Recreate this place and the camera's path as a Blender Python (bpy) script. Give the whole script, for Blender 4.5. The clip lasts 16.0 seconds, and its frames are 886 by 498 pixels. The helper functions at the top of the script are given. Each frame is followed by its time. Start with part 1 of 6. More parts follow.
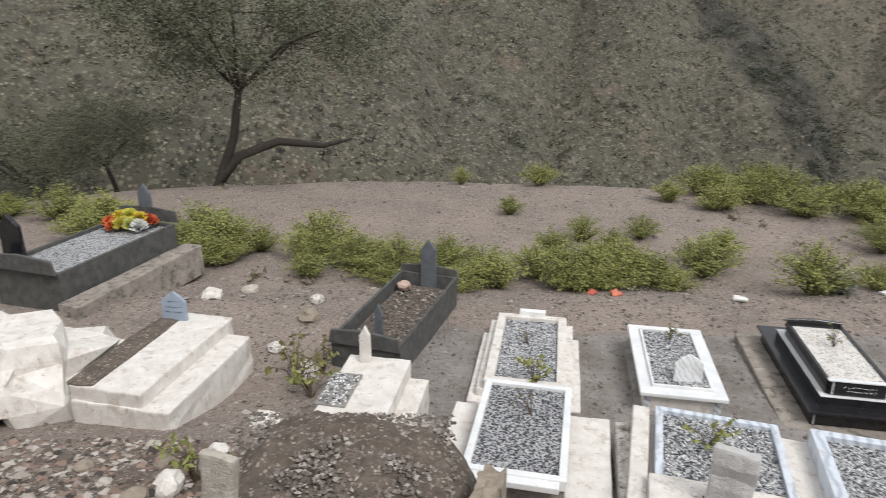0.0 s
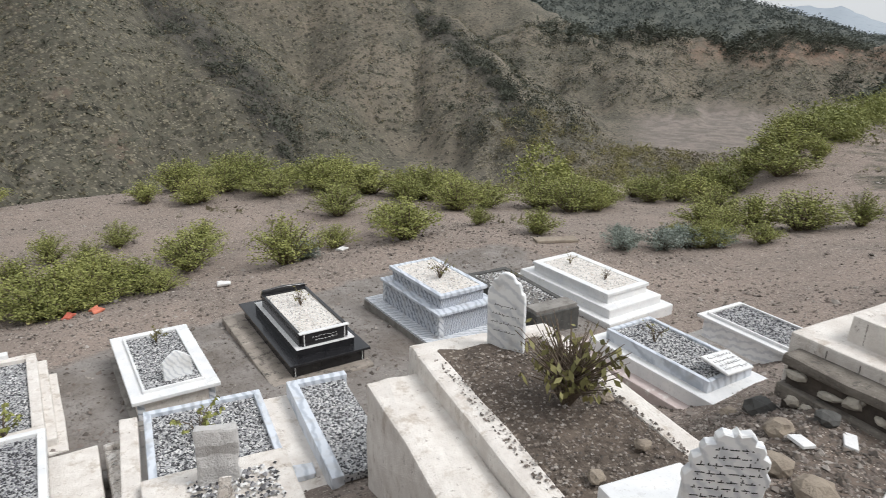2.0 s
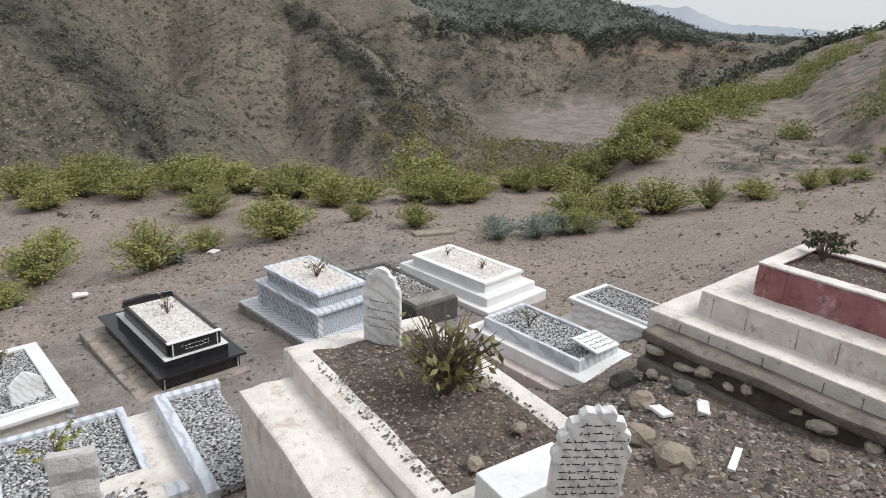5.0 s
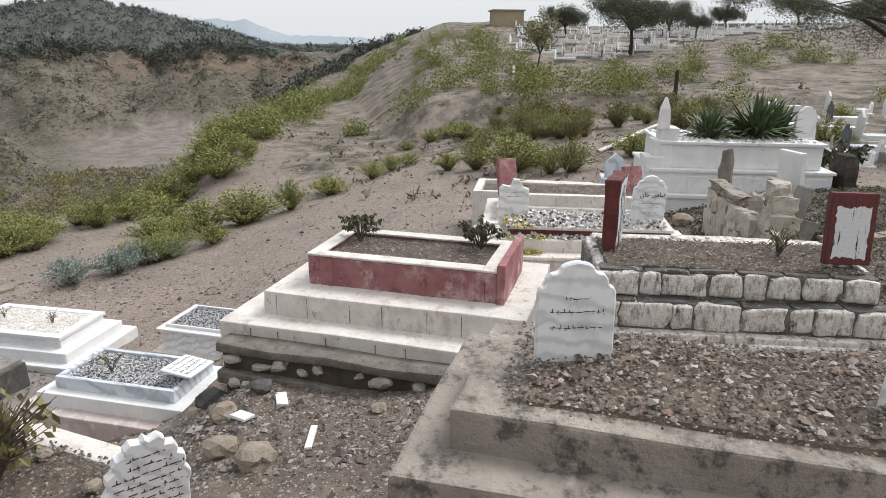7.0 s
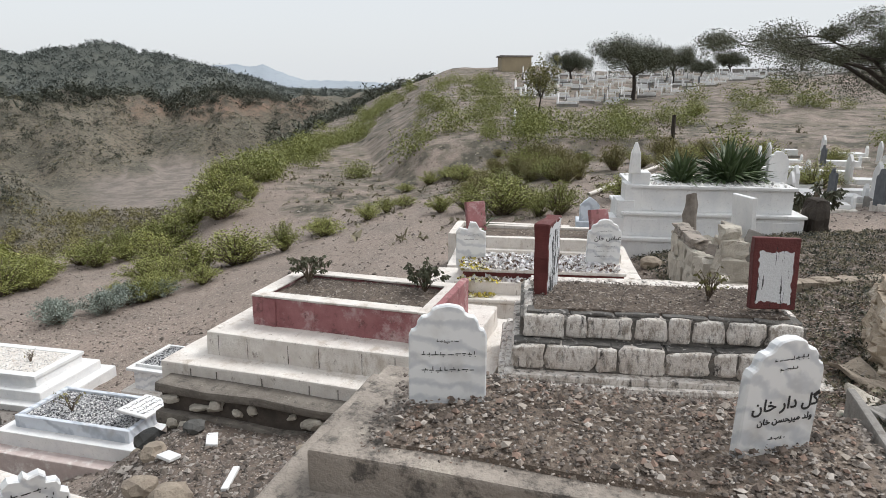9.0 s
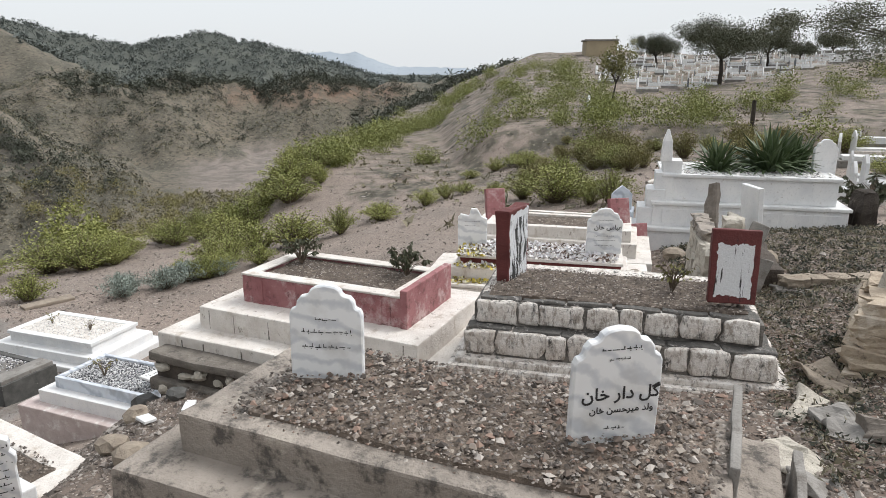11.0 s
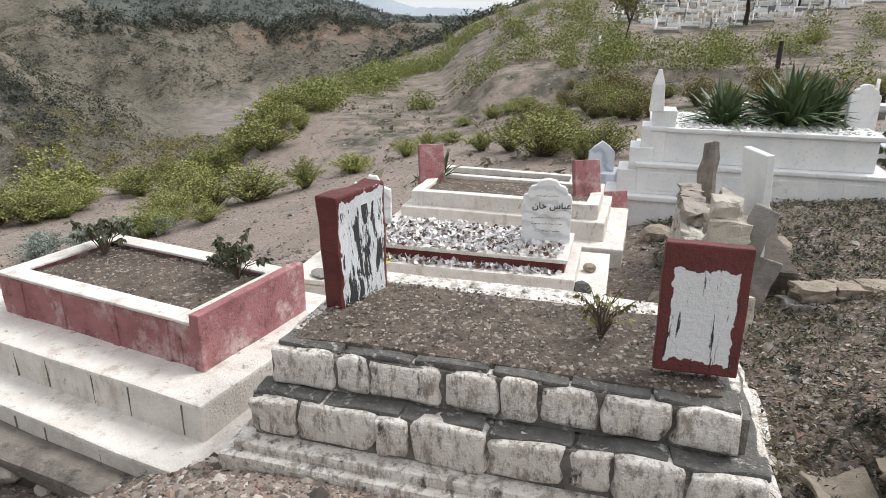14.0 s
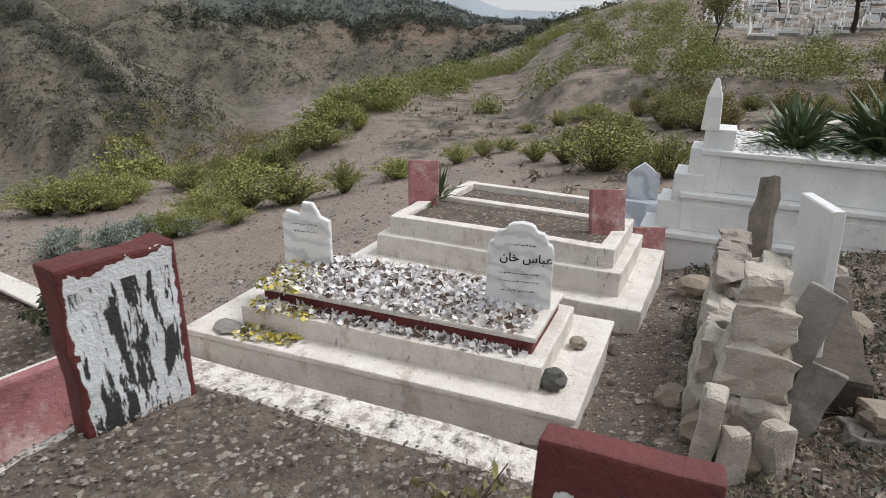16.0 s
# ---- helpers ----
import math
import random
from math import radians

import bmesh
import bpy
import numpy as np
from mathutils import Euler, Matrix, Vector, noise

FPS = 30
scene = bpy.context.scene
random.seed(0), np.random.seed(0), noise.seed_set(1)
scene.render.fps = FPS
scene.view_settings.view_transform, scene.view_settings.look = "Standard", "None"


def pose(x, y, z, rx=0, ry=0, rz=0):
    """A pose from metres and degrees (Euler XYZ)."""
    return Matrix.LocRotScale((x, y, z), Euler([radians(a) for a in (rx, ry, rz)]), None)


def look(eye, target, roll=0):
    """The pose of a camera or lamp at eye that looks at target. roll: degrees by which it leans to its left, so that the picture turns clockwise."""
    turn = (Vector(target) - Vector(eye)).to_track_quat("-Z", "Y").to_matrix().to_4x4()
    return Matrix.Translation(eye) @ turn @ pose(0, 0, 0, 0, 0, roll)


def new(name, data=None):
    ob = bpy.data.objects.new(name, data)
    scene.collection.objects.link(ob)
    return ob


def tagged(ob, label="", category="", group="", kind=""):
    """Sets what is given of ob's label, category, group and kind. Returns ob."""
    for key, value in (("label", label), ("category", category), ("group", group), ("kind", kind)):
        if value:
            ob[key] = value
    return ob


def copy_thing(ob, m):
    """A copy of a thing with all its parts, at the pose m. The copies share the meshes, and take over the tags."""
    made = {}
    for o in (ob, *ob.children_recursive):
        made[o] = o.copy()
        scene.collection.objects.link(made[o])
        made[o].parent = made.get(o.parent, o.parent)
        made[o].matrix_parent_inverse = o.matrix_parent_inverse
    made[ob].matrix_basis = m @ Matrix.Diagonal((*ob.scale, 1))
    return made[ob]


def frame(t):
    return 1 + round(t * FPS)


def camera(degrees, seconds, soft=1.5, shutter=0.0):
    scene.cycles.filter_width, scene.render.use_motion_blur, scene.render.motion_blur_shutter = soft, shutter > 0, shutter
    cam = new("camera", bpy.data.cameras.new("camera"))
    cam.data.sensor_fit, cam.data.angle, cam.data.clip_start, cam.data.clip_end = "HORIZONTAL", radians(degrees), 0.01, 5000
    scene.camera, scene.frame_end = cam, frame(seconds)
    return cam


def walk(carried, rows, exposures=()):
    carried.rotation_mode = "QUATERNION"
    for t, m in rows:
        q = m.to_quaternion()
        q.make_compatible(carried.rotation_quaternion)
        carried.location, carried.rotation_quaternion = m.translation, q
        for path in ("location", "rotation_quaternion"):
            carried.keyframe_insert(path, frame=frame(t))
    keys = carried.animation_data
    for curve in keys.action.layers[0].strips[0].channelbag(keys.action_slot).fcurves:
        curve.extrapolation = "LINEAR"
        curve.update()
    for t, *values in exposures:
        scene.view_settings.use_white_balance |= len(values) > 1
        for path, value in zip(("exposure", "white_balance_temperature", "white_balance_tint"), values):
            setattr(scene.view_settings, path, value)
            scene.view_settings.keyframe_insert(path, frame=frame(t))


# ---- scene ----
cam = camera(67.1, 16.0, soft=0.7, shutter=0.2)
METRES, EYE, TILT, LEAN, TURN = 8.4, 1.6, -19.5, -0.5, 0.0
ROWS = [
    (0.0, 0.0, 0.0, 0.0, 0.0, 0.0, -0.0),
    (0.5, 0.0178, -0.0119, -0.0014, -11.55, -0.87, 3.49),
    (1.0, 0.0344, -0.0269, -0.0038, -20.87, -1.82, 6.43),
    (1.5, 0.0542, -0.046, -0.0086, -31.31, -2.22, 9.11),
    (2.0, 0.0708, -0.0439, -0.0129, -40.84, -4.77, 11.93),
    (2.5, 0.0719, -0.0395, -0.0113, -44.8, -6.71, 12.16),
    (3.0, 0.0717, -0.0381, -0.0105, -44.89, -7.01, 11.81),
    (5.5, 0.0889, -0.0562, -0.0206, -57.65, -8.18, 15.09),
    (6.0, 0.0923, -0.087, -0.0268, -69.16, -10.24, 17.41),
    (6.5, 0.0915, -0.1131, -0.0371, -77.75, -13.51, 16.73),
    (7.0, 0.095, -0.1096, -0.0356, -87.03, -16.84, 19.13),
    (7.5, 0.0991, -0.1088, -0.0368, -86.78, -16.38, 20.27),
    (8.0, 0.0912, -0.1397, -0.0423, -84.7, -13.76, 19.18),
    (8.5, 0.0899, -0.1667, -0.0512, -86.66, -13.1, 19.03),
    (11.0, 0.0921, -0.3251, -0.104, -77.95, -11.45, 19.33),
    (11.5, 0.1308, -0.3438, -0.117, -79.95, -13.84, 16.94),
    (12.0, 0.1678, -0.36, -0.1265, -76.26, -12.73, 18.41),
    (12.5, 0.2298, -0.3614, -0.1376, -78.12, -13.06, 16.5),
    (13.0, 0.2907, -0.3793, -0.1518, -75.49, -14.84, 16.52),
    (13.5, 0.3554, -0.3887, -0.1619, -77.71, -15.85, 16.7),
    (14.0, 0.4098, -0.4001, -0.1695, -76.27, -15.5, 18.86),
    (14.5, 0.4579, -0.4154, -0.1788, -67.94, -15.28, 18.6),
    (15.0, 0.5207, -0.424, -0.1877, -71.8, -14.31, 18.62),
    (15.5, 0.5696, -0.4421, -0.1997, -70.67, -12.56, 19.05),
    (16.0, 0.6245, -0.4579, -0.2072, -68.73, -13.0, 17.24),
]
walk(cam, [(t, pose(0, 0, EYE, TILT, LEAN, TURN) @ pose(METRES * x, METRES * y, METRES * z, 90 + pitch, roll, yaw)) for t, x, y, z, yaw, pitch, roll in ROWS],
     [(0.0, 0.35), (1.0, 0.4), (3.0, 0.38), (5.5, 0.42), (6.2, 0.58), (7.0, 0.55), (8.0, 0.55), (8.5, 0.48), (11.0, 0.56), (12.0, 0.58), (14.0, 0.7), (15.0, 0.43), (15.5, 0.45), (16.0, 0.3)])

# ---- light: pale overcast daylight ----
world = bpy.data.worlds.new("sky")
scene.world = world
world.use_nodes = True
wn = world.node_tree.nodes
sky = wn.new("ShaderNodeTexSky")
sky.sky_type = "NISHITA"
sky.sun_disc = False
sky.sun_elevation, sky.sun_rotation = radians(52), radians(215)
sky.air_density, sky.dust_density, sky.ozone_density = 1.0, 4.0, 1.0
veil = wn.new("ShaderNodeMix")
veil.data_type = "RGBA"
veil.inputs[0].default_value = 0.78
veil.inputs[7].default_value = (8.3, 8.6, 8.9, 1)
world.node_tree.links.new(sky.outputs[0], veil.inputs[6])
world.node_tree.links.new(veil.outputs[2], wn["Background"].inputs[0])
wn["Background"].inputs[1].default_value = 0.079
sun = new("sun", bpy.data.lights.new("sun", "SUN"))
sun.data.energy, sun.data.angle, sun.data.color = 2.05, radians(26), (1.0, 0.985, 0.97)
sun.matrix_world = look((0, 0, 0), (-0.35, 0.5, -0.8))


# ---- materials ----
def mat(name, a, b, scale=6.0, rough=0.85, bump=0.3, fine=60.0, speck=None, speck_amount=0.5, speck_scale=40.0, metal=0.0, stain=None, stain_amount=0.45, stain_scale=2.2, grime=None, grime_amount=0.4, grime_scale=16.0, runs=1.0):
    """A mottled surface: two colours in broad patches, fine grain, optional specks and stains; runs under 1 draws the stains out downwards."""
    m = bpy.data.materials.new(name)
    m.use_nodes = True
    n, l = m.node_tree.nodes, m.node_tree.links
    p = n["Principled BSDF"]
    p.inputs["Roughness"].default_value, p.inputs["Metallic"].default_value = rough, metal
    co = n.new("ShaderNodeNewGeometry").outputs["Position"]

    def noise_at(s, detail=5.0, r=0.6, down=1.0):
        t = n.new("ShaderNodeTexNoise")
        t.inputs["Scale"].default_value, t.inputs["Detail"].default_value, t.inputs["Roughness"].default_value = s, detail, r
        if down != 1.0:
            mp = n.new("ShaderNodeMapping")
            mp.inputs["Scale"].default_value = (1, 1, down)
            l.new(co, mp.inputs["Vector"])
            l.new(mp.outputs[0], t.inputs["Vector"])
        else:
            l.new(co, t.inputs["Vector"])
        return t.outputs["Fac"]

    def ramp(v, lo, hi):
        r = n.new("ShaderNodeMapRange")
        r.inputs["From Min"].default_value, r.inputs["From Max"].default_value = lo, hi
        l.new(v, r.inputs["Value"])
        return r.outputs["Result"]

    def mix(f, c1, c2):
        x = n.new("ShaderNodeMix")
        x.data_type = "RGBA"
        l.new(f, x.inputs[0])
        for i, c in ((6, c1), (7, c2)):
            if isinstance(c, tuple):
                x.inputs[i].default_value = (*c, 1)
            else:
                l.new(c, x.inputs[i])
        return x.outputs[2]

    col = mix(ramp(noise_at(scale), 0.35, 0.65), a, b)
    grain = noise_at(fine, 3.0, 0.7)
    dark = tuple(c * 0.72 for c in a)
    col = mix(ramp(grain, 0.55, 0.85), col, dark)
    if stain:
        col = mix(ramp(noise_at(stain_scale, 7.0, 0.72, runs), 1 - stain_amount, 1 - stain_amount + 0.12), col, stain)
    if grime:
        col = mix(ramp(noise_at(grime_scale, 8.0, 0.75, runs), 1 - grime_amount, 1 - grime_amount + 0.1), col, grime)
    if speck:
        v = n.new("ShaderNodeTexVoronoi")
        v.inputs["Scale"].default_value = speck_scale
        l.new(co, v.inputs["Vector"])
        s = n.new("ShaderNodeSeparateColor")
        l.new(v.outputs["Color"], s.inputs[0])
        col = mix(ramp(s.outputs[0], 1 - speck_amount, 1 - speck_amount + 0.05), col, speck)
    l.new(col, p.inputs["Base Color"])
    if bump:
        bn = n.new("ShaderNodeBump")
        bn.inputs["Strength"].default_value, bn.inputs["Distance"].default_value = bump, 0.02
        l.new(grain, bn.inputs["Height"])
        l.new(bn.outputs[0], p.inputs["Normal"])
    return m


WHITEWASH = mat("whitewash", (0.76, 0.725, 0.68), (0.63, 0.585, 0.54), 5, 0.9, 0.7, 45, stain=(0.5, 0.44, 0.38), stain_amount=0.46, stain_scale=5, grime=(0.24, 0.2, 0.17), grime_amount=0.41, grime_scale=13, runs=0.5)
MARBLE = mat("white_marble", (0.78, 0.78, 0.77), (0.67, 0.68, 0.69), 3, 0.45, 0.1, 30, stain=(0.5, 0.5, 0.5), stain_amount=0.4, stain_scale=4, grime=(0.38, 0.34, 0.3), grime_amount=0.39, grime_scale=11)
GREY_MARBLE = mat("grey_veined_marble", (0.42, 0.46, 0.52), (0.22, 0.25, 0.3), 9, 0.4, 0.08, 25)
BLACK_STONE = mat("black_granite", (0.012, 0.012, 0.014), (0.02, 0.02, 0.022), 9, 0.18, 0.02, 80)
PINK_PAINT = mat("pink_paint", (0.36, 0.16, 0.165), (0.26, 0.1, 0.105), 4, 0.85, 0.5, 35, stain=(0.5, 0.36, 0.35), stain_amount=0.5, stain_scale=3, grime=(0.16, 0.08, 0.075), grime_amount=0.45, grime_scale=8)
RED_PAINT = mat("dark_red_paint", (0.16, 0.035, 0.032), (0.1, 0.024, 0.022), 5, 0.75, 0.4, 35)
CONCRETE = mat("weathered_concrete", (0.34, 0.3, 0.26), (0.24, 0.21, 0.18), 3, 0.95, 0.9, 30, stain=(0.5, 0.45, 0.38), stain_amount=0.42, stain_scale=2.5, grime=(0.1, 0.09, 0.08), grime_amount=0.48, grime_scale=6)
CEMENT = mat("grey_cement", (0.29, 0.275, 0.255), (0.2, 0.19, 0.175), 3, 0.95, 0.6, 30, stain=(0.15, 0.135, 0.12), stain_amount=0.48, stain_scale=4)
DIRT = mat("brown_soil", (0.15, 0.118, 0.094), (0.085, 0.068, 0.055), 5, 1.0, 1.0, 45, stain=(0.2, 0.165, 0.135), stain_amount=0.46, stain_scale=19, grime=(0.05, 0.042, 0.036), grime_amount=0.43, grime_scale=34, speck=(0.3, 0.26, 0.22), speck_amount=0.1, speck_scale=38)
GRAVEL = mat("grey_marble_chips", (0.5, 0.5, 0.5), (0.3, 0.31, 0.32), 40, 0.8, 0.8, 60, speck=(0.05, 0.05, 0.055), speck_amount=0.35, speck_scale=45)


def vein_mat(name, base, vein, scale=3.0, rough=0.4, angle=0.6, bump=0.05):
    """Polished marble with slanting grey veins."""
    m = bpy.data.materials.new(name)
    m.use_nodes = True
    n, l = m.node_tree.nodes, m.node_tree.links
    p = n["Principled BSDF"]
    p.inputs["Roughness"].default_value = rough
    geo = n.new("ShaderNodeNewGeometry")
    mp = n.new("ShaderNodeMapping")
    mp.inputs["Rotation"].default_value = (angle, angle * 0.6, 0.4)
    l.new(geo.outputs["Position"], mp.inputs["Vector"])
    w = n.new("ShaderNodeTexWave")
    w.inputs["Scale"].default_value, w.inputs["Distortion"].default_value = scale, 5.5
    w.inputs["Detail"].default_value, w.inputs["Detail Scale"].default_value = 4.0, 1.6
    l.new(mp.outputs[0], w.inputs["Vector"])
    r = n.new("ShaderNodeMapRange")
    r.inputs["From Min"].default_value, r.inputs["From Max"].default_value = 0.45, 1.0
    l.new(w.outputs["Fac"], r.inputs["Value"])
    x = n.new("ShaderNodeMix")
    x.data_type = "RGBA"
    x.inputs[6].default_value, x.inputs[7].default_value = (*base, 1), (*vein, 1)
    l.new(r.outputs[0], x.inputs[0])
    d = n.new("ShaderNodeTexNoise")
    d.inputs["Scale"].default_value, d.inputs["Detail"].default_value = 5.0, 6.0
    l.new(geo.outputs["Position"], d.inputs["Vector"])
    r2 = n.new("ShaderNodeMapRange")
    r2.inputs["From Min"].default_value, r2.inputs["From Max"].default_value, r2.inputs["To Max"].default_value = 0.52, 0.8, 0.55
    l.new(d.outputs["Fac"], r2.inputs["Value"])
    y = n.new("ShaderNodeMix")
    y.data_type = "RGBA"
    y.inputs[7].default_value = (0.36, 0.33, 0.29, 1)
    l.new(r2.outputs[0], y.inputs[0])
    l.new(x.outputs[2], y.inputs[6])
    l.new(y.outputs[2], p.inputs["Base Color"])
    bn = n.new("ShaderNodeBump")
    bn.inputs["Strength"].default_value, bn.inputs["Distance"].default_value = bump * 4, 0.01
    l.new(d.outputs["Fac"], bn.inputs["Height"])
    l.new(bn.outputs[0], p.inputs["Normal"])
    return m


def leaf_mat(name, a, b, rough=0.7):
    """Leaves that differ in hue from clump to clump."""
    m = bpy.data.materials.new(name)
    m.use_nodes = True
    n, l = m.node_tree.nodes, m.node_tree.links
    p = n["Principled BSDF"]
    p.inputs["Roughness"].default_value = rough
    g = n.new("ShaderNodeNewGeometry")
    o = n.new("ShaderNodeObjectInfo")
    ad = n.new("ShaderNodeMath")
    ad.operation = "MULTIPLY_ADD"
    ad.inputs[1].default_value = 0.6
    l.new(g.outputs["Random Per Island"], ad.inputs[0])
    ml = n.new("ShaderNodeMath")
    ml.operation = "MULTIPLY"
    ml.inputs[1].default_value = 0.4
    l.new(o.outputs["Random"], ml.inputs[0])
    l.new(ml.outputs[0], ad.inputs[2])
    x = n.new("ShaderNodeMix")
    x.data_type = "RGBA"
    x.inputs[6].default_value, x.inputs[7].default_value = (*a, 1), (*b, 1)
    l.new(ad.outputs[0], x.inputs[0])
    l.new(x.outputs[2], p.inputs["Base Color"])
    return m


def island_mat(name, colours, rough=0.8):
    """Loose pieces, each of one of the colours."""
    m = bpy.data.materials.new(name)
    m.use_nodes = True
    n, l = m.node_tree.nodes, m.node_tree.links
    p = n["Principled BSDF"]
    p.inputs["Roughness"].default_value = rough
    g = n.new("ShaderNodeNewGeometry")
    r = n.new("ShaderNodeValToRGB")
    r.color_ramp.interpolation = "CONSTANT"
    e = r.color_ramp.elements
    while len(e) < len(colours):
        e.new(0.5)
    for i, c in enumerate(colours):
        e[i].position, e[i].color = i / len(colours), (*c, 1)
    l.new(g.outputs["Random Per Island"], r.inputs[0])
    l.new(r.outputs[0], p.inputs["Base Color"])
    return m


def panel_mat(name, frame_a, inner, drip, drip_amount, smear=(11, 4.2), wide=0.36, tall=0.35):
    """A painted slab: a worn white field with ragged edges inside a red border, with dark runs."""
    m = mat(name, frame_a, tuple(c * 0.7 for c in frame_a), 6, 0.75, 0.5, 35, stain=(0.33, 0.2, 0.2), stain_amount=0.36, stain_scale=9)
    n, l = m.node_tree.nodes, m.node_tree.links
    p = n["Principled BSDF"]
    red = p.inputs["Base Color"].links[0].from_socket
    tc = n.new("ShaderNodeTexCoord")
    sep = n.new("ShaderNodeSeparateXYZ")
    l.new(tc.outputs["Generated"], sep.inputs[0])
    nz = n.new("ShaderNodeTexNoise")
    nz.inputs["Scale"].default_value, nz.inputs["Detail"].default_value = 9.0, 6.0
    l.new(tc.outputs["Generated"], nz.inputs["Vector"])
    mp = n.new("ShaderNodeMapping")
    mp.inputs["Scale"].default_value = (smear[0], 1, smear[1])
    l.new(tc.outputs["Generated"], mp.inputs["Vector"])
    run = n.new("ShaderNodeTexNoise")
    run.inputs["Scale"].default_value, run.inputs["Detail"].default_value, run.inputs["Roughness"].default_value = 1.0, 9.0, 0.72
    l.new(mp.outputs[0], run.inputs["Vector"])

    def op(kind, a, b=None, c=None):
        q = n.new("ShaderNodeMath")
        q.operation = kind
        for i, v in enumerate((a, b, c)):
            if v is None:
                continue
            if isinstance(v, (int, float)):
                q.inputs[i].default_value = v
            else:
                l.new(v, q.inputs[i])
        return q.outputs[0]

    wob = op("MULTIPLY_ADD", nz.outputs["Fac"], 0.16, -0.08)
    ax = op("ABSOLUTE", op("SUBTRACT", sep.outputs[0], 0.5))
    az_ = op("ABSOLUTE", op("SUBTRACT", sep.outputs[2], 0.45))
    inside = op("MULTIPLY", op("LESS_THAN", op("ADD", ax, wob), wide), op("LESS_THAN", op("ADD", az_, wob), tall))
    x = n.new("ShaderNodeMix")
    x.data_type = "RGBA"
    x.inputs[7].default_value = (*inner, 1)
    l.new(inside, x.inputs[0])
    l.new(red, x.inputs[6])
    y = n.new("ShaderNodeMix")
    y.data_type = "RGBA"
    y.inputs[7].default_value = (*drip, 1)
    l.new(op("MULTIPLY", op("GREATER_THAN", run.outputs["Fac"], 1 - drip_amount), op("MULTIPLY", op("LESS_THAN", ax, 0.4), op("LESS_THAN", az_, 0.42))), y.inputs[0])
    l.new(x.outputs[2], y.inputs[6])
    l.new(y.outputs[2], p.inputs["Base Color"])
    return m


def ground_mat():
    """Stony red-brown soil; dry grass and scrub where cover is 1; dusty cement where paved is 1."""
    m = mat("stony_soil", (0.285, 0.228, 0.193), (0.205, 0.17, 0.146), 0.45, 1.0, 0.0, 26, stain=(0.275, 0.225, 0.19), stain_amount=0.47, stain_scale=1.4, grime=(0.11, 0.086, 0.07), grime_amount=0.43, grime_scale=5.5)
    n, l = m.node_tree.nodes, m.node_tree.links
    p = n["Principled BSDF"]
    soil = p.inputs["Base Color"].links[0].from_socket
    geo = n.new("ShaderNodeNewGeometry").outputs["Position"]

    def mixin(f, c1, c2):
        x = n.new("ShaderNodeMix")
        x.data_type = "RGBA"
        l.new(f, x.inputs[0])
        for i, c in ((6, c1), (7, c2)):
            if isinstance(c, tuple):
                x.inputs[i].default_value = (*c, 1)
            else:
                l.new(c, x.inputs[i])
        return x.outputs[2]

    def ranged(v, lo, hi, a=0.0, b=1.0):
        r = n.new("ShaderNodeMapRange")
        for k, q in zip(("From Min", "From Max", "To Min", "To Max"), (lo, hi, a, b)):
            r.inputs[k].default_value = q
        l.new(v, r.inputs["Value"])
        return r.outputs[0]

    def two(sc, c1, c2, lo, hi, detail=8.0, stretch=None):
        t = n.new("ShaderNodeTexNoise")
        t.inputs["Scale"].default_value, t.inputs["Detail"].default_value, t.inputs["Roughness"].default_value = sc, detail, 0.68
        if stretch:
            mp = n.new("ShaderNodeMapping")
            mp.inputs["Scale"].default_value = stretch
            l.new(geo, mp.inputs["Vector"])
            l.new(mp.outputs[0], t.inputs["Vector"])
        else:
            l.new(geo, t.inputs["Vector"])
        return mixin(ranged(t.outputs["Fac"], lo, hi), c1, c2)

    def cells(sc):
        v = n.new("ShaderNodeTexVoronoi")
        v.inputs["Scale"].default_value = sc
        l.new(geo, v.inputs["Vector"])
        s = n.new("ShaderNodeSeparateColor")
        l.new(v.outputs["Color"], s.inputs[0])
        return v.outputs["Distance"], s.outputs[0], s.outputs[1]

    def both(a, b):
        q = n.new("ShaderNodeMath")
        q.operation = "MULTIPLY"
        l.new(a, q.inputs[0])
        l.new(b, q.inputs[1])
        return q.outputs[0]

    # dry grass: tufts standing apart on pale soil
    grass = two(0.05, (0.076, 0.073, 0.055), (0.11, 0.102, 0.075), 0.4, 0.62)
    grass = two(0.9, grass, (0.068, 0.062, 0.048), 0.5, 0.62)
    grass = two(0.16, grass, (0.16, 0.112, 0.084), 0.58, 0.72)
    at = n.new("ShaderNodeAttribute")
    at.attribute_name = "brush"
    grass = mixin(at.outputs["Fac"], grass, two(0.12, (0.088, 0.083, 0.065), (0.165, 0.14, 0.108), 0.4, 0.6))
    grass = two(0.33, grass, (0.175, 0.156, 0.125), 0.57, 0.7, 9.0, (1, 1, 0.3))
    for sc, dark, pale, share in ((1.1, (0.024, 0.023, 0.017), (0.08, 0.074, 0.052), 0.42), (2.3, (0.022, 0.021, 0.016), (0.2, 0.18, 0.13), 0.4), (4.6, (0.024, 0.022, 0.018), (0.25, 0.225, 0.17), 0.45)):
        d, a, b = cells(sc)
        tuft = both(ranged(d, 0.5, 0.3), ranged(a, share, share + 0.05))
        grass = mixin(tuft, grass, mixin(b, dark, pale))
    # gully faces behind the crests: denser scrub, with their shade painted in dark
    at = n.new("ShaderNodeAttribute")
    at.attribute_name = "shaded_scrub"
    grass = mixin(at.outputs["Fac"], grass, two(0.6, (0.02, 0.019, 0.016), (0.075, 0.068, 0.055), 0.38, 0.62))
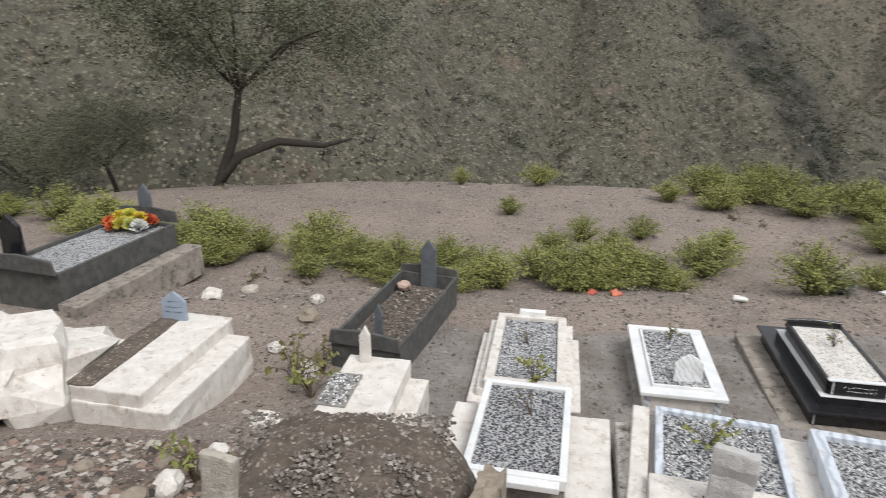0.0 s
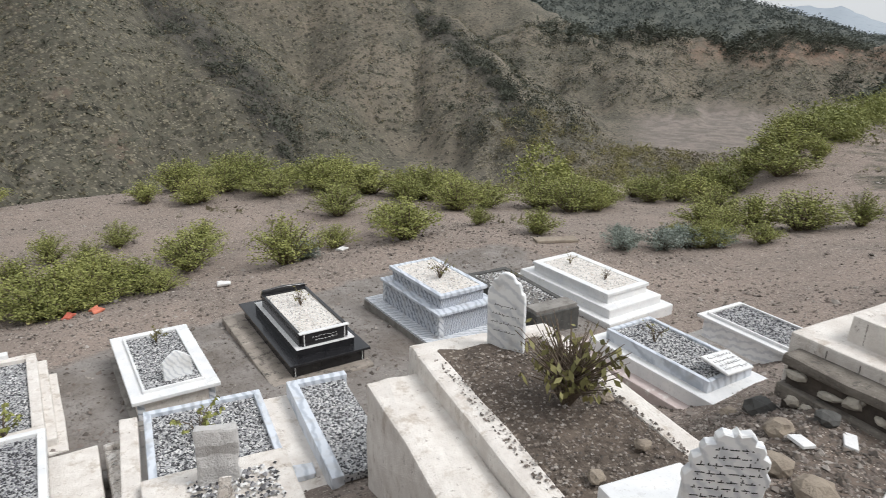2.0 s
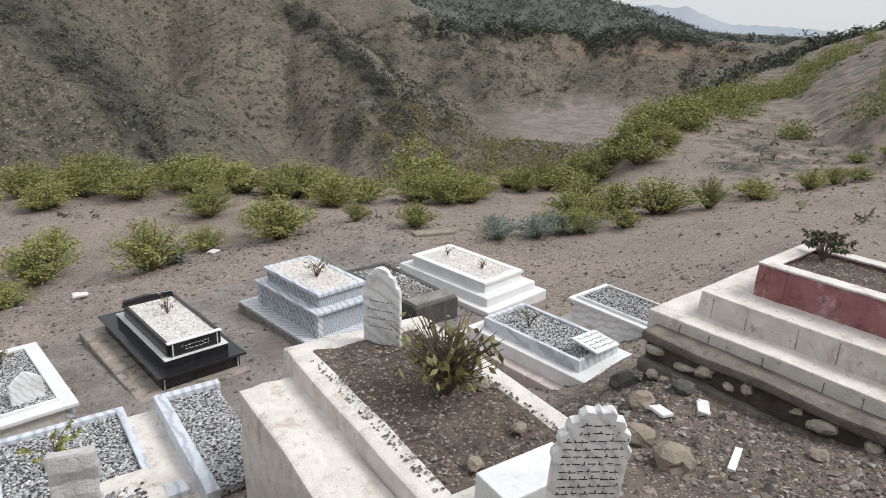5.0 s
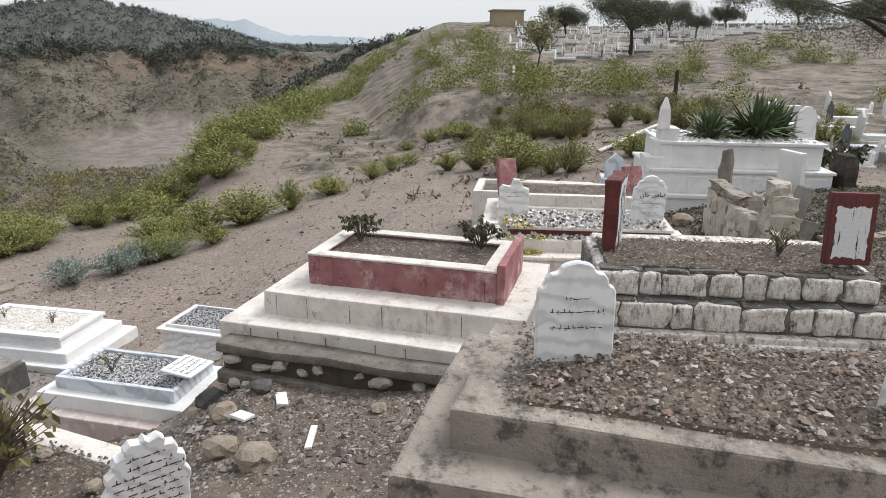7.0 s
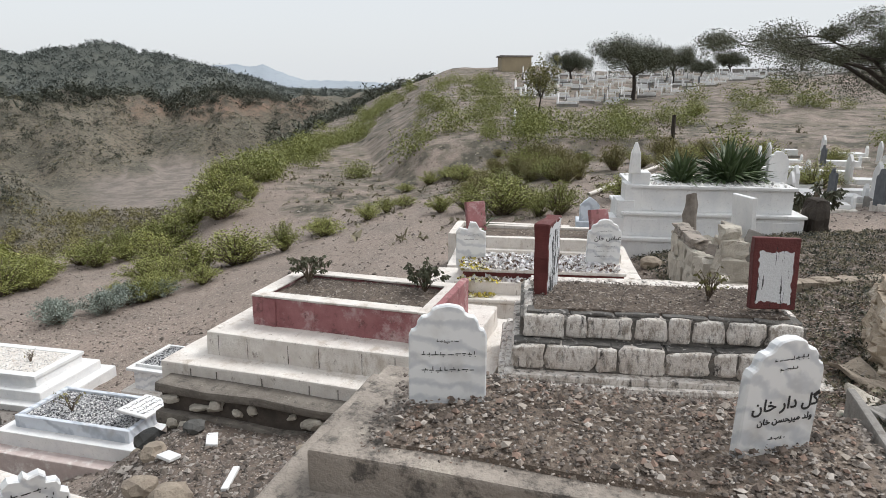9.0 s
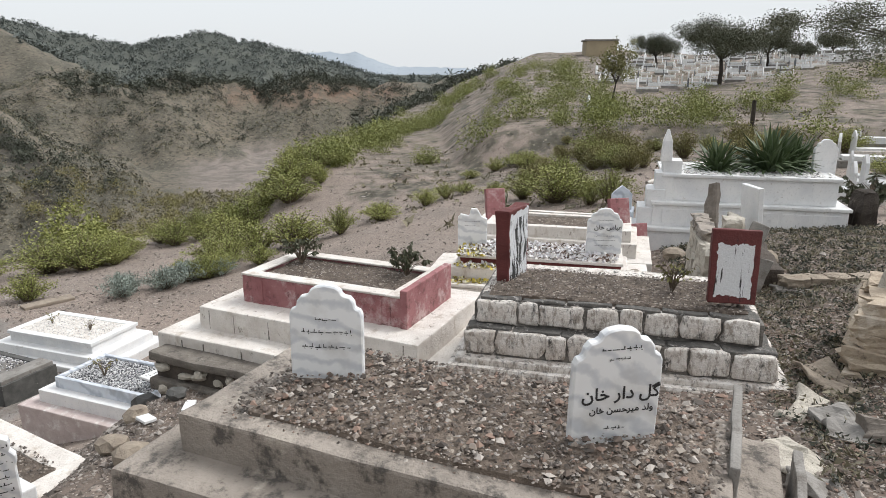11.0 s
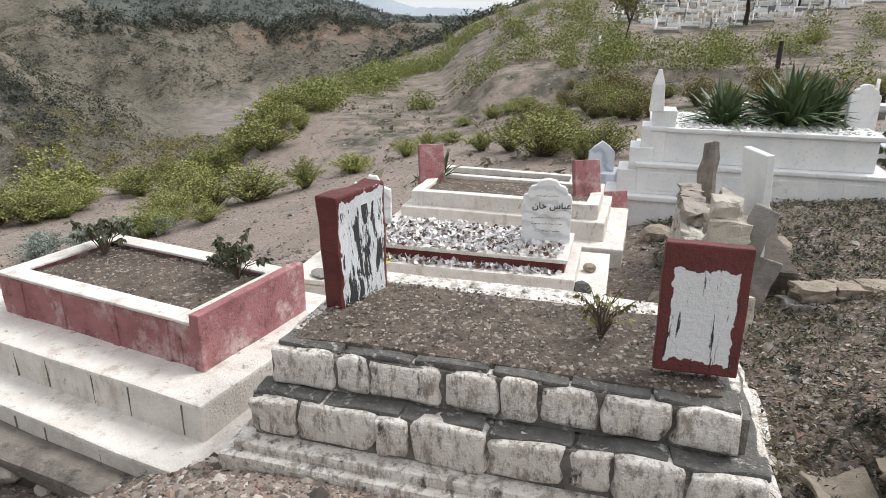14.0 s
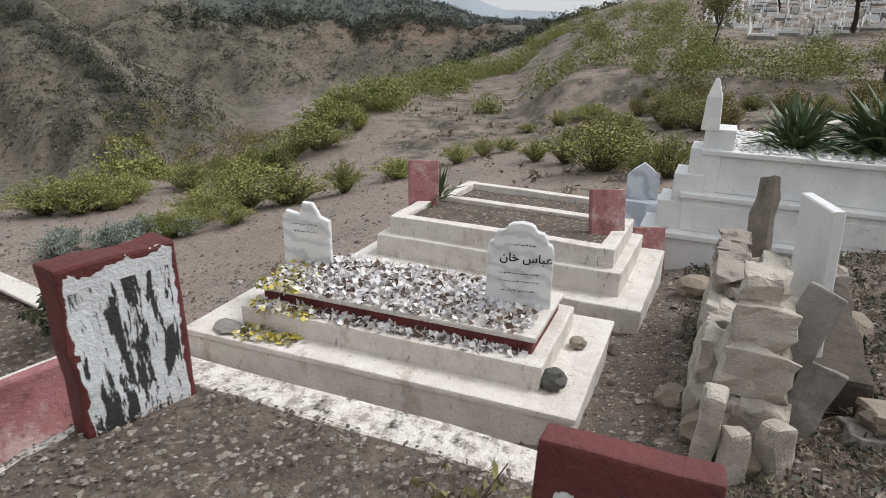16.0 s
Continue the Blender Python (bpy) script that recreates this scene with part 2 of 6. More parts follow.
    # the distant layer paints haze: a greyer green over far ground
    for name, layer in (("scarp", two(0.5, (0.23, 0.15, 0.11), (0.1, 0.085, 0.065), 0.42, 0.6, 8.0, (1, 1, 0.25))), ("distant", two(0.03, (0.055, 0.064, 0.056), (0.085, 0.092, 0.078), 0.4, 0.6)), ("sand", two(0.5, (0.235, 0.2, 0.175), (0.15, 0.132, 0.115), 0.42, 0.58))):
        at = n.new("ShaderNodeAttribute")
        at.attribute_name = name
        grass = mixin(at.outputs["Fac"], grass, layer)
    at = n.new("ShaderNodeAttribute")
    at.attribute_name = "dug"
    soil = mixin(at.outputs["Fac"], soil, two(7.0, (0.135, 0.103, 0.082), (0.07, 0.055, 0.045), 0.42, 0.6))
    # grit and stones bedded in the soil, each of its own tone
    heights = []
    for sc, dark, pale, share in ((7.0, (0.09, 0.068, 0.056), (0.36, 0.3, 0.255), 0.72), (17.0, (0.06, 0.047, 0.04), (0.46, 0.4, 0.345), 0.5), (42.0, (0.05, 0.04, 0.034), (0.5, 0.44, 0.38), 0.5)):
        d, a, b = cells(sc)
        stone = both(ranged(d, 0.42, 0.3), ranged(a, share, share + 0.03))
        soil = mixin(stone, soil, mixin(b, dark, pale))
        heights.append(stone)
    cement = two(1.3, (0.26, 0.24, 0.222), (0.165, 0.143, 0.125), 0.4, 0.65)
    cement = two(9.0, cement, (0.12, 0.1, 0.088), 0.55, 0.68)
    for name, layer in (("paved", cement), ("cover", grass)):
        at = n.new("ShaderNodeAttribute")
        at.attribute_name = name
        nz = n.new("ShaderNodeTexNoise")
        nz.inputs["Scale"].default_value, nz.inputs["Detail"].default_value = 0.9, 6.0
        l.new(geo, nz.inputs["Vector"])
        ad = n.new("ShaderNodeMath")
        ad.operation = "ADD"
        l.new(at.outputs["Fac"], ad.inputs[0])
        l.new(nz.outputs["Fac"], ad.inputs[1])
        soil = mixin(ranged(ad.outputs[0], 0.9, 1.1), soil, layer)
    l.new(soil, p.inputs["Base Color"])
    rough = n.new("ShaderNodeTexNoise")
    rough.inputs["Scale"].default_value, rough.inputs["Detail"].default_value = 14.0, 6.0
    l.new(geo, rough.inputs["Vector"])
    height = rough.outputs["Fac"]
    for h in heights:
        q = n.new("ShaderNodeMath")
        q.operation = "MULTIPLY_ADD"
        q.inputs[1].default_value = 0.5
        l.new(h, q.inputs[0])
        l.new(height, q.inputs[2])
        height = q.outputs[0]
    bn = n.new("ShaderNodeBump")
    bn.inputs["Strength"].default_value, bn.inputs["Distance"].default_value = 0.9, 0.025
    l.new(height, bn.inputs["Height"])
    l.new(bn.outputs[0], p.inputs["Normal"])
    return m


GROUND = ground_mat()
HEAD_MARBLE = vein_mat("headstone_marble", (0.8, 0.81, 0.81), (0.6, 0.62, 0.645), 4.5, 0.45, 0.75)
BLUE_MARBLE = vein_mat("bluish_marble", (0.62, 0.66, 0.72), (0.4, 0.44, 0.5), 2.5, 0.35, 0.3)
CARVED = vein_mat("carved_grey_marble", (0.5, 0.53, 0.58), (0.16, 0.18, 0.22), 9.0, 0.4, 0.2, 0.1)
STRIPED = vein_mat("striped_marble", (0.62, 0.64, 0.67), (0.3, 0.33, 0.37), 5.0, 0.35, 1.4)
LIMEWASHED_STONE = mat("limewashed_stone", (0.76, 0.73, 0.69), (0.6, 0.55, 0.5), 9, 0.95, 1.0, 30, stain=(0.07, 0.066, 0.06), stain_amount=0.47, stain_scale=13, grime=(0.33, 0.29, 0.25), grime_amount=0.5, grime_scale=17, runs=0.45)
BLACK_CAP = mat("blackened_cap_stone", (0.13, 0.125, 0.115), (0.075, 0.072, 0.068), 9, 0.9, 1.0, 26, stain=(0.6, 0.57, 0.54), stain_amount=0.42, stain_scale=9, grime=(0.25, 0.22, 0.19), grime_amount=0.45, grime_scale=24)
WALL_MORTAR = mat("grey_brown_mortar", (0.2, 0.18, 0.155), (0.12, 0.105, 0.09), 6, 0.95, 1.0, 22, stain=(0.06, 0.055, 0.048), stain_amount=0.46, stain_scale=7, grime=(0.3, 0.27, 0.23), grime_amount=0.42, grime_scale=18)
GRAVE_EARTH = mat("pale_brown_earth", (0.215, 0.172, 0.138), (0.13, 0.104, 0.084), 5, 1.0, 1.0, 45, stain=(0.27, 0.22, 0.18), stain_amount=0.46, stain_scale=17, grime=(0.075, 0.06, 0.05), grime_amount=0.42, grime_scale=34, speck=(0.36, 0.31, 0.26), speck_amount=0.1, speck_scale=38)
DARK_SOIL = mat("damp_dark_soil", (0.1, 0.082, 0.068), (0.06, 0.05, 0.042), 7, 1.0, 1.0, 30)
# far copy of the scrub leaves, paler and bluer to paint in haze
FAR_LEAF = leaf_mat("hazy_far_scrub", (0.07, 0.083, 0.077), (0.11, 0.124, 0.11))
WISPY_LEAF = leaf_mat("wispy_grey_leaves", (0.075, 0.078, 0.05), (0.13, 0.13, 0.08))
MORTAR = mat("blackened_mortar", (0.2, 0.185, 0.165), (0.09, 0.085, 0.078), 8, 0.95, 0.9, 30, stain=(0.55, 0.52, 0.49), stain_amount=0.45, stain_scale=11)
FIELD_STONE = mat("field_stone", (0.33, 0.28, 0.22), (0.24, 0.2, 0.16), 9, 0.95, 0.8, 40)
PALE_STONE = mat("pale_limestone", (0.55, 0.51, 0.44), (0.4, 0.365, 0.31), 6, 0.95, 0.9, 40, stain=(0.2, 0.18, 0.15), stain_amount=0.42, stain_scale=4)
SLATE = mat("grey_slate", (0.13, 0.14, 0.155), (0.09, 0.1, 0.11), 7, 0.7, 0.4, 40)
DARK_STONE = mat("dark_dressed_stone", (0.1, 0.098, 0.092), (0.055, 0.055, 0.052), 6, 0.8, 0.4, 40, stain=(0.3, 0.29, 0.27), stain_amount=0.36, stain_scale=5)
BARK = mat("dark_bark", (0.055, 0.045, 0.036), (0.035, 0.028, 0.023), 8, 0.95, 0.8, 30)
TWIG = mat("dry_twig", (0.16, 0.12, 0.085), (0.09, 0.07, 0.05), 20, 0.9, 0.2, 60)
WOOD = mat("weathered_wood", (0.24, 0.21, 0.18), (0.15, 0.13, 0.11), 12, 0.9, 0.5, 50)
INK = mat("black_paint", (0.02, 0.02, 0.022), (0.03, 0.03, 0.03), 30, 0.6, 0.0)
WHITE_INK = mat("white_paint", (0.75, 0.75, 0.75), (0.6, 0.6, 0.6), 30, 0.6, 0.0)
SHRUB_LEAF = leaf_mat("yellow_green_leaves", (0.12, 0.14, 0.034), (0.36, 0.37, 0.115))
DARK_LEAF = leaf_mat("dark_olive_leaves", (0.04, 0.048, 0.028), (0.095, 0.1, 0.055))
GREY_LEAF = leaf_mat("silver_green_leaves", (0.15, 0.19, 0.16), (0.3, 0.34, 0.3))
DRY_LEAF = leaf_mat("olive_dry_leaves", (0.12, 0.118, 0.04), (0.26, 0.235, 0.09))
AGAVE_LEAF = leaf_mat("agave_blades", (0.04, 0.07, 0.028), (0.1, 0.14, 0.06), 0.5)
HILL_LEAF = leaf_mat("hill_scrub_leaves", (0.038, 0.044, 0.032), (0.082, 0.09, 0.062))
TUFT = leaf_mat("dry_grass_tufts", (0.1, 0.092, 0.062), (0.26, 0.23, 0.15))
CHIPS = island_mat("black_and_white_chips", [(0.04, 0.04, 0.045), (0.6, 0.6, 0.6), (0.25, 0.25, 0.26), (0.7, 0.7, 0.69), (0.12, 0.12, 0.125)])
WHITE_CHIPS = island_mat("white_marble_chips", [(0.75, 0.74, 0.72), (0.6, 0.59, 0.57), (0.8, 0.79, 0.77), (0.35, 0.34, 0.33)])
DARK_CHIPS = island_mat("dark_grey_chips", [(0.06, 0.06, 0.068), (0.2, 0.2, 0.22), (0.04, 0.04, 0.045), (0.5, 0.5, 0.5)])
MIXED_STONES = island_mat("mixed_grave_stones", [(0.21, 0.15, 0.12), (0.34, 0.3, 0.26), (0.12, 0.094, 0.078), (0.27, 0.19, 0.15), (0.44, 0.4, 0.36), (0.17, 0.135, 0.112), (0.25, 0.21, 0.178), (0.06, 0.05, 0.043)], 0.95)
PEBBLES = island_mat("loose_pebbles", [(0.15, 0.128, 0.11), (0.23, 0.2, 0.178), (0.095, 0.082, 0.072), (0.18, 0.15, 0.132), (0.34, 0.31, 0.28), (0.13, 0.11, 0.094)], 0.95)
PETALS = island_mat("paper_petals", [(0.74, 0.73, 0.72), (0.66, 0.64, 0.66), (0.78, 0.76, 0.74), (0.4, 0.37, 0.36), (0.7, 0.7, 0.72), (0.12, 0.08, 0.06)])
YELLOW_PETALS = island_mat("yellow_petals", [(0.6, 0.5, 0.08), (0.5, 0.42, 0.12), (0.72, 0.7, 0.5), (0.2, 0.17, 0.05)])
RED_PANEL = panel_mat("flaking_red_panel", (0.135, 0.03, 0.028), (0.62, 0.64, 0.66), (0.03, 0.032, 0.033), 0.5, (8, 2.6), 0.42, 0.5)
RED_FRAME = panel_mat("red_bordered_panel", (0.135, 0.032, 0.03), (0.66, 0.67, 0.68), (0.02, 0.02, 0.02), 0.405, (13, 1.5))
# backdrop hills: aerial haze put into the base colour as pale blue
HAZE_HILL = mat("hazed_hill", (0.3, 0.34, 0.38), (0.26, 0.3, 0.34), 0.004, 1.0, 0.0, 0.05)


# ---- helpers of this place ----
def part(name, bm, material, parent=None, label=""):
    me = bpy.data.meshes.new(name)
    bm.to_mesh(me)
    bm.free()
    me.materials.append(material)
    ob = new(name, me)
    if parent is not None:
        ob.parent = parent
    return tagged(ob, label)


def block(bm, x0, x1, y0, y1, z0, z1, bevel=0.0, taper=0.0):
    """One box with softened edges, added to bm; taper draws the top in."""
    t = taper
    v = [bm.verts.new(c) for c in ((x0, y0, z0), (x1, y0, z0), (x1, y1, z0), (x0, y1, z0),
                                   (x0 + t, y0 + t, z1), (x1 - t, y0 + t, z1), (x1 - t, y1 - t, z1), (x0 + t, y1 - t, z1))]
    f = [bm.faces.new([v[i] for i in q]) for q in ((3, 2, 1, 0), (4, 5, 6, 7), (0, 1, 5, 4), (1, 2, 6, 5), (2, 3, 7, 6), (3, 0, 4, 7))]
    if bevel:
        edges = list({e for q in f for e in q.edges})
        bmesh.ops.bevel(bm, geom=edges, offset=bevel, segments=2, affect="EDGES", profile=0.6)
    return bm


def smooth01(v):
    v = np.clip(v, 0, 1)
    return v * v * (3 - 2 * v)


def fbm(x, y, scale, octaves=4, seed=0.0):
    """Smooth repeatable relief for arrays, about -1 to 1."""
    out, amp, total = np.zeros_like(x), 1.0, 0.0
    for i in range(octaves):
        f = 2 ** i / scale
        a, b = x * f + seed * 7.1 + i * 3.7, y * f - seed * 4.3 + i * 9.1
        out += amp * (np.sin(a + 1.7 * np.sin(b * 0.83 + i)) * np.cos(b + 1.3 * np.sin(a * 0.71 - i)))
        total += amp
        amp *= 0.5
    return out / total


def pol(az, r):
    return math.sin(radians(az)) * r, math.cos(radians(az)) * r


def ridge(x, y, crest, slope, back=None):
    """Height of a hill whose crest runs through (azimuth, distance, height); it falls off by slope on both sides."""
    best = np.full_like(x, -1e6)
    for (a0, r0, z0), (a1, r1, z1) in zip(crest, crest[1:]):
        (ax, ay), (bx, by) = pol(a0, r0), pol(a1, r1)
        dx, dy = bx - ax, by - ay
        t = np.clip(((x - ax) * dx + (y - ay) * dy) / (dx * dx + dy * dy), 0, 1)
        d = np.hypot(x - ax - t * dx, y - ay - t * dy)
        best = np.maximum(best, z0 + t * (z1 - z0) - slope * (np.sqrt(d * d + 9) - 3))
    return best


# azimuth (degrees from +y towards +x), distance, height of the crests
HILLS = [
    ([(31, 54, -14), (29, 58, -11), (22, 76, -4.4), (15, 100, 3.0), (6, 108, 20), (-20, 112, 32), (-60, 105, 32), (-110, 110, 26)], 0.62),
    ([(49.5, 72, -13), (45, 95, -6), (38, 118, 5), (25, 150, 36)], 0.6),
    ([(63, 118, -14), (56, 160, -5), (49, 200, 7), (40, 240, 28)], 0.5),
    ([(44, 460, 34), (50, 480, 26), (53, 490, 17), (55.5, 500, 12)], 0.3),
    ([(56.5, 490, 11), (58.5, 500, 18), (60.2, 500, 26), (61.3, 500, 22), (63.5, 510, 9), (65, 520, -2), (67, 540, -10)], 0.25),
    ([(50, 165, -1), (57, 168, -1.2), (62, 172, -1.4), (72, 178, -0.7), (80, 195, -1.0), (86, 240, 0)], 0.45),
    ([(60, 330, -7), (72, 380, -6), (80, 420, -3), (90, 450, -3)], 0.12),
]
SHOULDER = [(86, 150, 0.8), (90, 130, 3.5), (94, 120, 5), (104, 110, 4.0), (118, 100, 4), (150, 120, 6)]


def ground_height(x, y):
    x, y = np.asarray(x, float), np.asarray(y, float)
    r, az = np.hypot(x, y), np.degrees(np.arctan2(x, y))
    a = np.interp(y, [-40, -12, -4, 1, 3, 4.5, 6, 7.5, 9, 13, 15, 40], [2.2, 0.6, 0.0, -0.75, -2.0, -2.5, -3.2, -3.7, -4.05, -4.15, -4.7, -5.3])
    b = np.interp(y, [-6, -4, 4.5, 9], [0.09, 0.12, 0.12, 0.0])
    z = a - b * np.interp(x, [-4, 13, 40, 200], [-1, 13, 16, 20])
    out = -2.2 - 0.02 * np.clip(x - 13, 0, 80) + np.interp(y, [-40, -15, -5, 2, 12, 20], [2.0, 1.0, 0.3, -0.7, -2.6, -3.4]) - 0.05 * np.clip(x - 17, 0, 60) * smooth01((y + 4) / 18)
    t = smooth01((x - 12.5) / 9)
    z = z * (1 - t) + out * t
    z = z + 0.14 * np.exp(-((x - 5.2) ** 2 + (y + 3.2) ** 2) / 1.6) + 0.3 * np.exp(-((x - 5.7) ** 2 + (y + 1.9) ** 2) / 0.9) + 0.25 * np.exp(-((x - 6.35) ** 2 + (y - 1.45) ** 2) / 0.8)
    z = z + 0.05 * fbm(x, y, 1.6, 4) + 0.014 * fbm(x, y, 0.22, 3, 9) + 0.5 * np.exp(-((x - 0.6) ** 2 + (y + 1.4) ** 2) / 4.0)
    far = smooth01((r - 30) / 40)
    z = np.maximum(z, ridge(x, y, SHOULDER, 0.085) - 0.06 * np.clip(88 - az, 0, 40) ** 2 + 0.9 * fbm(x, y, 11, 4, 5) * far - 30 * (1 - smooth01((r - 18) / 22)))
    top = np.interp(az, [68, 72, 76, 80, 84, 88], [-5.0, -4.2, -3.0, -1.9, -0.1, 2.2])
    spur = np.where(r < 60, -3.7, -3.7 + (top + 3.7) * np.clip((r - 60) / 50, 0, 1)) + 0.5 * fbm(x, y, 9, 4, 15)
    w = smooth01((az - 66) / 5) * (1 - smooth01((az - 84) / 4)) * smooth01((r - 26) / 12)
    z = z * (1 - w) + np.maximum(spur, z - 0.8) * w
    lip = np.interp(az, [-180, -60, 0, 30, 45, 52, 60, 68, 72, 75, 78, 82, 90, 180], [40, 26, 27, 28, 30, 32, 37, 43, 52, 70, 100, 125, 150, 400]) + 1.6 * fbm(x, y, 9, 3, 2)
    drop = np.clip(r - lip, 0, None)
    z = np.maximum(z - 0.62 * np.sqrt(drop * drop + 1) + 0.62, np.minimum(z, -14.5))
    hill = np.full_like(z, -1e6)
    for crest, slope in HILLS:
        hill = np.maximum(hill, ridge(x, y, crest, slope))
    gully = np.abs(np.sin(az * 0.3 + 1.2 * fbm(x, y, 40, 3, 4))) ** 0.7
    rib = np.abs(np.sin(az * 0.8 + 2.2 * fbm(x, y, 24, 4, 21) + 0.02 * r)) ** 0.6
    rough = 1.9 * fbm(x, y, 14, 5, 5) + 1.0 * fbm(x, y, 3.2, 3, 8) + 0.34 * fbm(x, y, 1.1, 2, 12) + 2.6 * (gully - 0.6) + 0.9 * (rib - 0.65) * smooth01((az - 30) / 12)
    return np.maximum(z, hill + rough * far - 30 * (1 - smooth01((r - 20) / 25))) + far * 0.25 * fbm(x, y, 5, 4, 3)


def ground_at(x, y):
    return float(ground_height(np.array([x]), np.array([y]))[0])


def build_ground():
    az = np.radians(np.concatenate([np.arange(-60, 130, 0.4), np.arange(130, 300, 2.5)]))
    rad = np.concatenate([[0.0], np.geomspace(0.25, 900, 210), [1600, 4000]])
    cx, cy = 3.0, -1.0
    R_, A_ = np.meshgrid(rad, az, indexing="ij")
    X, Y = cx + R_ * np.sin(A_), cy + R_ * np.cos(A_)
    Z = ground_height(X, Y)
    Z[-1] = Z[-2] = -12
    nr, na = Z.shape
    verts = np.stack([X, Y, Z], -1).reshape(-1, 3)
    faces = []
    for i in range(nr - 1):
        for j in range(na):
            k = (j + 1) % na
            faces.append((i * na + j, i * na + k, (i + 1) * na + k, (i + 1) * na + j))
    me = bpy.data.meshes.new("ground")
    me.from_pydata(verts.tolist(), [], faces)
    me.update()
    me.shade_smooth()
    r, az_ = np.hypot(X, Y), np.degrees(np.arctan2(X, Y))
    lip = np.interp(az_, [-180, -60, 0, 30, 45, 52, 60, 68, 72, 75, 78, 82, 90, 180], [40, 26, 27, 28, 30, 32, 37, 43, 52, 70, 100, 125, 150, 400])
    cover = me.attributes.new("cover", "FLOAT", "POINT")
    cover.data.foreach_set("value", np.maximum(np.clip((r - lip) / 6, 0, 1), 0.52 * smooth01((r - 22) / 10) * smooth01((az_ - 70) / 8)).ravel())
    paved = me.attributes.new("paved", "FLOAT", "POINT")
    paved.data.foreach_set("value", (smooth01((Y - 5.5) / 1.5) * smooth01((12.2 - Y) / 1.5) * smooth01((X + 2.5) / 1.5) * smooth01((15 - X) / 3)).ravel())
    first = ridge(X, Y, HILLS[0][0], HILLS[0][1])
    others = np.maximum.reduce([ridge(X, Y, c, k) for c, k in HILLS[1:]])
    tone = me.attributes.new("brush", "FLOAT", "POINT")
    tone.data.foreach_set("value", np.clip((others - first) / 1.5 + 0.5, 0, 1).ravel())
    # mask of the scrubby gully faces whose shade is put into the colour
    shaded_scrub = me.attributes.new("shaded_scrub", "FLOAT", "POINT")
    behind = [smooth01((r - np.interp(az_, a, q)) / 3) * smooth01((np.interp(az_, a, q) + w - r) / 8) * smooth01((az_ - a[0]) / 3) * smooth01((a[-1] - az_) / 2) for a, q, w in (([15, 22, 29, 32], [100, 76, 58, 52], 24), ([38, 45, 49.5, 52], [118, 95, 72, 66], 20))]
    shaded_scrub.data.foreach_set("value", (0.95 * np.maximum(*behind)).ravel())
    dug = me.attributes.new("dug", "FLOAT", "POINT")
    heaps = np.maximum.reduce([smooth01((X - 4.2) / 0.6) * smooth01((8.6 - X) / 0.6) * smooth01((Y + 1.6) / 0.5) * smooth01((2.9 - Y) / 0.5), smooth01((X - 3.6) / 0.8) * smooth01((13.2 - X) / 0.8) * smooth01((Y + 11) / 2) * smooth01((-3.4 - Y) / 0.6), smooth01((X + 7) / 1) * smooth01((0.8 - X) / 0.5) * smooth01((Y - 1.5) / 1) * smooth01((7.4 - Y) / 0.7)])
    dug.data.foreach_set("value", (0.8 * heaps).ravel())
    sand = me.attributes.new("sand", "FLOAT", "POINT")
    sand.data.foreach_set("value", (smooth01((-13.3 - Z) / 0.6) * smooth01((az_ - 57) / 4) * smooth01((74 - az_) / 4) * smooth01((r - 84) / 14)).ravel())
    scarp = me.attributes.new("scarp", "FLOAT", "POINT")
    scarp.data.foreach_set("value", (smooth01((Z + 5.5) / 1.5) * smooth01((-0.8 - Z) / 1.0) * smooth01((r - 135) / 12) * smooth01((190 - r) / 10) * smooth01((az_ - 60) / 4) * smooth01((78 - az_) / 4)).ravel())
    # haze mask for the ground colour, growing with distance alone
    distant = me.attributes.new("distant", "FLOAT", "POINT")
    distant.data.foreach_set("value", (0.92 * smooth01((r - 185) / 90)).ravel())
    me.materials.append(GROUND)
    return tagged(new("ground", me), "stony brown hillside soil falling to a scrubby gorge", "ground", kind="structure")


build_ground()


def thing(name, label, category, x, y, rz=0.0, z=0.0, group=""):
    t = new(name)
    t.matrix_world = pose(x, y, z, 0, 0, rz)
    return tagged(t, label, category, group)


def mesh_part(name, verts, faces, material, parent=None, smooth=False, label=""):
    me = bpy.data.meshes.new(name)
    me.from_pydata(verts, [], faces)
    me.update()
    if smooth:
        me.shade_smooth()
    me.materials.append(material)
    ob = new(name, me)
    if parent is not None:
        ob.parent = parent
    return tagged(ob, label)


def rough_up(bm, amount, scale, seed=0.0):
    """Wear: push the vertices about by smooth noise."""
    for v in bm.verts:
        d = noise.noise_vector(v.co * scale + Vector((seed, seed * 1.7, -seed)))
        v.co += d * amount
    return bm


def cut(bm, n):
    bmesh.ops.subdivide_edges(bm, edges=bm.edges[:], cuts=n, use_grid_fill=True)
    return bm


def box_part(name, parent, material, x0, x1, y0, y1, z0, z1, bevel=0.015, wear=0.0, taper=0.0, label=""):
    bm = block(bmesh.new(), x0, x1, y0, y1, z0, z1, bevel, taper)
    if wear:
        cut(bm, 4)
        rough_up(bm, wear, 5.0, x0 + y0 * 3 + z1)
    return part(name, bm, material, parent, label)


def slab_tier(name, parent, material, w, l, z0, z1, sx=0.0, sy=0.0, bevel=0.015, wear=0.0):
    return box_part(name, parent, material, sx - w / 2, sx + w / 2, sy - l / 2, sy + l / 2, z0, z1, bevel, wear)


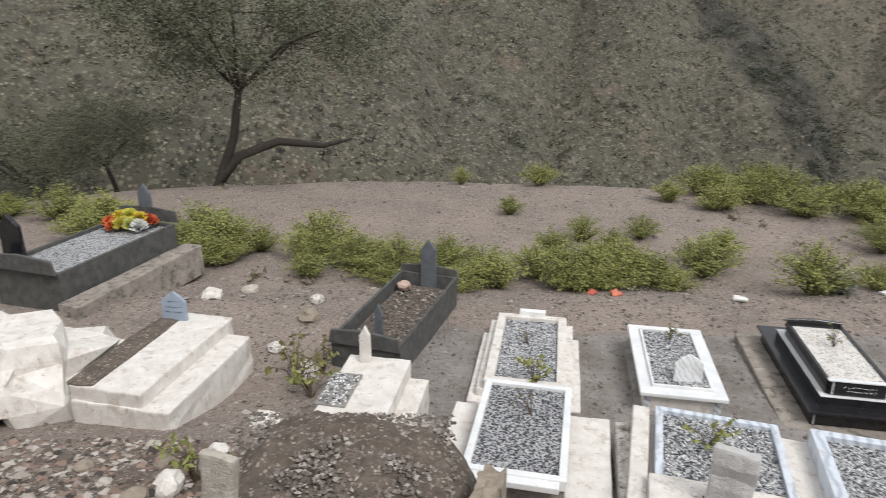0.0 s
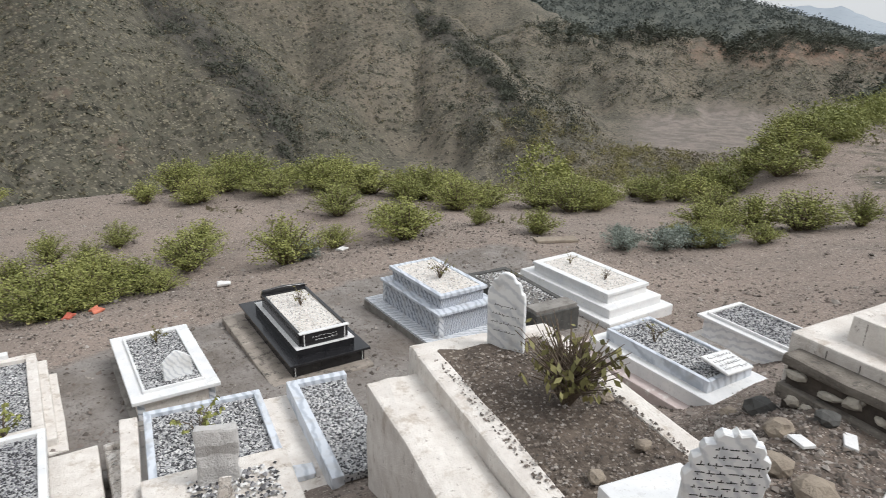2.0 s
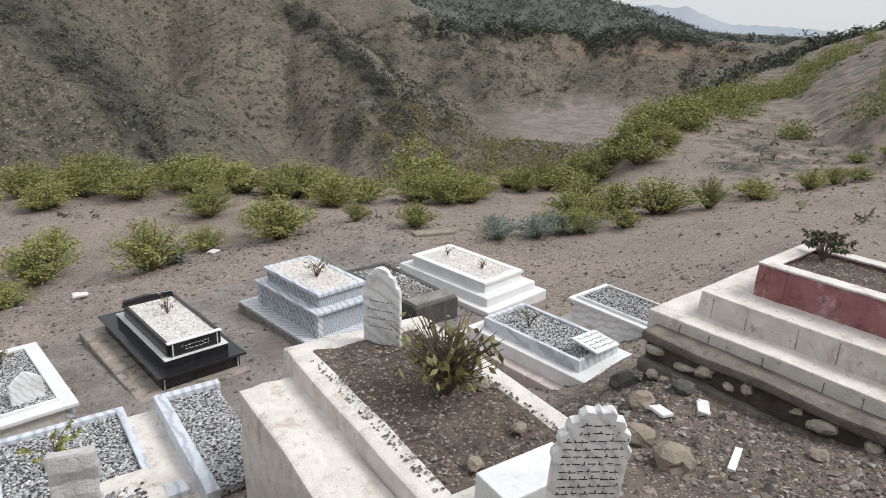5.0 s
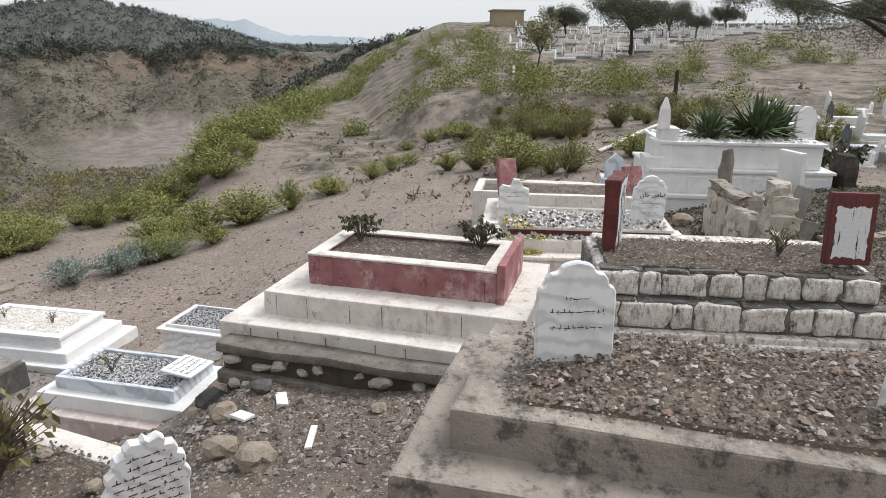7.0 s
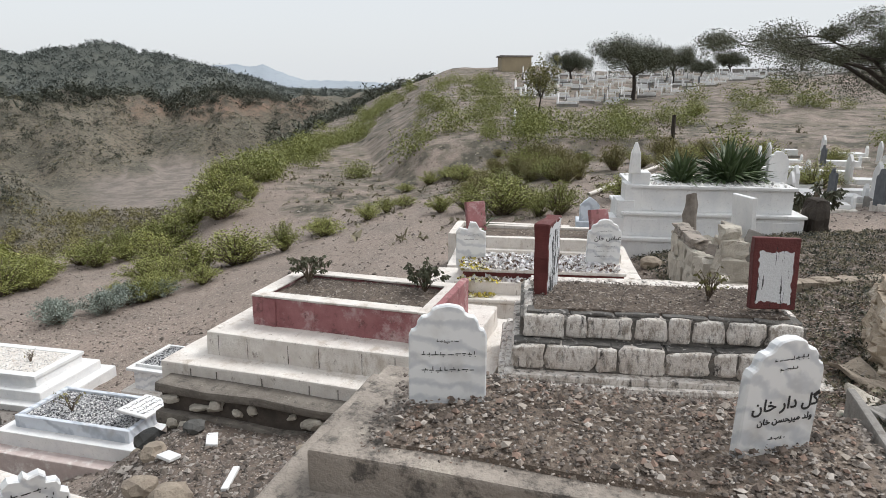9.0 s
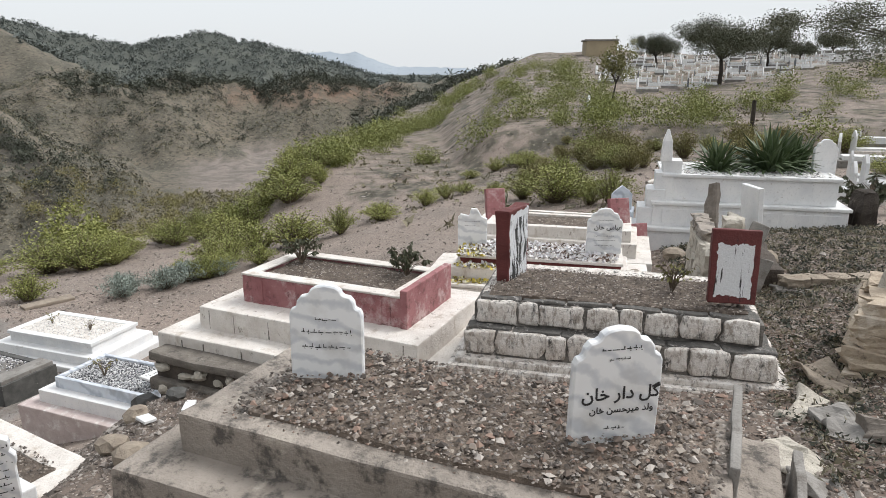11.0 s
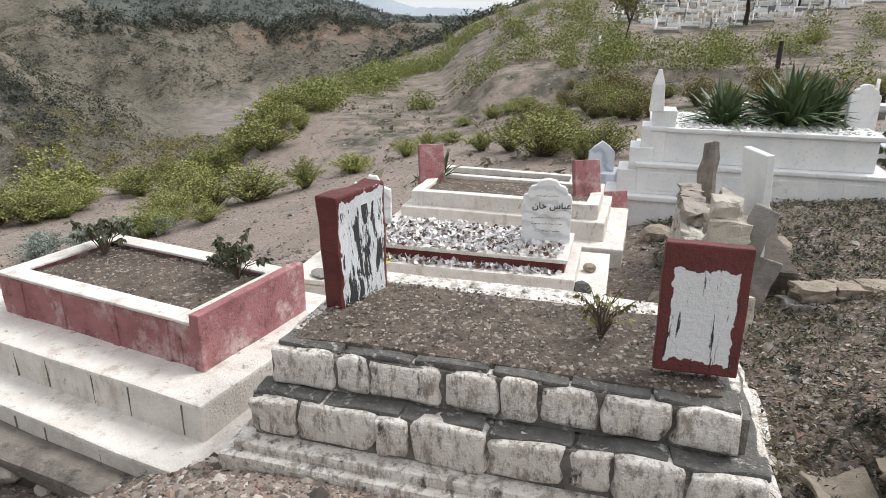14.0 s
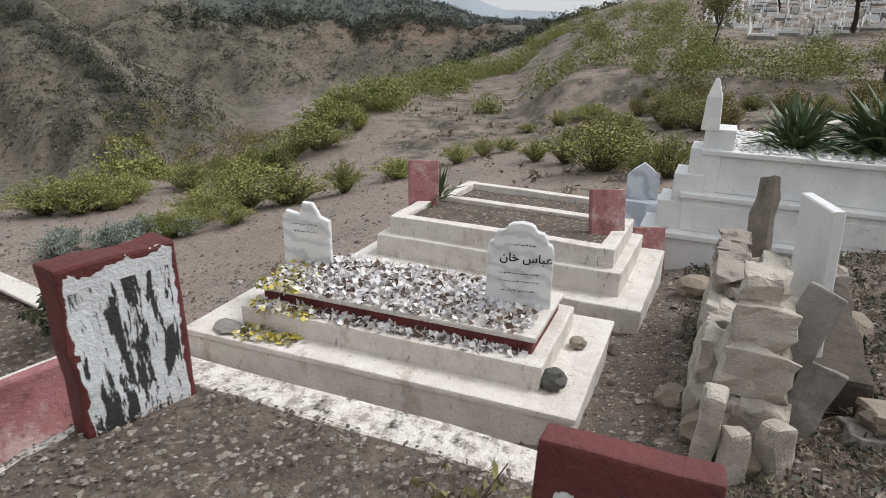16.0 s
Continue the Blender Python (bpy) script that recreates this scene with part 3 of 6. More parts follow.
def kerbs(parent, material, w, l, z0, z1, t=0.1, sx=0.0, sy=0.0, bevel=0.012, wear=0.0, name="kerb"):
    """Four kerb stones round a bed, the long ones between the short ones."""
    x0, x1, y0, y1 = sx - w / 2, sx + w / 2, sy - l / 2, sy + l / 2
    for a in ((x0, x1, y0, y0 + t), (x0, x1, y1 - t, y1), (x0, x0 + t, y0 + t, y1 - t), (x1 - t, x1, y0 + t, y1 - t)):
        box_part(name, parent, material, *a, z0, z1, bevel, wear)


def chip_mesh(area, n, size, flat=0.6, seed=1, mound=0.0):
    """Loose angular chips strewn over area (x0, x1, y0, y1, z)."""
    rng = np.random.default_rng(seed)
    x0, x1, y0, y1, z = area
    verts, faces = [], []
    shape = np.array([(1, 0, 0), (0, 1, 0), (-1, 0, 0), (0, -1, 0), (0, 0, 1), (0, 0, -1)], float)
    tri = ((0, 1, 4), (1, 2, 4), (2, 3, 4), (3, 0, 4), (1, 0, 5), (2, 1, 5), (3, 2, 5), (0, 3, 5))
    for _ in range(n):
        u, v = rng.random(2)
        s = size * rng.uniform(0.55, 1.4)
        a = rng.uniform(0, 6.28)
        c, q = math.cos(a), math.sin(a)
        h = mound * (1 - (2 * u - 1) ** 2) * (1 - (2 * v - 1) ** 2)
        pts = shape * (s * rng.uniform(0.7, 1.3, 3)) * (1, 1, flat) + rng.normal(0, s * 0.15, (6, 3))
        k = len(verts)
        for p in pts:
            verts.append((x0 + u * (x1 - x0) + c * p[0] - q * p[1], y0 + v * (y1 - y0) + q * p[0] + c * p[1], z + h + p[2] + rng.uniform(-0.3, 0.3) * s))
        faces += [(k + i, k + j, k + m) for i, j, m in tri]
    return verts, faces


def gravel_bed(parent, w, l, z, material, chips, n, size=0.018, sx=0.0, sy=0.0, seed=1, mound=0.0):
    """The filling of a bed: a sheet of grit with loose chips on it."""
    box_part("bed", parent, material, sx - w / 2, sx + w / 2, sy - l / 2, sy + l / 2, z - 0.1, z - 0.004, 0)
    ob = mesh_part("chips", *chip_mesh((sx - w / 2 + 0.02, sx + w / 2 - 0.02, sy - l / 2 + 0.02, sy + l / 2 - 0.02, z), int(n * 2.1), size * 0.66, seed=seed, mound=mound), chips, parent)
    return tagged(ob, kind="stuff")


def outline(kind, w, h):
    """The upright outline of a headstone."""
    if kind == "point":
        return [(-w / 2, 0), (w / 2, 0), (w / 2, h * 0.72), (0.3 * w, h * 0.86), (0, h), (-0.3 * w, h * 0.86), (-w / 2, h * 0.72)]
    if kind == "rect":
        return [(-w / 2, 0), (w / 2, 0), (w / 2, h), (-w / 2, h)]
    if kind == "post":
        return [(-w / 2, 0), (w / 2, 0), (w * 0.46, h * 0.8), (0, h), (-w * 0.46, h * 0.8)]
    if kind == "broken":
        return [(-w / 2, 0), (w / 2, 0), (w / 2, h * 0.78), (w * 0.3, h * 0.83), (w * 0.16, h * 0.99), (-w * 0.04, h), (-w * 0.12, h * 0.84), (-w * 0.4, h * 0.88), (-w / 2, h * 0.8)]
    if kind == "lobed":
        right = [(0.5, 0.56), (0.53, 0.6), (0.53, 0.65), (0.46, 0.7), (0.48, 0.74), (0.47, 0.79), (0.38, 0.82), (0.39, 0.86), (0.35, 0.9), (0.24, 0.91), (0.24, 0.95), (0.17, 0.985), (0.08, 0.975), (0.05, 0.97)]
    else:
        right = [(0.5, 0.7), (0.495, 0.755), (0.465, 0.795), (0.42, 0.805), (0.4, 0.82), (0.385, 0.865), (0.335, 0.905), (0.26, 0.915), (0.225, 0.93), (0.2, 0.962), (0.14, 0.985), (0.06, 0.995)]
    right = [(x * w, z * h) for x, z in right]
    return [(-w / 2, 0), (w / 2, 0)] + right + [(0.0, h)] + [(-x, z) for x, z in reversed(right)]


def plate(kind, w, h, t, bevel=0.008):
    """An upright plate of that outline; its front is -y."""
    bm = bmesh.new()
    vs = [bm.verts.new((x, -t / 2, z)) for x, z in outline(kind, w, h)]
    f = bm.faces.new(vs)
    out = bmesh.ops.extrude_face_region(bm, geom=[f])
    for v in out["geom"]:
        if isinstance(v, bmesh.types.BMVert):
            v.co.y += t
    bmesh.ops.recalc_face_normals(bm, faces=bm.faces[:])
    edges = [e for e in bm.edges if len(e.link_faces) == 2 and abs(e.link_faces[0].normal.y - e.link_faces[1].normal.y) > 0.5]
    bmesh.ops.bevel(bm, geom=edges, offset=bevel, segments=1, affect="EDGES")
    return bm


def script_bars(bm, x0, x1, z, h, y, seed):
    """One line of handwriting too small to read: strokes, loops and dots."""
    rng = random.Random(seed)
    x = x0
    while x < x1:
        w = rng.uniform(0.5, 1.6) * h
        zz = z + rng.uniform(-0.15, 0.15) * h
        t = h * 0.16
        block(bm, x, min(x + w, x1), y - 0.002, y, zz - t / 2, zz + t / 2)
        if rng.random() < 0.7:
            u = x + rng.random() * w * 0.8
            block(bm, u, u + t, y - 0.002, y, zz, zz + h * rng.uniform(0.3, 0.8))
        if rng.random() < 0.5:
            u = x + rng.random() * w * 0.8
            block(bm, u, u + t * 1.2, y - 0.002, y, zz - h * 0.5, zz - h * 0.5 + t)
        x += w + h * rng.uniform(0.15, 0.5)
    return bm


def lettering(text, size, material, parent, x, z, y, name="inscription"):
    """Raised letters on an upright front face at y, centred on x."""
    cu = bpy.data.curves.new(name, "FONT")
    cu.body, cu.size, cu.align_x, cu.extrude, cu.offset = text, size, "CENTER", 0.0015, size * 0.012
    tmp = bpy.data.objects.new(name, cu)
    scene.collection.objects.link(tmp)
    bpy.context.view_layer.update()
    me = bpy.data.meshes.new_from_object(tmp.evaluated_get(bpy.context.evaluated_depsgraph_get()))
    bpy.data.objects.remove(tmp)
    me.materials.clear()
    me.materials.append(material)
    ob = new(name, me)
    ob.parent = parent
    ob.matrix_local = pose(x, y, z, 90, 0, 0)
    return ob


def headstone(label, kind, w, h, t, x, y, z, rz, material, lean=0.0, lines=(), name="headstone", ink=None, group=""):
    """A headstone sunk 12 cm into its bed; its front is local -y. lines: (height, half width, letter height)."""
    ob = part(name, plate(kind, w, h + 0.12, t), material)
    tagged(ob, label, "headstone", group)
    ob.matrix_world = pose(x, y, z - 0.12, lean, 0, rz)
    for i, (lz, half, lh) in enumerate(lines):
        part("inscription", script_bars(bmesh.new(), -half, half, lz + 0.12, lh, -t / 2 - 0.001, i * 13 + int(w * 1000)), ink or INK, ob, "dark painted lines of script")
    return ob


def rock_bm(seed, sub=2, rough=0.25, flat=0.7):
    bm = bmesh.new()
    bmesh.ops.create_icosphere(bm, subdivisions=sub, radius=1.0)
    for v in bm.verts:
        n = noise.noise(v.co * 1.3 + Vector((seed * 3.1, seed, 7))) + 0.5 * noise.noise(v.co * 3.1 + Vector((seed, 2, seed)))
        v.co *= 1 + 1.5 * rough * n
        v.co = Vector((round(v.co.x * 2.1) / 2.1 * 0.6 + v.co.x * 0.4, round(v.co.y * 2.1) / 2.1 * 0.6 + v.co.y * 0.4, (round(v.co.z * 2.1) / 2.1 * 0.5 + v.co.z * 0.5) * flat))
    return bm


ROCKS = []
for k in range(6):
    me_ = bpy.data.meshes.new("rock")
    b_ = rock_bm(k + 1)
    b_.to_mesh(me_)
    b_.free()
    ROCKS.append(me_)


def rock(label, x, y, size, material, k=0, z=None, stretch=(1, 1, 1), rz=None, name="rock", parent=None):
    me = ROCKS[k % 6]
    if not me.materials:
        me.materials.append(material)
    ob = new(name, me)
    ob.material_slots[0].link = "OBJECT"
    ob.material_slots[0].material = material
    zz = ground_at(x, y) + size * 0.3 * stretch[2] if z is None else z
    ob.matrix_world = pose(x, y, zz, 0, 0, k * 67 if rz is None else rz) @ Matrix.Diagonal((size * stretch[0], size * stretch[1], size * stretch[2], 1))
    if parent is not None:
        ob.parent = parent
        return ob
    return tagged(ob, label, "rock")


def stone_block(seed):
    """A rough-dressed building stone of unit size."""
    bm = block(bmesh.new(), -0.5, 0.5, -0.5, 0.5, -0.5, 0.5, 0.15)
    cut(bm, 1)
    rough_up(bm, 0.1, 2.1, seed * 5.3)
    me = bpy.data.meshes.new("stone")
    bm.to_mesh(me)
    bm.free()
    me.shade_smooth()
    return me


BLOCKS = [stone_block(i + 1) for i in range(7)]


def ragged_block(seed):
    """A broken stone of unit size with sharp uneven faces."""
    bm = cut(block(bmesh.new(), -0.5, 0.5, -0.5, 0.5, -0.5, 0.5, 0.03), 3)
    rough_up(rough_up(bm, 0.17, 1.9, seed * 4.1), 0.09, 5.0, seed)
    me = bpy.data.meshes.new("stone")
    bm.to_mesh(me)
    bm.free()
    return me


RAGGED = [ragged_block(i + 1) for i in range(9)]


def course(parent, x0, x1, y0, y1, z0, z1, along, piece, material, seed, name="stone", kinds=BLOCKS):
    """A course of separate stones in the box, laid along x or y, with open joints."""
    rng = random.Random(seed)
    a, b = (x0, x1) if along == "x" else (y0, y1)
    u = a
    while u < b - 0.03:
        v = min(b, u + piece * rng.uniform(0.6, 1.5))
        if b - v < piece * 0.4:
            v = b
        me = kinds[rng.randrange(len(kinds))]
        if not me.materials:
            me.materials.append(material)
        ob = new(name, me)
        ob.material_slots[0].link = "OBJECT"
        ob.material_slots[0].material = material
        ob.parent = parent
        g = 0.016
        if along == "x":
            c, s = ((u + v) / 2, (y0 + y1) / 2), (v - u - g, y1 - y0)
        else:
            c, s = ((x0 + x1) / 2, (u + v) / 2), (x1 - x0, v - u - g)
        ob.matrix_local = pose(c[0] + rng.uniform(-0.012, 0.012), c[1] + rng.uniform(-0.012, 0.012), (z0 + z1) / 2, 0, 0, rng.uniform(-2, 2)) @ Matrix.Diagonal((s[0], s[1], (z1 - z0) * rng.uniform(0.93, 1.04), 1))
        u = v


def tube(verts, faces, pts, radii, sides=6):
    """A tapered round limb through pts."""
    k0 = len(verts)
    for i, (p, r) in enumerate(zip(pts, radii)):
        d = (pts[min(i + 1, len(pts) - 1)] - pts[max(i - 1, 0)]).normalized()
        a = d.orthogonal().normalized()
        b = d.cross(a)
        for s in range(sides):
            q = 2 * math.pi * s / sides
            verts.append(tuple(p + (a * math.cos(q) + b * math.sin(q)) * r))
    for i in range(len(pts) - 1):
        for s in range(sides):
            faces.append((k0 + i * sides + s, k0 + i * sides + (s + 1) % sides, k0 + (i + 1) * sides + (s + 1) % sides, k0 + (i + 1) * sides + s))


def leaf(verts, faces, p, d, size, rng, narrow=0.45):
    """One folded leaf at p pointing along d."""
    side = d.cross(Vector((rng.uniform(-1, 1), rng.uniform(-1, 1), rng.uniform(-1, 1)))).normalized() * size * narrow
    k = len(verts)
    verts += [tuple(p), tuple(p + d * size * 0.5 + side), tuple(p + d * size), tuple(p + d * size * 0.5 - side)]
    faces.append((k, k + 1, k + 2, k + 3))


def shrub(label, leaf_material, seed, stems=26, leaves=34, height=0.75, spread=0.6, size=0.06, category="shrub", name="shrub"):
    """A low bush one metre or so across: bare stems with leaves along their upper parts."""
    rng = random.Random(seed)
    sv, sf, lv, lf = [], [], [], []
    for _ in range(stems):
        a, out = rng.uniform(0, 6.283), rng.random() ** 0.6
        tip = Vector((math.cos(a) * out * spread, math.sin(a) * out * spread, height * (1.05 - 0.55 * out * out) * rng.uniform(0.7, 1.12)))
        mid = tip * 0.5 + Vector((rng.uniform(-0.06, 0.06), rng.uniform(-0.06, 0.06), 0.1 * height))
        base = Vector((math.cos(a) * 0.05, math.sin(a) * 0.05, -0.05))
        tube(sv, sf, [base, mid, tip], [0.012, 0.008, 0.003], 4)
        for _ in range(leaves):
            t = rng.uniform(0.22, 1.05)
            p = base.lerp(mid, t * 2) if t < 0.5 else mid.lerp(tip, t * 2 - 1)
            p = p + Vector((rng.gauss(0, 0.045), rng.gauss(0, 0.045), rng.gauss(0, 0.05)))
            d = (tip - base).normalized() * 0.6 + Vector((rng.uniform(-1, 1), rng.uniform(-1, 1), rng.uniform(-0.4, 0.8)))
            leaf(lv, lf, p, d.normalized(), size * rng.uniform(0.6, 1.3), rng)
    ob = mesh_part(name, sv, sf, TWIG)
    mesh_part("foliage", lv, lf, leaf_material, ob)
    return tagged(ob, label, category)


def tree(label, seed, height, spread, leaf_material, leaves=5200, size=0.16, trunk=0.22, lean=(0.0, 0.0), low=0.45, name="tree", flat=0.55, tight=1.0):
    """A thorn tree: a leaning tapered trunk, forking limbs and an uneven umbrella of small leaves."""
    rng = random.Random(seed)
    tv, tf, lv, lf = [], [], [], []
    tips = []
    fork = Vector((lean[0], lean[1], height * 0.42))
    bend = fork * 0.5 + Vector((rng.uniform(-0.1, 0.1), rng.uniform(-0.1, 0.1), 0)) * height
    tube(tv, tf, [Vector((0, 0, -0.3)), bend, fork], [trunk, trunk * 0.75, trunk * 0.6], 8)
    for i in range(9):
        a = i * 0.7 + rng.uniform(-0.3, 0.3)
        out = spread * rng.uniform(0.45, 0.95)
        tip = fork + Vector((math.cos(a) * out, math.sin(a) * out, height * (0.58 - 0.3 * (out / spread) ** 2) * rng.uniform(0.7, 1.05)))
        mid = fork.lerp(tip, 0.5) + Vector((0, 0, height * 0.06))
        tube(tv, tf, [fork, mid, tip], [trunk * 0.4, trunk * 0.22, trunk * 0.05], 6)
        for _ in range(7):
            t = rng.uniform(0.35, 1.0)
            p = fork.lerp(mid, t * 2) if t < 0.5 else mid.lerp(tip, t * 2 - 1)
            q = p + Vector((rng.gauss(0, 0.28) * spread, rng.gauss(0, 0.28) * spread, rng.uniform(-0.12, 0.2) * height * flat))
            tube(tv, tf, [p, q], [trunk * 0.09, trunk * 0.02], 4)
            tips.append(q)
    per = leaves // len(tips)
    for q in tips:
        r = tight * spread * rng.uniform(0.1, 0.24)
        for _ in range(per):
            w = Vector((rng.gauss(0, 1), rng.gauss(0, 1), rng.gauss(0, 1)))
            w = w * (min(w.length, 0.5 + 1.1 * rng.random()) / (w.length + 1e-6) * r)
            p = q + Vector((w.x, w.y, w.z * flat))
            d = Vector((rng.uniform(-1, 1), rng.uniform(-1, 1), rng.uniform(-0.8, 0.4))).normalized()
            leaf(lv, lf, p, d, size * rng.uniform(0.6, 1.4), rng, 0.35)
    ob = mesh_part(name, tv, tf, BARK, smooth=True)
    mesh_part("crown", lv, lf, leaf_material, ob)
    return tagged(ob, label, "tree")


def dry_plant(label, x, y, z, size, seed, leafy=18, stems=16, name="dead_plant", leaf_material=None):
    """A small half-dead plant of bare arching twigs with a few hanging leaves."""
    rng = random.Random(seed)
    sv, sf, lv, lf = [], [], [], []
    for i in range(stems):
        a = rng.uniform(0, 6.283)
        out = rng.uniform(0.2, 0.75)
        tip = Vector((math.cos(a) * out, math.sin(a) * out, rng.uniform(0.45, 1.0)))
        mid = Vector((tip.x * 0.35, tip.y * 0.35, tip.z * 0.6))
        tube(sv, sf, [Vector((0, 0, -0.05)), mid, tip], [0.022, 0.014, 0.005], 4)
        q = mid + Vector((rng.uniform(-0.3, 0.3), rng.uniform(-0.3, 0.3), 0.25))
        tube(sv, sf, [mid, q], [0.012, 0.004], 4)
        for _ in range(leafy):
            t = rng.uniform(0.5, 1.05)
            p = mid.lerp(tip, t)
            d = Vector((rng.uniform(-0.6, 0.6), rng.uniform(-0.6, 0.6), -rng.uniform(0.1, 1.0))).normalized()
            leaf(lv, lf, p, d, rng.uniform(0.08, 0.2), rng, 0.22)
    ob = mesh_part(name, sv, sf, TWIG)
    if lv:
        mesh_part("leaves", lv, lf, leaf_material or DRY_LEAF, ob)
    ob.matrix_world = pose(x, y, z, 0, 0, seed * 40) @ Matrix.Scale(size, 4)
    return tagged(ob, label, "plant")


BLADES = []
for k in range(4):
    v_, f_ = [], []
    up_ = (0.25, 0.6, 0.95, 1.25)[k]
    d_ = Vector((math.cos(up_), 0, math.sin(up_)))
    s_ = Vector((0, 0.042, 0))
    p1_, p2_, p3_ = d_ * 0.1, d_ * 0.55 + Vector((0, 0, 0.03)), d_ + Vector((0, 0, -0.18 * math.cos(up_)))
    n_ = s_.cross(d_).normalized() * 0.03
    v_ += [tuple(q) for q in (p1_ - s_ * 0.7, p1_ + s_ * 0.7, p1_ + n_, p2_ - s_, p2_ + s_, p2_ + n_, p3_)]
    f_ += [(0, 2, 5, 3), (2, 1, 4, 5), (3, 5, 6), (5, 4, 6), (1, 0, 3, 4), (4, 3, 6)]
    me_ = bpy.data.meshes.new("blade")
    me_.from_pydata(v_, [], f_)
    me_.materials.append(AGAVE_LEAF)
    BLADES.append(me_)


def agave(label, x, y, z, size, seed, blades=46, name="agave"):
    """A rosette of stiff pointed blades round a short stump."""
    rng = random.Random(seed)
    bm = bmesh.new()
    bmesh.ops.create_cone(bm, cap_ends=True, segments=8, radius1=0.1, radius2=0.06, depth=0.25)
    ob = part(name, bm, AGAVE_LEAF)
    ob.matrix_world = pose(x, y, z) @ Matrix.Scale(size, 4)
    for i in range(blades):
        q = new("blade", BLADES[rng.randrange(4)])
        q.parent = ob
        q.matrix_local = pose(rng.uniform(-0.12, 0.12), rng.uniform(-0.12, 0.12), 0, rng.uniform(-8, 8), rng.uniform(-10, 10), i * 137.5 + rng.uniform(-12, 12)) @ Matrix.Scale(rng.uniform(0.7, 1.1), 4)
    return tagged(ob, label, "plant")


def scatter(name, label, verts, faces, material, category):
    return tagged(mesh_part(name, verts, faces, material), label, category, kind="stuff")


# ---- the lower terrace ----
g = thing("grave", "white marble kerbed grave filled with grey chips", "grave", 3.76, 9.58, -10, group="lower terrace graves")
slab_tier("plinth", g, CEMENT, 1.3, 2.38, -4.3, -3.98)
slab_tier("body", g, WHITEWASH, 1.08, 2.12, -4.0, -3.69)
kerbs(g, MARBLE, 1.24, 2.32, -3.69, -3.63, 0.2, name="top_slab")
kerbs(g, MARBLE, 0.88, 1.94, -3.66, -3.585, 0.04, name="inner_kerb")
gravel_bed(g, 0.86, 1.92, -3.62, GRAVEL, CHIPS, 900, 0.02, seed=2)
for px_ in (-0.5, 0.5):
    box_part("corner_post", g, STRIPED, px_ - 0.05, px_ + 0.05, -1.075, -1.05, -3.99, -3.7, 0.01)
headstone("plain grey pointed marble headstone on the chip bed", "point", 0.42, 0.44, 0.05, 3.74, 8.86, -3.62, -4, HEAD_MARBLE, -3)
dry_plant("small green plant on the white grave's chips", 3.9, 10.2, -3.62, 0.28, 4, 14, 12, "grave_plant")

g = thing("grave", "whitewashed stepped grave with a grey chip bed", "grave", 1.5, 10.1, -10, group="lower terrace graves")
slab_tier("plinth", g, WHITEWASH, 1.72, 2.35, -4.3, -3.98, 0, -0.25, 0.02, 0.012)
slab_tier("step", g, WHITEWASH, 1.5, 2.5, -4.1, -3.86, 0, 0.0, 0.02, 0.01)
kerbs(g, WHITEWASH, 1.25, 2.5, -3.9, -3.7, 0.15, wear=0.008)
gravel_bed(g, 0.95, 2.2, -3.76, GRAVEL, CHIPS, 800, 0.02, seed=3)
box_part("head_step", g, WHITEWASH, -0.3, 0.3, 1.25, 1.42, -4.1, -3.78)
box_part("head_block", g, MARBLE, -0.24, 0.24, 1.2, 1.34, -3.78, -3.62)
dry_plant("small dark spiky plant growing on a grave", 1.45, 8.95, -3.76, 0.45, 5, 26, 12, "grave_plant", SHRUB_LEAF)
dry_plant("dry twigs on the chip bed of a grave", 1.5, 10.3, -3.76, 0.3, 15, 3, 8)

g = thing("grave", "white stepped grave with a dark chip bed and notched front", "grave", 1.0, 6.95, -12, group="lower terrace graves")
box_part("side_step", g, WHITEWASH, -0.95, -0.55, -0.85, 0.75, -4.0, -3.38, 0.02, 0.01)
box_part("side_step", g, WHITEWASH, 0.55, 1.08, -1.15, 0.75, -4.0, -3.38, 0.02, 0.01)
box_part("body", g, CEMENT, -0.56, 0.56, -0.95, 0.9, -4.0, -3.22, 0.01)
kerbs(g, MARBLE, 1.15, 1.95, -3.24, -3.1, 0.09)
gravel_bed(g, 0.97, 1.77, -3.14, GRAVEL, DARK_CHIPS, 1000, 0.02, seed=4)
box_part("front_lip", g, MARBLE, -0.5, 0.5, -1.09, -0.965, -3.2, -3.12)
dry_plant("dry stalk rising from the dark chips", 1.15, 7.2, -3.14, 0.4, 6, 2, 4)

g = thing("rubble_kerb", "whitewashed rubble strip between two graves", "kerb", 2.2, 6.5, -12)
course(g, -0.12, 0.12, -1.0, 0.9, -3.8, -3.35, "y", 0.3, LIMEWASHED_STONE, 3)

g = thing("grave", "black polished granite tiered grave filled with white chips", "grave", 6.2, 9.45, -10, group="lower terrace graves")
slab_tier("pad", g, CONCRETE, 1.75, 3.1, -4.3, -3.96, -0.15, 0.0, 0.03, 0.015)
slab_tier("base", g, BLACK_STONE, 1.28, 2.66, -3.97, -3.74)
slab_tier("base_slab", g, BLACK_STONE, 1.42, 2.85, -3.74, -3.7, bevel=0.008)
slab_tier("middle", g, BLACK_STONE, 1.02, 2.2, -3.7, -3.56, 0, -0.1, 0.008)
slab_tier("edge_line", g, WHITE_INK, 1.035, 2.215, -3.565, -3.556, 0, -0.1, 0)
kerbs(g, BLACK_STONE, 0.88, 1.9, -3.56, -3.33, 0.05, 0, -0.15, 0.006)
gravel_bed(g, 0.78, 1.8, -3.36, WHITEWASH, WHITE_CHIPS, 900, 0.018, 0, -0.15, 5)
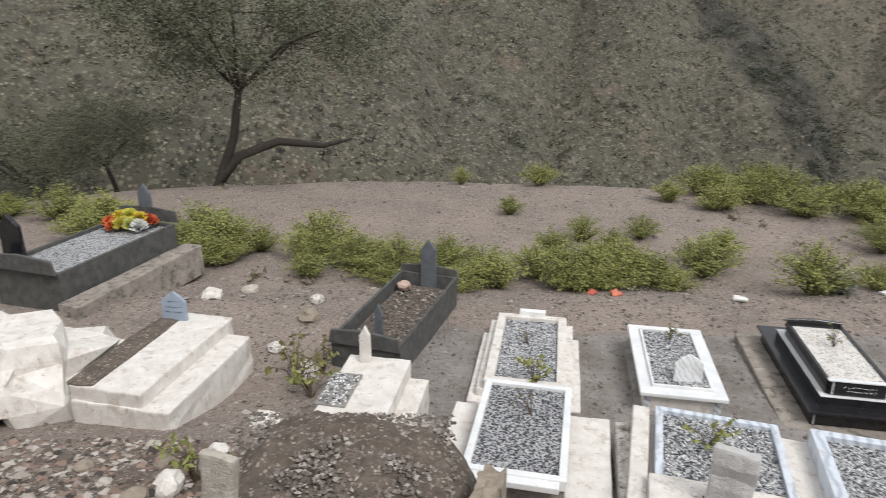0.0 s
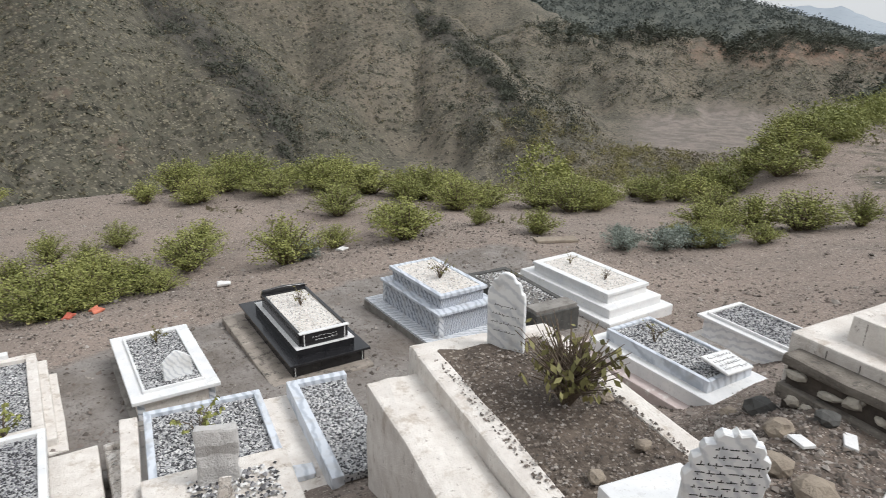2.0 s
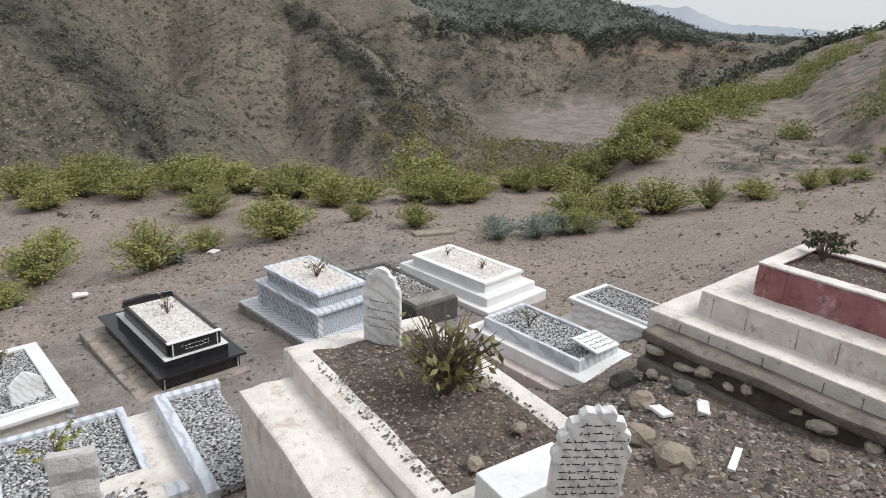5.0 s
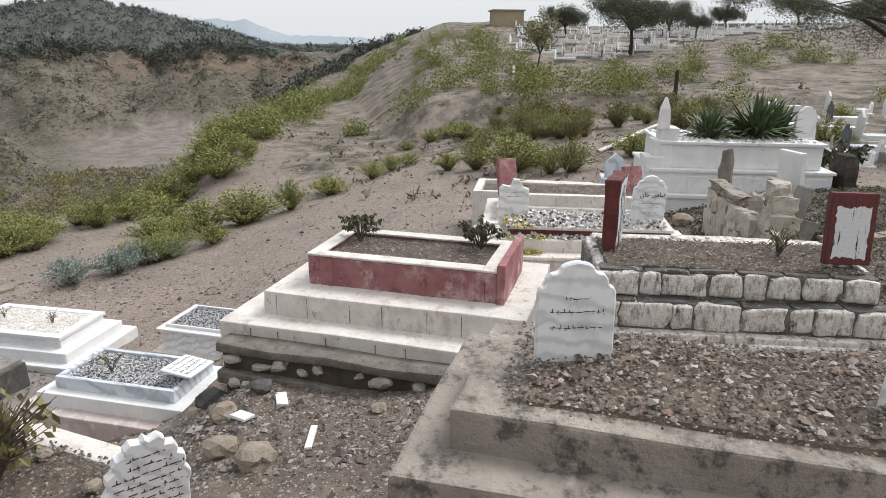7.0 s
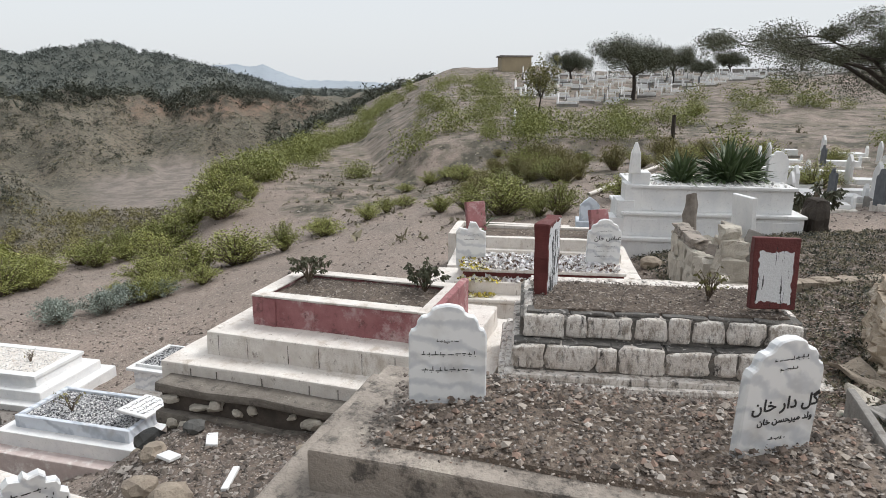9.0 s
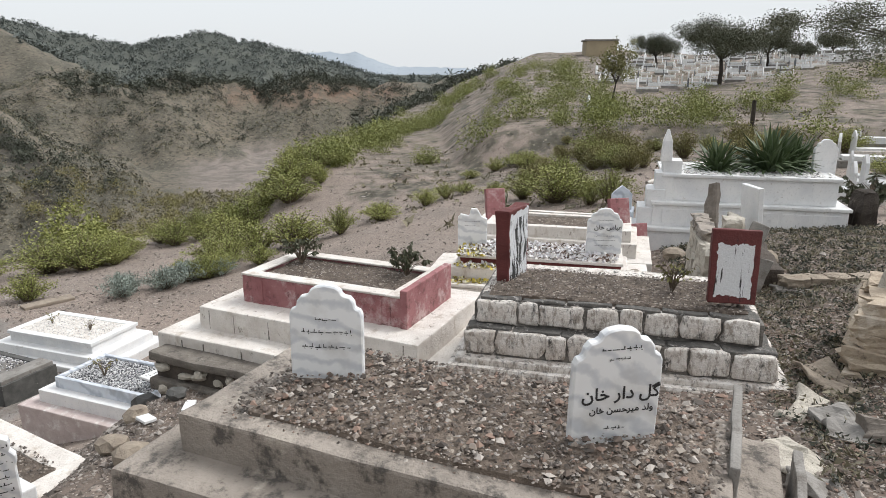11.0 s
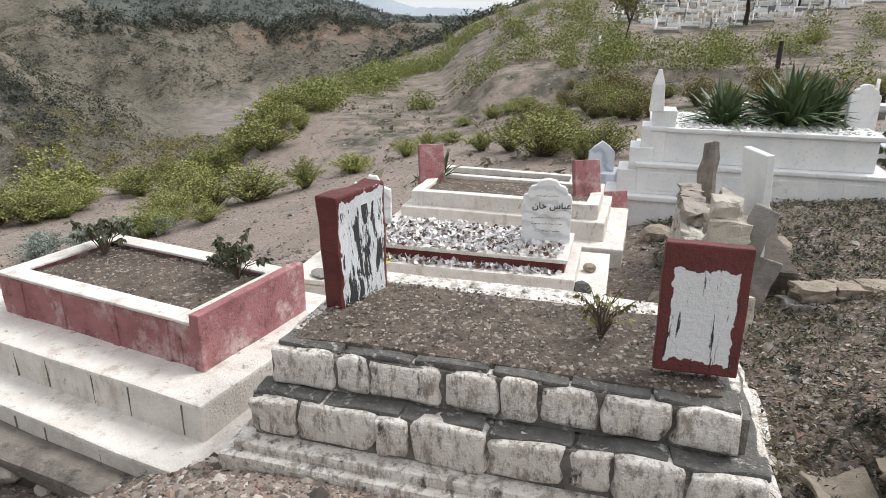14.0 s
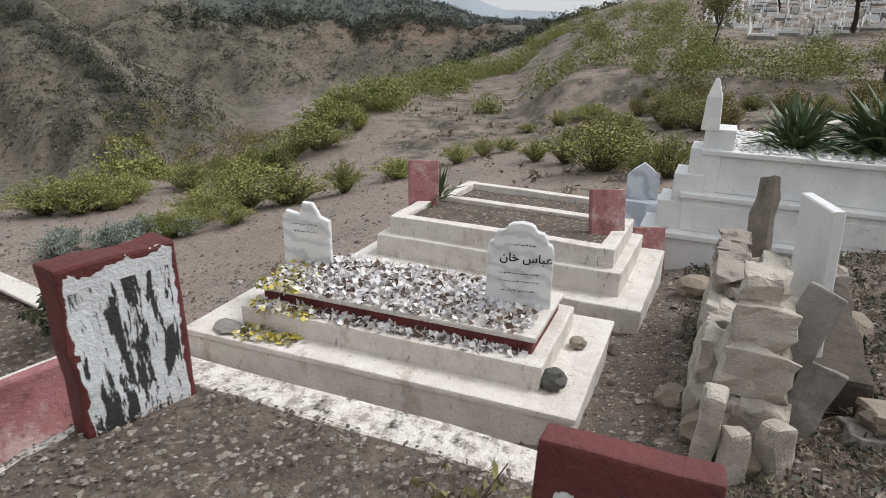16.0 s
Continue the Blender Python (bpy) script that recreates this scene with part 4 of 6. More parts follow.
box_part("name_panel", g, BLACK_STONE, -0.4, 0.4, -1.15, -1.105, -3.55, -3.32, 0.005)
for sx_ in (-0.36, 0.36):
    box_part("side_strip", g, WHITE_INK, sx_ - 0.008, sx_ + 0.008, -1.154, -1.15, -3.55, -3.34, 0)
box_part("top_strip", g, MARBLE, -0.44, 0.44, -1.17, -1.09, -3.325, -3.305, 0.004)
part("inscription", script_bars(script_bars(bmesh.new(), -0.22, 0.22, -3.41, 0.04, -1.152, 3), -0.17, 0.2, -3.47, 0.04, -1.152, 9), WHITE_INK, g, "white lines of script")
for sx_ in (-0.6, 0.6):
    box_part("corner_strip", g, WHITE_INK, sx_ - 0.007, sx_ + 0.007, -1.336, -1.331, -3.95, -3.75, 0)
part("head_gable", plate("post", 0.9, 0.16, 0.06), BLACK_STONE, g).matrix_local = pose(0, 0.83, -3.4)
dry_plant("dry twig plant on the white chips", 6.25, 9.5, -3.36, 0.32, 7, 4, 12)

g = thing("grave", "grey veined marble chest grave with carved panels", "grave", 8.75, 8.6, -8, group="lower terrace graves")
slab_tier("plinth", g, CEMENT, 1.78, 2.7, -4.4, -3.93)
slab_tier("plinth_slab", g, STRIPED, 1.76, 2.68, -3.93, -3.88, bevel=0.01)
slab_tier("body", g, CARVED, 1.2, 2.0, -3.9, -3.44)
for sx_ in (-1, 1):
    for sy_ in (-1, 1):
        box_part("pillar", g, STRIPED, sx_ * 0.57 - 0.055, sx_ * 0.57 + 0.055, sy_ * 0.97 - 0.055, sy_ * 0.97 + 0.055, -3.88, -3.44, 0.012)
slab_tier("cornice", g, BLUE_MARBLE, 1.34, 2.14, -3.44, -3.385)
slab_tier("upper_body", g, CARVED, 0.98, 1.74, -3.385, -3.16)
kerbs(g, BLUE_MARBLE, 1.08, 1.84, -3.17, -3.1, 0.1)
gravel_bed(g, 0.9, 1.66, -3.11, WHITEWASH, WHITE_CHIPS, 700, 0.018, seed=6)
dry_plant("dry bare twig plant on the marble chest grave", 8.7, 8.45, -3.11, 0.42, 8, 3, 18)

g = thing("grave", "low dark concrete grave heaped with white chips", "grave", 10.5, 7.95, -12, group="lower terrace graves")
kerbs(g, DARK_STONE, 1.05, 2.5, -4.3, -3.65, 0.12, wear=0.01)
gravel_bed(g, 0.85, 2.3, -3.68, CEMENT, CHIPS, 700, 0.025, seed=7, mound=0.14)
box_part("foot_slab", g, CEMENT, -0.5, 0.5, -1.2, -0.85, -3.7, -3.58, 0.01)
dry_plant("dry stems among white chips", 10.6, 8.2, -3.6, 0.35, 9, 3, 10)

g = thing("grave", "white plastered three-step grave with white chips", "grave", 12.4, 7.6, -8, group="lower terrace graves")
slab_tier("plinth", g, MARBLE, 1.95, 3.15, -4.5, -4.02, bevel=0.03, wear=0.01)
slab_tier("step", g, MARBLE, 1.6, 2.75, -4.1, -3.83, bevel=0.03)
slab_tier("body", g, MARBLE, 1.2, 2.25, -3.85, -3.67, bevel=0.02)
kerbs(g, MARBLE, 1.28, 2.3, -3.67, -3.6, 0.16)
gravel_bed(g, 0.98, 2.0, -3.61, WHITEWASH, WHITE_CHIPS, 800, 0.018, seed=8)
dry_plant("small dark plant on a white grave", 12.5, 8.2, -3.62, 0.25, 10, 8, 10, "grave_plant")
dry_plant("dry twigs on a white grave", 12.3, 7.1, -3.62, 0.28, 11, 2, 10)

g = thing("grave", "veined white marble box grave with dark chips", "grave", 11.05, 3.3, -12, group="lower terrace graves")
slab_tier("plinth", g, WHITEWASH, 1.25, 1.85, -3.9, -3.32)
slab_tier("body", g, HEAD_MARBLE, 0.95, 1.5, -3.34, -2.98)
kerbs(g, MARBLE, 1.1, 1.68, -2.98, -2.93, 0.12, name="top_slab")
kerbs(g, MARBLE, 0.88, 1.46, -2.95, -2.88, 0.04, name="inner_kerb")
gravel_bed(g, 0.86, 1.42, -2.91, GRAVEL, DARK_CHIPS, 650, 0.02, seed=9)
dry_plant("dry weeds beside a marble box grave", 12.4, 3.9, ground_at(12.4, 3.9), 0.45, 12, 4, 12)

g = thing("grave", "white marble grave with a broken tilted name plate", "grave", 8.8, 3.55, -10, group="lower terrace graves")
slab_tier("plinth", g, mat("pink_limewash", (0.56, 0.48, 0.46), (0.46, 0.38, 0.36), 6, 0.95, 0.5, 40, stain=(0.68, 0.65, 0.62), stain_amount=0.48, stain_scale=5), 1.5, 2.7, -3.7, -3.02, -0.05, 0, 0.02, 0.012)
slab_tier("body", g, MARBLE, 1.22, 2.25, -3.1, -2.83)
kerbs(g, BLUE_MARBLE, 0.92, 1.78, -2.84, -2.66, 0.07, 0, 0.05)
gravel_bed(g, 0.8, 1.66, -2.69, GRAVEL, CHIPS, 800, 0.02, 0, 0.05, 10)
pl_ = part("name_plate", plate("rect", 0.72, 0.42, 0.035), MARBLE, g, "tilted inscribed marble plate")
pl_.matrix_local = pose(0.08, -0.92, -2.62, -78, 10, 8)
b_ = bmesh.new()
for q_ in range(4):
    script_bars(b_, -0.3, 0.3, 0.08 + 0.085 * q_, 0.05, -0.019, 40 + q_)
part("inscription", b_, INK, pl_, "dark lines of script")
dry_plant("dry weed on a chip-filled grave", 8.75, 3.9, -2.69, 0.32, 13, 4, 10)

g = thing("grave", "high whitewashed earth-filled grave with a lower side step", "grave", 5.0, 2.85, -19, group="lower terrace graves")
box_part("side_step", g, WHITEWASH, -1.4, -0.84, -1.55, 1.25, -3.4, -1.87, 0.03, 0.03)
kerbs(g, WHITEWASH, 1.7, 3.0, -3.4, -1.68, 0.26, bevel=0.03, wear=0.02)
box_part("soil", g, DIRT, -0.62, 0.62, -1.26, 1.26, -2.4, -1.68, 0.05, 0.05)
tagged(mesh_part("pebbles", *chip_mesh((-0.72, 0.66, -1.2, 1.1, -1.67), 1800, 0.013, seed=31, mound=0.07), PEBBLES, g), kind="stuff")
for k_, (dx_, dy_) in enumerate([(-0.3, -1.1), (0.3, -0.9), (0.45, -0.2)]):
    rock("", dx_, dy_, 0.07, FIELD_STONE, k_, -1.63, name="loose_stone", parent=g).matrix_local = pose(dx_, dy_, -1.63) @ Matrix.Scale(0.07, 4)
headstone("white marble headstone with a scalloped top and faint script", "scallop", 0.42, 0.88, 0.06, 5.46, 3.85, -1.68, -72, HEAD_MARBLE, 4, [(0.5, 0.12, 0.03), (0.4, 0.15, 0.03), (0.3, 0.16, 0.03), (0.2, 0.13, 0.025)])
dry_plant("half-dead bushy plant with drooping olive leaves on grave soil", 5.02, 2.7, -1.66, 0.72, 14, 2, 130, "grave_shrub")
g = thing("pedestal", "white marble block with faint script at the grave's foot", "block", 4.28, 1.38, -19)
box_part("block", g, MARBLE, -0.36, 0.36, -0.18, 0.18, -1.95, -1.38, 0.015, label="white marble block")
headstone("white headstone with scalloped edge and dense black script", "lobed", 0.44, 0.8, 0.06, 3.92, 0.86, -1.18, -48, HEAD_MARBLE, 8, [(0.1 + 0.058 * i_, 0.18 if i_ < 9 else 0.1, 0.036) for i_ in range(11)])

g = thing("grave", "marble-framed grave of black and white chips with a white foot block", "grave", 3.12, 6.15, -17, group="lower terrace graves")
slab_tier("base", g, WHITEWASH, 1.75, 2.2, -4.0, -3.3, 0, -0.1, 0.03, 0.015)
box_part("left_kerb", g, WHITEWASH, -0.98, -0.78, -1.2, 1.0, -4.0, -3.1, 0.02, 0.012)
kerbs(g, BLUE_MARBLE, 1.42, 1.5, -3.32, -3.08, 0.09, 0, 0.28, name="marble_kerb")
gravel_bed(g, 1.26, 1.34, -3.13, GRAVEL, CHIPS, 1000, 0.022, 0, 0.28, 11)
box_part("foot_block", g, WHITEWASH, -0.78, 0.72, -1.5, -0.49, -4.0, -2.98, 0.03, 0.015)
tagged(mesh_part("chips", *chip_mesh((-0.35, 0.55, -1.35, -0.75, -2.96), 420, 0.022, seed=17, mound=0.05), CHIPS, g), kind="stuff")
bm_ = cut(block(bmesh.new(), -0.21, 0.21, -0.06, 0.06, 0, 0.74, 0.03), 4)
hs_ = part("headstone", rough_up(bm_, 0.035, 6, 4), mat("raw_pale_stone", (0.56, 0.55, 0.54), (0.45, 0.44, 0.43), 5, 0.95, 0.9, 30))
tagged(hs_, "rough unworked grey stone headstone on a white grave", "headstone")
hs_.matrix_world = pose(2.83, 5.36, -3.05, 0, 2, -28)
bm_ = cut(block(bmesh.new(), -0.1, 0.1, -0.05, 0.05, 0, 0.36, 0.02, 0.04), 3)
hs_ = part("foot_marker", rough_up(bm_, 0.03, 6, 9), LIMEWASHED_STONE)
tagged(hs_, "small pointed white marker stone among chips", "marker stone")
hs_.matrix_world = pose(2.75, 5.0, -3.0, 4, 0, -28)
shrub_ = dry_plant("green weed growing through the chips", 3.1, 6.5, -3.1, 0.4, 16, 22, 12, "grave_plant", SHRUB_LEAF)

g = thing("grave", "bluish marble kerbed grave of black and white chips", "grave", 4.35, 5.75, -17, group="lower terrace graves")
slab_tier("base", g, WHITEWASH, 1.2, 2.3, -4.0, -3.3, -0.1, 0, 0.03, 0.02)
box_part("left_kerb", g, BLUE_MARBLE, -0.22, -0.08, -1.1, 1.1, -3.4, -3.08, 0.01)
box_part("head_kerb", g, BLUE_MARBLE, -0.08, 0.6, 0.98, 1.1, -3.4, -3.08, 0.01)
gravel_bed(g, 0.62, 2.0, -3.14, GRAVEL, CHIPS, 600, 0.022, 0.24, -0.02, 12)
box_part("broken_slab", g, BLUE_MARBLE, -0.56, -0.3, -0.75, -0.55, -3.3, -3.22, 0.02, 0.03)

# ---- graves towards the far left of the terrace ----
g = thing("grave", "sunken grave framed by thin dark stone slabs", "grave", -0.75, 11.4, -18)
kerbs(g, DARK_STONE, 1.25, 3.2, -4.3, -3.52, 0.06, bevel=0.006)
box_part("soil", g, DIRT, -0.56, 0.56, -1.52, 1.52, -4.4, -3.78, 0.02, 0.03)
tagged(mesh_part("pebbles", *chip_mesh((-0.5, 0.5, -1.4, 1.4, -3.77), 500, 0.025, seed=18, mound=0.08), PEBBLES, g), kind="stuff")
part("head_gable", plate("post", 1.3, 0.3, 0.06), DARK_STONE, g).matrix_local = pose(0, 1.63, -3.62)
part("foot_gable", plate("post", 1.3, 0.3, 0.06), DARK_STONE, g).matrix_local = pose(0, -1.63, -3.62)
headstone("tall grey slate headstone with a pointed top", "post", 0.34, 0.95, 0.08, -0.25, 12.85, -3.7, -15, SLATE)
headstone("narrow grey slate foot marker in the soil", "post", 0.15, 0.75, 0.07, -1.05, 10.3, -3.78, -15, SLATE, name="foot_marker")
rock("pale pink stone resting on the slab frame", -0.75, 12.6, 0.14, mat("pinkish_stone", (0.5, 0.36, 0.3), (0.42, 0.3, 0.25), 8), 3, -3.66)

g = thing("grave", "small whitewashed stepped grave with a chip bed", "grave", -0.98, 7.75, -10)
slab_tier("step", g, WHITEWASH, 1.25, 1.5, -4.1, -3.28, 0.1, -0.1, 0.02, 0.012)
slab_tier("body", g, WHITEWASH, 0.9, 1.6, -4.0, -3.05, 0.0, -0.05, 0.02, 0.012)
gravel_bed(g, 0.4, 0.8, -3.03, CEMENT, CHIPS, 160, 0.025, -0.3, -0.2, 13)
headstone("white pointed marker post on a small grave", "post", 0.16, 0.55, 0.08, -1.05, 8.35, -3.05, -10, WHITEWASH, name="marker_post")

g = thing("grave", "long black slab chest grave heaped with earth", "grave", -7.8, 14.1, -17)
slab_tier("pad", g, CONCRETE, 0.5, 3.9, -4.6, -3.85, 1.15, 0.0, 0.03, 0.02)
kerbs(g, DARK_STONE, 1.7, 3.5, -4.6, -3.3, 0.08)
box_part("soil", g, GRAVEL, -0.8, 0.8, -1.7, 1.7, -4.2, -3.38, 0.02, 0.03)
part("head_gable", plate("post", 1.75, 0.35, 0.07), DARK_STONE, g).matrix_local = pose(0, 1.84, -3.3)
part("foot_gable", plate("post", 1.75, 0.35, 0.07), DARK_STONE, g).matrix_local = pose(0, -1.84, -3.3)
headstone("tall grey pointed slate headstone behind a flower wreath", "post", 0.36, 1.0, 0.08, -7.3, 15.9, -3.4, -15, SLATE)
headstone("dark slate foot headstone on a chest grave", "post", 0.5, 1.1, 0.1, -8.75, 12.9, -3.4, -10, BLACK_STONE)
w_ = thing("flower_wreath", "wreath of yellow, white and orange flowers on grave earth", "wreath", -7.45, 15.3, 0, -3.25)
for k_, (cx_, cy_, cz_, col_) in enumerate([(-.45, 0, 0, (0.6, 0.12, 0.03)), (-.25, .1, .1, (0.65, 0.5, 0.05)), (0, .05, .16, (0.62, 0.6, 0.1)), (.22, 0, .1, (0.65, 0.5, 0.06)), (.1, -.2, .02, (0.6, 0.62, 0.2)), (-.1, -.2, .04, (0.62, 0.55, 0.1)), (.4, .1, .02, (0.5, 0.1, 0.03)), (.3, -.25, -.02, (0.7, 0.7, 0.66)), (-.3, -.18, -.02, (0.6, 0.14, 0.04))]):
    fm_ = mat("flower", col_, tuple(c * 0.8 for c in col_), 20, 0.7, 0.1)
    rng_ = random.Random(k_)
    fv_, ff_ = [], []
    for _ in range(70):
        d_ = Vector((rng_.gauss(0, 1), rng_.gauss(0, 1), abs(rng_.gauss(0, 1)))).normalized()
        leaf(fv_, ff_, d_ * 0.04, d_, 0.2, rng_, 0.45)
    mesh_part("flower", fv_, ff_, fm_, w_).location = (cx_, cy_, cz_)

g = thing("grave", "long whitewashed grave with a side step and earth bed", "grave", -4.25, 9.0, -12)
slab_tier("step", g, WHITEWASH, 1.5, 2.3, -4.2, -3.42, 0.2, -0.1, 0.03, 0.02)
slab_tier("body", g, WHITEWASH, 1.1, 2.45, -4.1, -3.2, 0.0, 0.0, 0.03, 0.02)
box_part("soil", g, DIRT, -0.6, -0.2, -1.2, 1.0, -3.4, -3.17, 0.03, 0.03)
headstone("small pale blue headstone with lines of script", "point", 0.42, 0.5, 0.06, -4.35, 9.95, -3.2, -8, mat("pale_blue_paint", (0.3, 0.36, 0.43), (0.26, 0.31, 0.38), 8, 0.7), -3, [(0.15, 0.14, 0.035), (0.24, 0.14, 0.035), (0.33, 0.1, 0.03)])
bm_ = rock_bm(3, 3, 0.35, 0.6)
ob_ = part("rubble_heap", bm_, WHITEWASH)
ob_.matrix_world = pose(-6.3, 8.6, -3.5, 0, 0, 30) @ Matrix.Diagonal((1.5, 1.2, 1.3, 1))
tagged(ob_, "whitewashed mound of rubble over a grave", "rubble")

# an earth mound edged with flat stones
bm_ = bmesh.new()
bmesh.ops.create_grid(bm_, x_segments=60, y_segments=60, size=1.0)
for v_ in bm_.verts:
    r_ = (abs(v_.co.x) ** 4 + abs(v_.co.y) ** 4) ** 1.2
    v_.co.z = 1 - min(r_, 1.3) + 0.1 * noise.noise(v_.co * 3) + 0.05 * noise.noise(v_.co * 9) + 0.03 * noise.noise(v_.co * 23)
ob_ = part("earth_mound", bm_, DIRT)
ob_.matrix_world = pose(-0.9, 4.65, -3.05, 0, 0, -12) @ Matrix.Diagonal((1.3, 1.45, 1.05, 1))
tagged(ob_, "heaped brown earth grave mound edged with stones", "mound")
scatter("mound_pebbles", "loose brown slate chips on an earth mound", *chip_mesh((-1.95, 0.15, 3.5, 5.8, -2.22), 3200, 0.022, 0.5, 22, 0.26), PEBBLES, "pebbles")
g = thing("stone_edging", "low edging of stacked flat brown stones", "edging", 0.36, 4.55, -14)
course(g, -0.1, 0.1, -1.0, 0.85, -3.2, -2.75, "y", 0.3, FIELD_STONE, 41, kinds=RAGGED)
course(g, -0.1, 0.1, -0.95, 0.7, -2.75, -2.42, "y", 0.25, FIELD_STONE, 42, kinds=RAGGED)
course(g, -0.08, 0.12, -0.9, 0.3, -2.42, -2.16, "y", 0.2, FIELD_STONE, 43, kinds=RAGGED)
for k_, (x_, y_, s_) in enumerate([(-2.0, 6.6, 0.2), (-1.6, 6.35, 0.17), (-2.35, 6.0, 0.18), (-1.2, 6.5, 0.15), (-2.7, 5.5, 0.2), (-2.5, 5.0, 0.16)]):
    rock("whitewashed edging stone of an earth mound", x_, y_, s_ * 0.75, WHITEWASH, k_, -2.85, (1.2, 0.9, 1.0), None, "edging_stone")
bm_ = cut(block(bmesh.new(), -0.16, 0.16, -0.07, 0.07, 0, 1.3, 0.03, 0.03), 4)
ob_ = part("marker_stone", rough_up(bm_, 0.04, 4, 2), PALE_STONE)
tagged(ob_, "upright rough pale stone marker at an earth mound", "marker stone")
ob_.matrix_world = pose(-1.72, 4.15, -2.75, 0, 5, -20)
for k_, (x_, y_, s_, m_) in enumerate([(-4.9, 13.2, 0.28, WHITEWASH), (-4.3, 13.9, 0.25, PALE_STONE), (-2.6, 12.0, 0.3, FIELD_STONE), (-2.9, 10.6, 0.22, LIMEWASHED_STONE), (-2.2, 9.7, 0.3, LIMEWASHED_STONE), (-2.6, 12.9, 0.2, LIMEWASHED_STONE)]):
    rock("weathered pale stone lying on terrace soil", x_, y_, s_ * 0.75, m_, k_)
for k_, (x_, y_, s_) in enumerate([(-2.7, 6.9, 0.14), (-3.1, 6.3, 0.16), (-3.4, 5.6, 0.12), (-2.9, 5.2, 0.18), (-3.5, 6.9, 0.13), (-3.9, 6.1, 0.15), (-2.4, 4.5, 0.1), (-3.0, 4.6, 0.12)]):
    rock("loose brown stone on the slope", x_, y_, s_ * 0.7, FIELD_STONE if k_ % 2 else PALE_STONE, k_)

# ---- the slab grave with two headstones ----
g = thing("grave", "weathered concrete slab grave strewn with pebbly earth", "grave", 3.83, -2.3, -12.5)
slab_tier("step", g, CONCRETE, 1.62, 3.15, -1.3, -0.25, 0, 0, 0.03, 0.03)
slab_tier("slab", g, CONCRETE, 1.07, 2.68, -0.5, -0.04, 0, 0, 0.02, 0.015)
box_part("soil", g, GRAVE_EARTH, -0.4, 0.48, -1.25, 1.0, -0.3, -0.005, 0.03, 0.02)
box_part("end_kerb", g, CEMENT, 0.0, 0.88, -1.36, -1.315, -0.6, 0.02, 0.012, 0.012, label="thin upright cement end kerb")
box_part("end_kerb", g, CEMENT, 0.1, 0.62, -1.66, -1.615, -0.8, -0.17, 0.012, 0.012, label="thin upright cement end kerb")
tagged(mesh_part("stones", *chip_mesh((-0.42, 0.5, -1.27, 1.02, 0.004), 300, 0.02, seed=77, mound=0.05), MIXED_STONES, g), kind="stuff")
tagged(mesh_part("stones", *chip_mesh((-0.5, 0.52, -1.3, 1.1, -0.005), 1700, 0.008, seed=78, mound=0.05), MIXED_STONES, g), kind="stuff")
tagged(mesh_part("pebbles", *chip_mesh((-0.42, 0.52, -1.3, 1.15, 0.0), 2400, 0.012, seed=23, mound=0.03), PEBBLES, g), kind="stuff")
hs1 = headstone("grey veined marble headstone with three lines of script", "scallop", 0.42, 0.56, 0.055, 4.1, -1.52, -0.02, -84, HEAD_MARBLE, -3, [(0.36, 0.06, 0.022), (0.29, 0.14, 0.026), (0.2, 0.14, 0.026)])
hs2 = headstone("grey veined marble headstone with large painted names", "scallop", 0.43, 0.58, 0.055, 3.73, -3.08, 0.0, -69, HEAD_MARBLE, 3, [(0.48, 0.09, 0.022), (0.43, 0.05, 0.016), (0.07, 0.05, 0.02)])
lettering("\ufee5\ufe8e\ufea7 \ufead\ufe8d\ufea9 \ufede\ufb94", 0.088, INK, hs2, 0.02, 0.345, -0.029)
lettering("\ufee5\ufe8e\ufea7 \ufee6\ufeb4\ufea4\ufeae\ufbff\ufee3 \ufeaa\ufedf\ufeed", 0.046, INK, hs2, 0.03, 0.275, -0.029)

# ---- the pink grave on white steps and its retaining wall ----
g = thing("grave", "earth-filled pink painted box grave on two white steps", "grave", 7.6, -0.35, -13)
slab_tier("lower_step", g, WHITEWASH, 2.3, 3.3, -1.7, -1.06, 0, 0.05, 0.02, 0.014)
slab_tier("upper_step", g, WHITEWASH, 1.72, 2.7, -1.1, -0.81, 0, 0, 0.02, 0.012)
for k_ in range(7):
    box_part("joint", g, WALL_MORTAR, -1.156, -1.14, -1.3 + k_ * 0.44 + 0.07 * (k_ % 3), -1.294 + k_ * 0.44 + 0.07 * (k_ % 3), -1.6, -1.1, 0)
    box_part("joint", g, WALL_MORTAR, -0.866, -0.85, -1.2 + k_ * 0.4 + 0.06 * (k_ % 2), -1.195 + k_ * 0.4 + 0.06 * (k_ % 2), -1.05, -0.84, 0)
kerbs(g, PINK_PAINT, 1.05, 2.0, -0.83, -0.5, 0.12, wear=0.006)
kerbs(g, WHITEWASH, 1.07, 2.02, -0.5, -0.475, 0.16, wear=0.004, name="kerb_cap")
box_part("head_panel", g, PINK_PAINT, -0.545, 0.545, -1.08, -1.0, -0.83, -0.41, 0.012, 0.006)
for px_ in (-0.25, 0.3, 0.75, -0.75):
    box_part("pilaster", g, PINK_PAINT, -0.535, -0.52, px_ - 0.03, px_ + 0.03, -0.82, -0.52, 0.005)
box_part("soil", g, DIRT, -0.42, 0.42, -0.9, 0.9, -0.8, -0.53, 0.03, 0.02)
tagged(mesh_part("pebbles", *chip_mesh((-0.4, 0.4, -0.85, 0.85, -0.52), 900, 0.009, seed=24, mound=0.03), PEBBLES, g), kind="stuff")
dry_plant("leafy dark plant at the pink grave's head", 7.95, 0.3, -0.52, 0.34, 17, 30, 20, "grave_plant", DARK_LEAF)
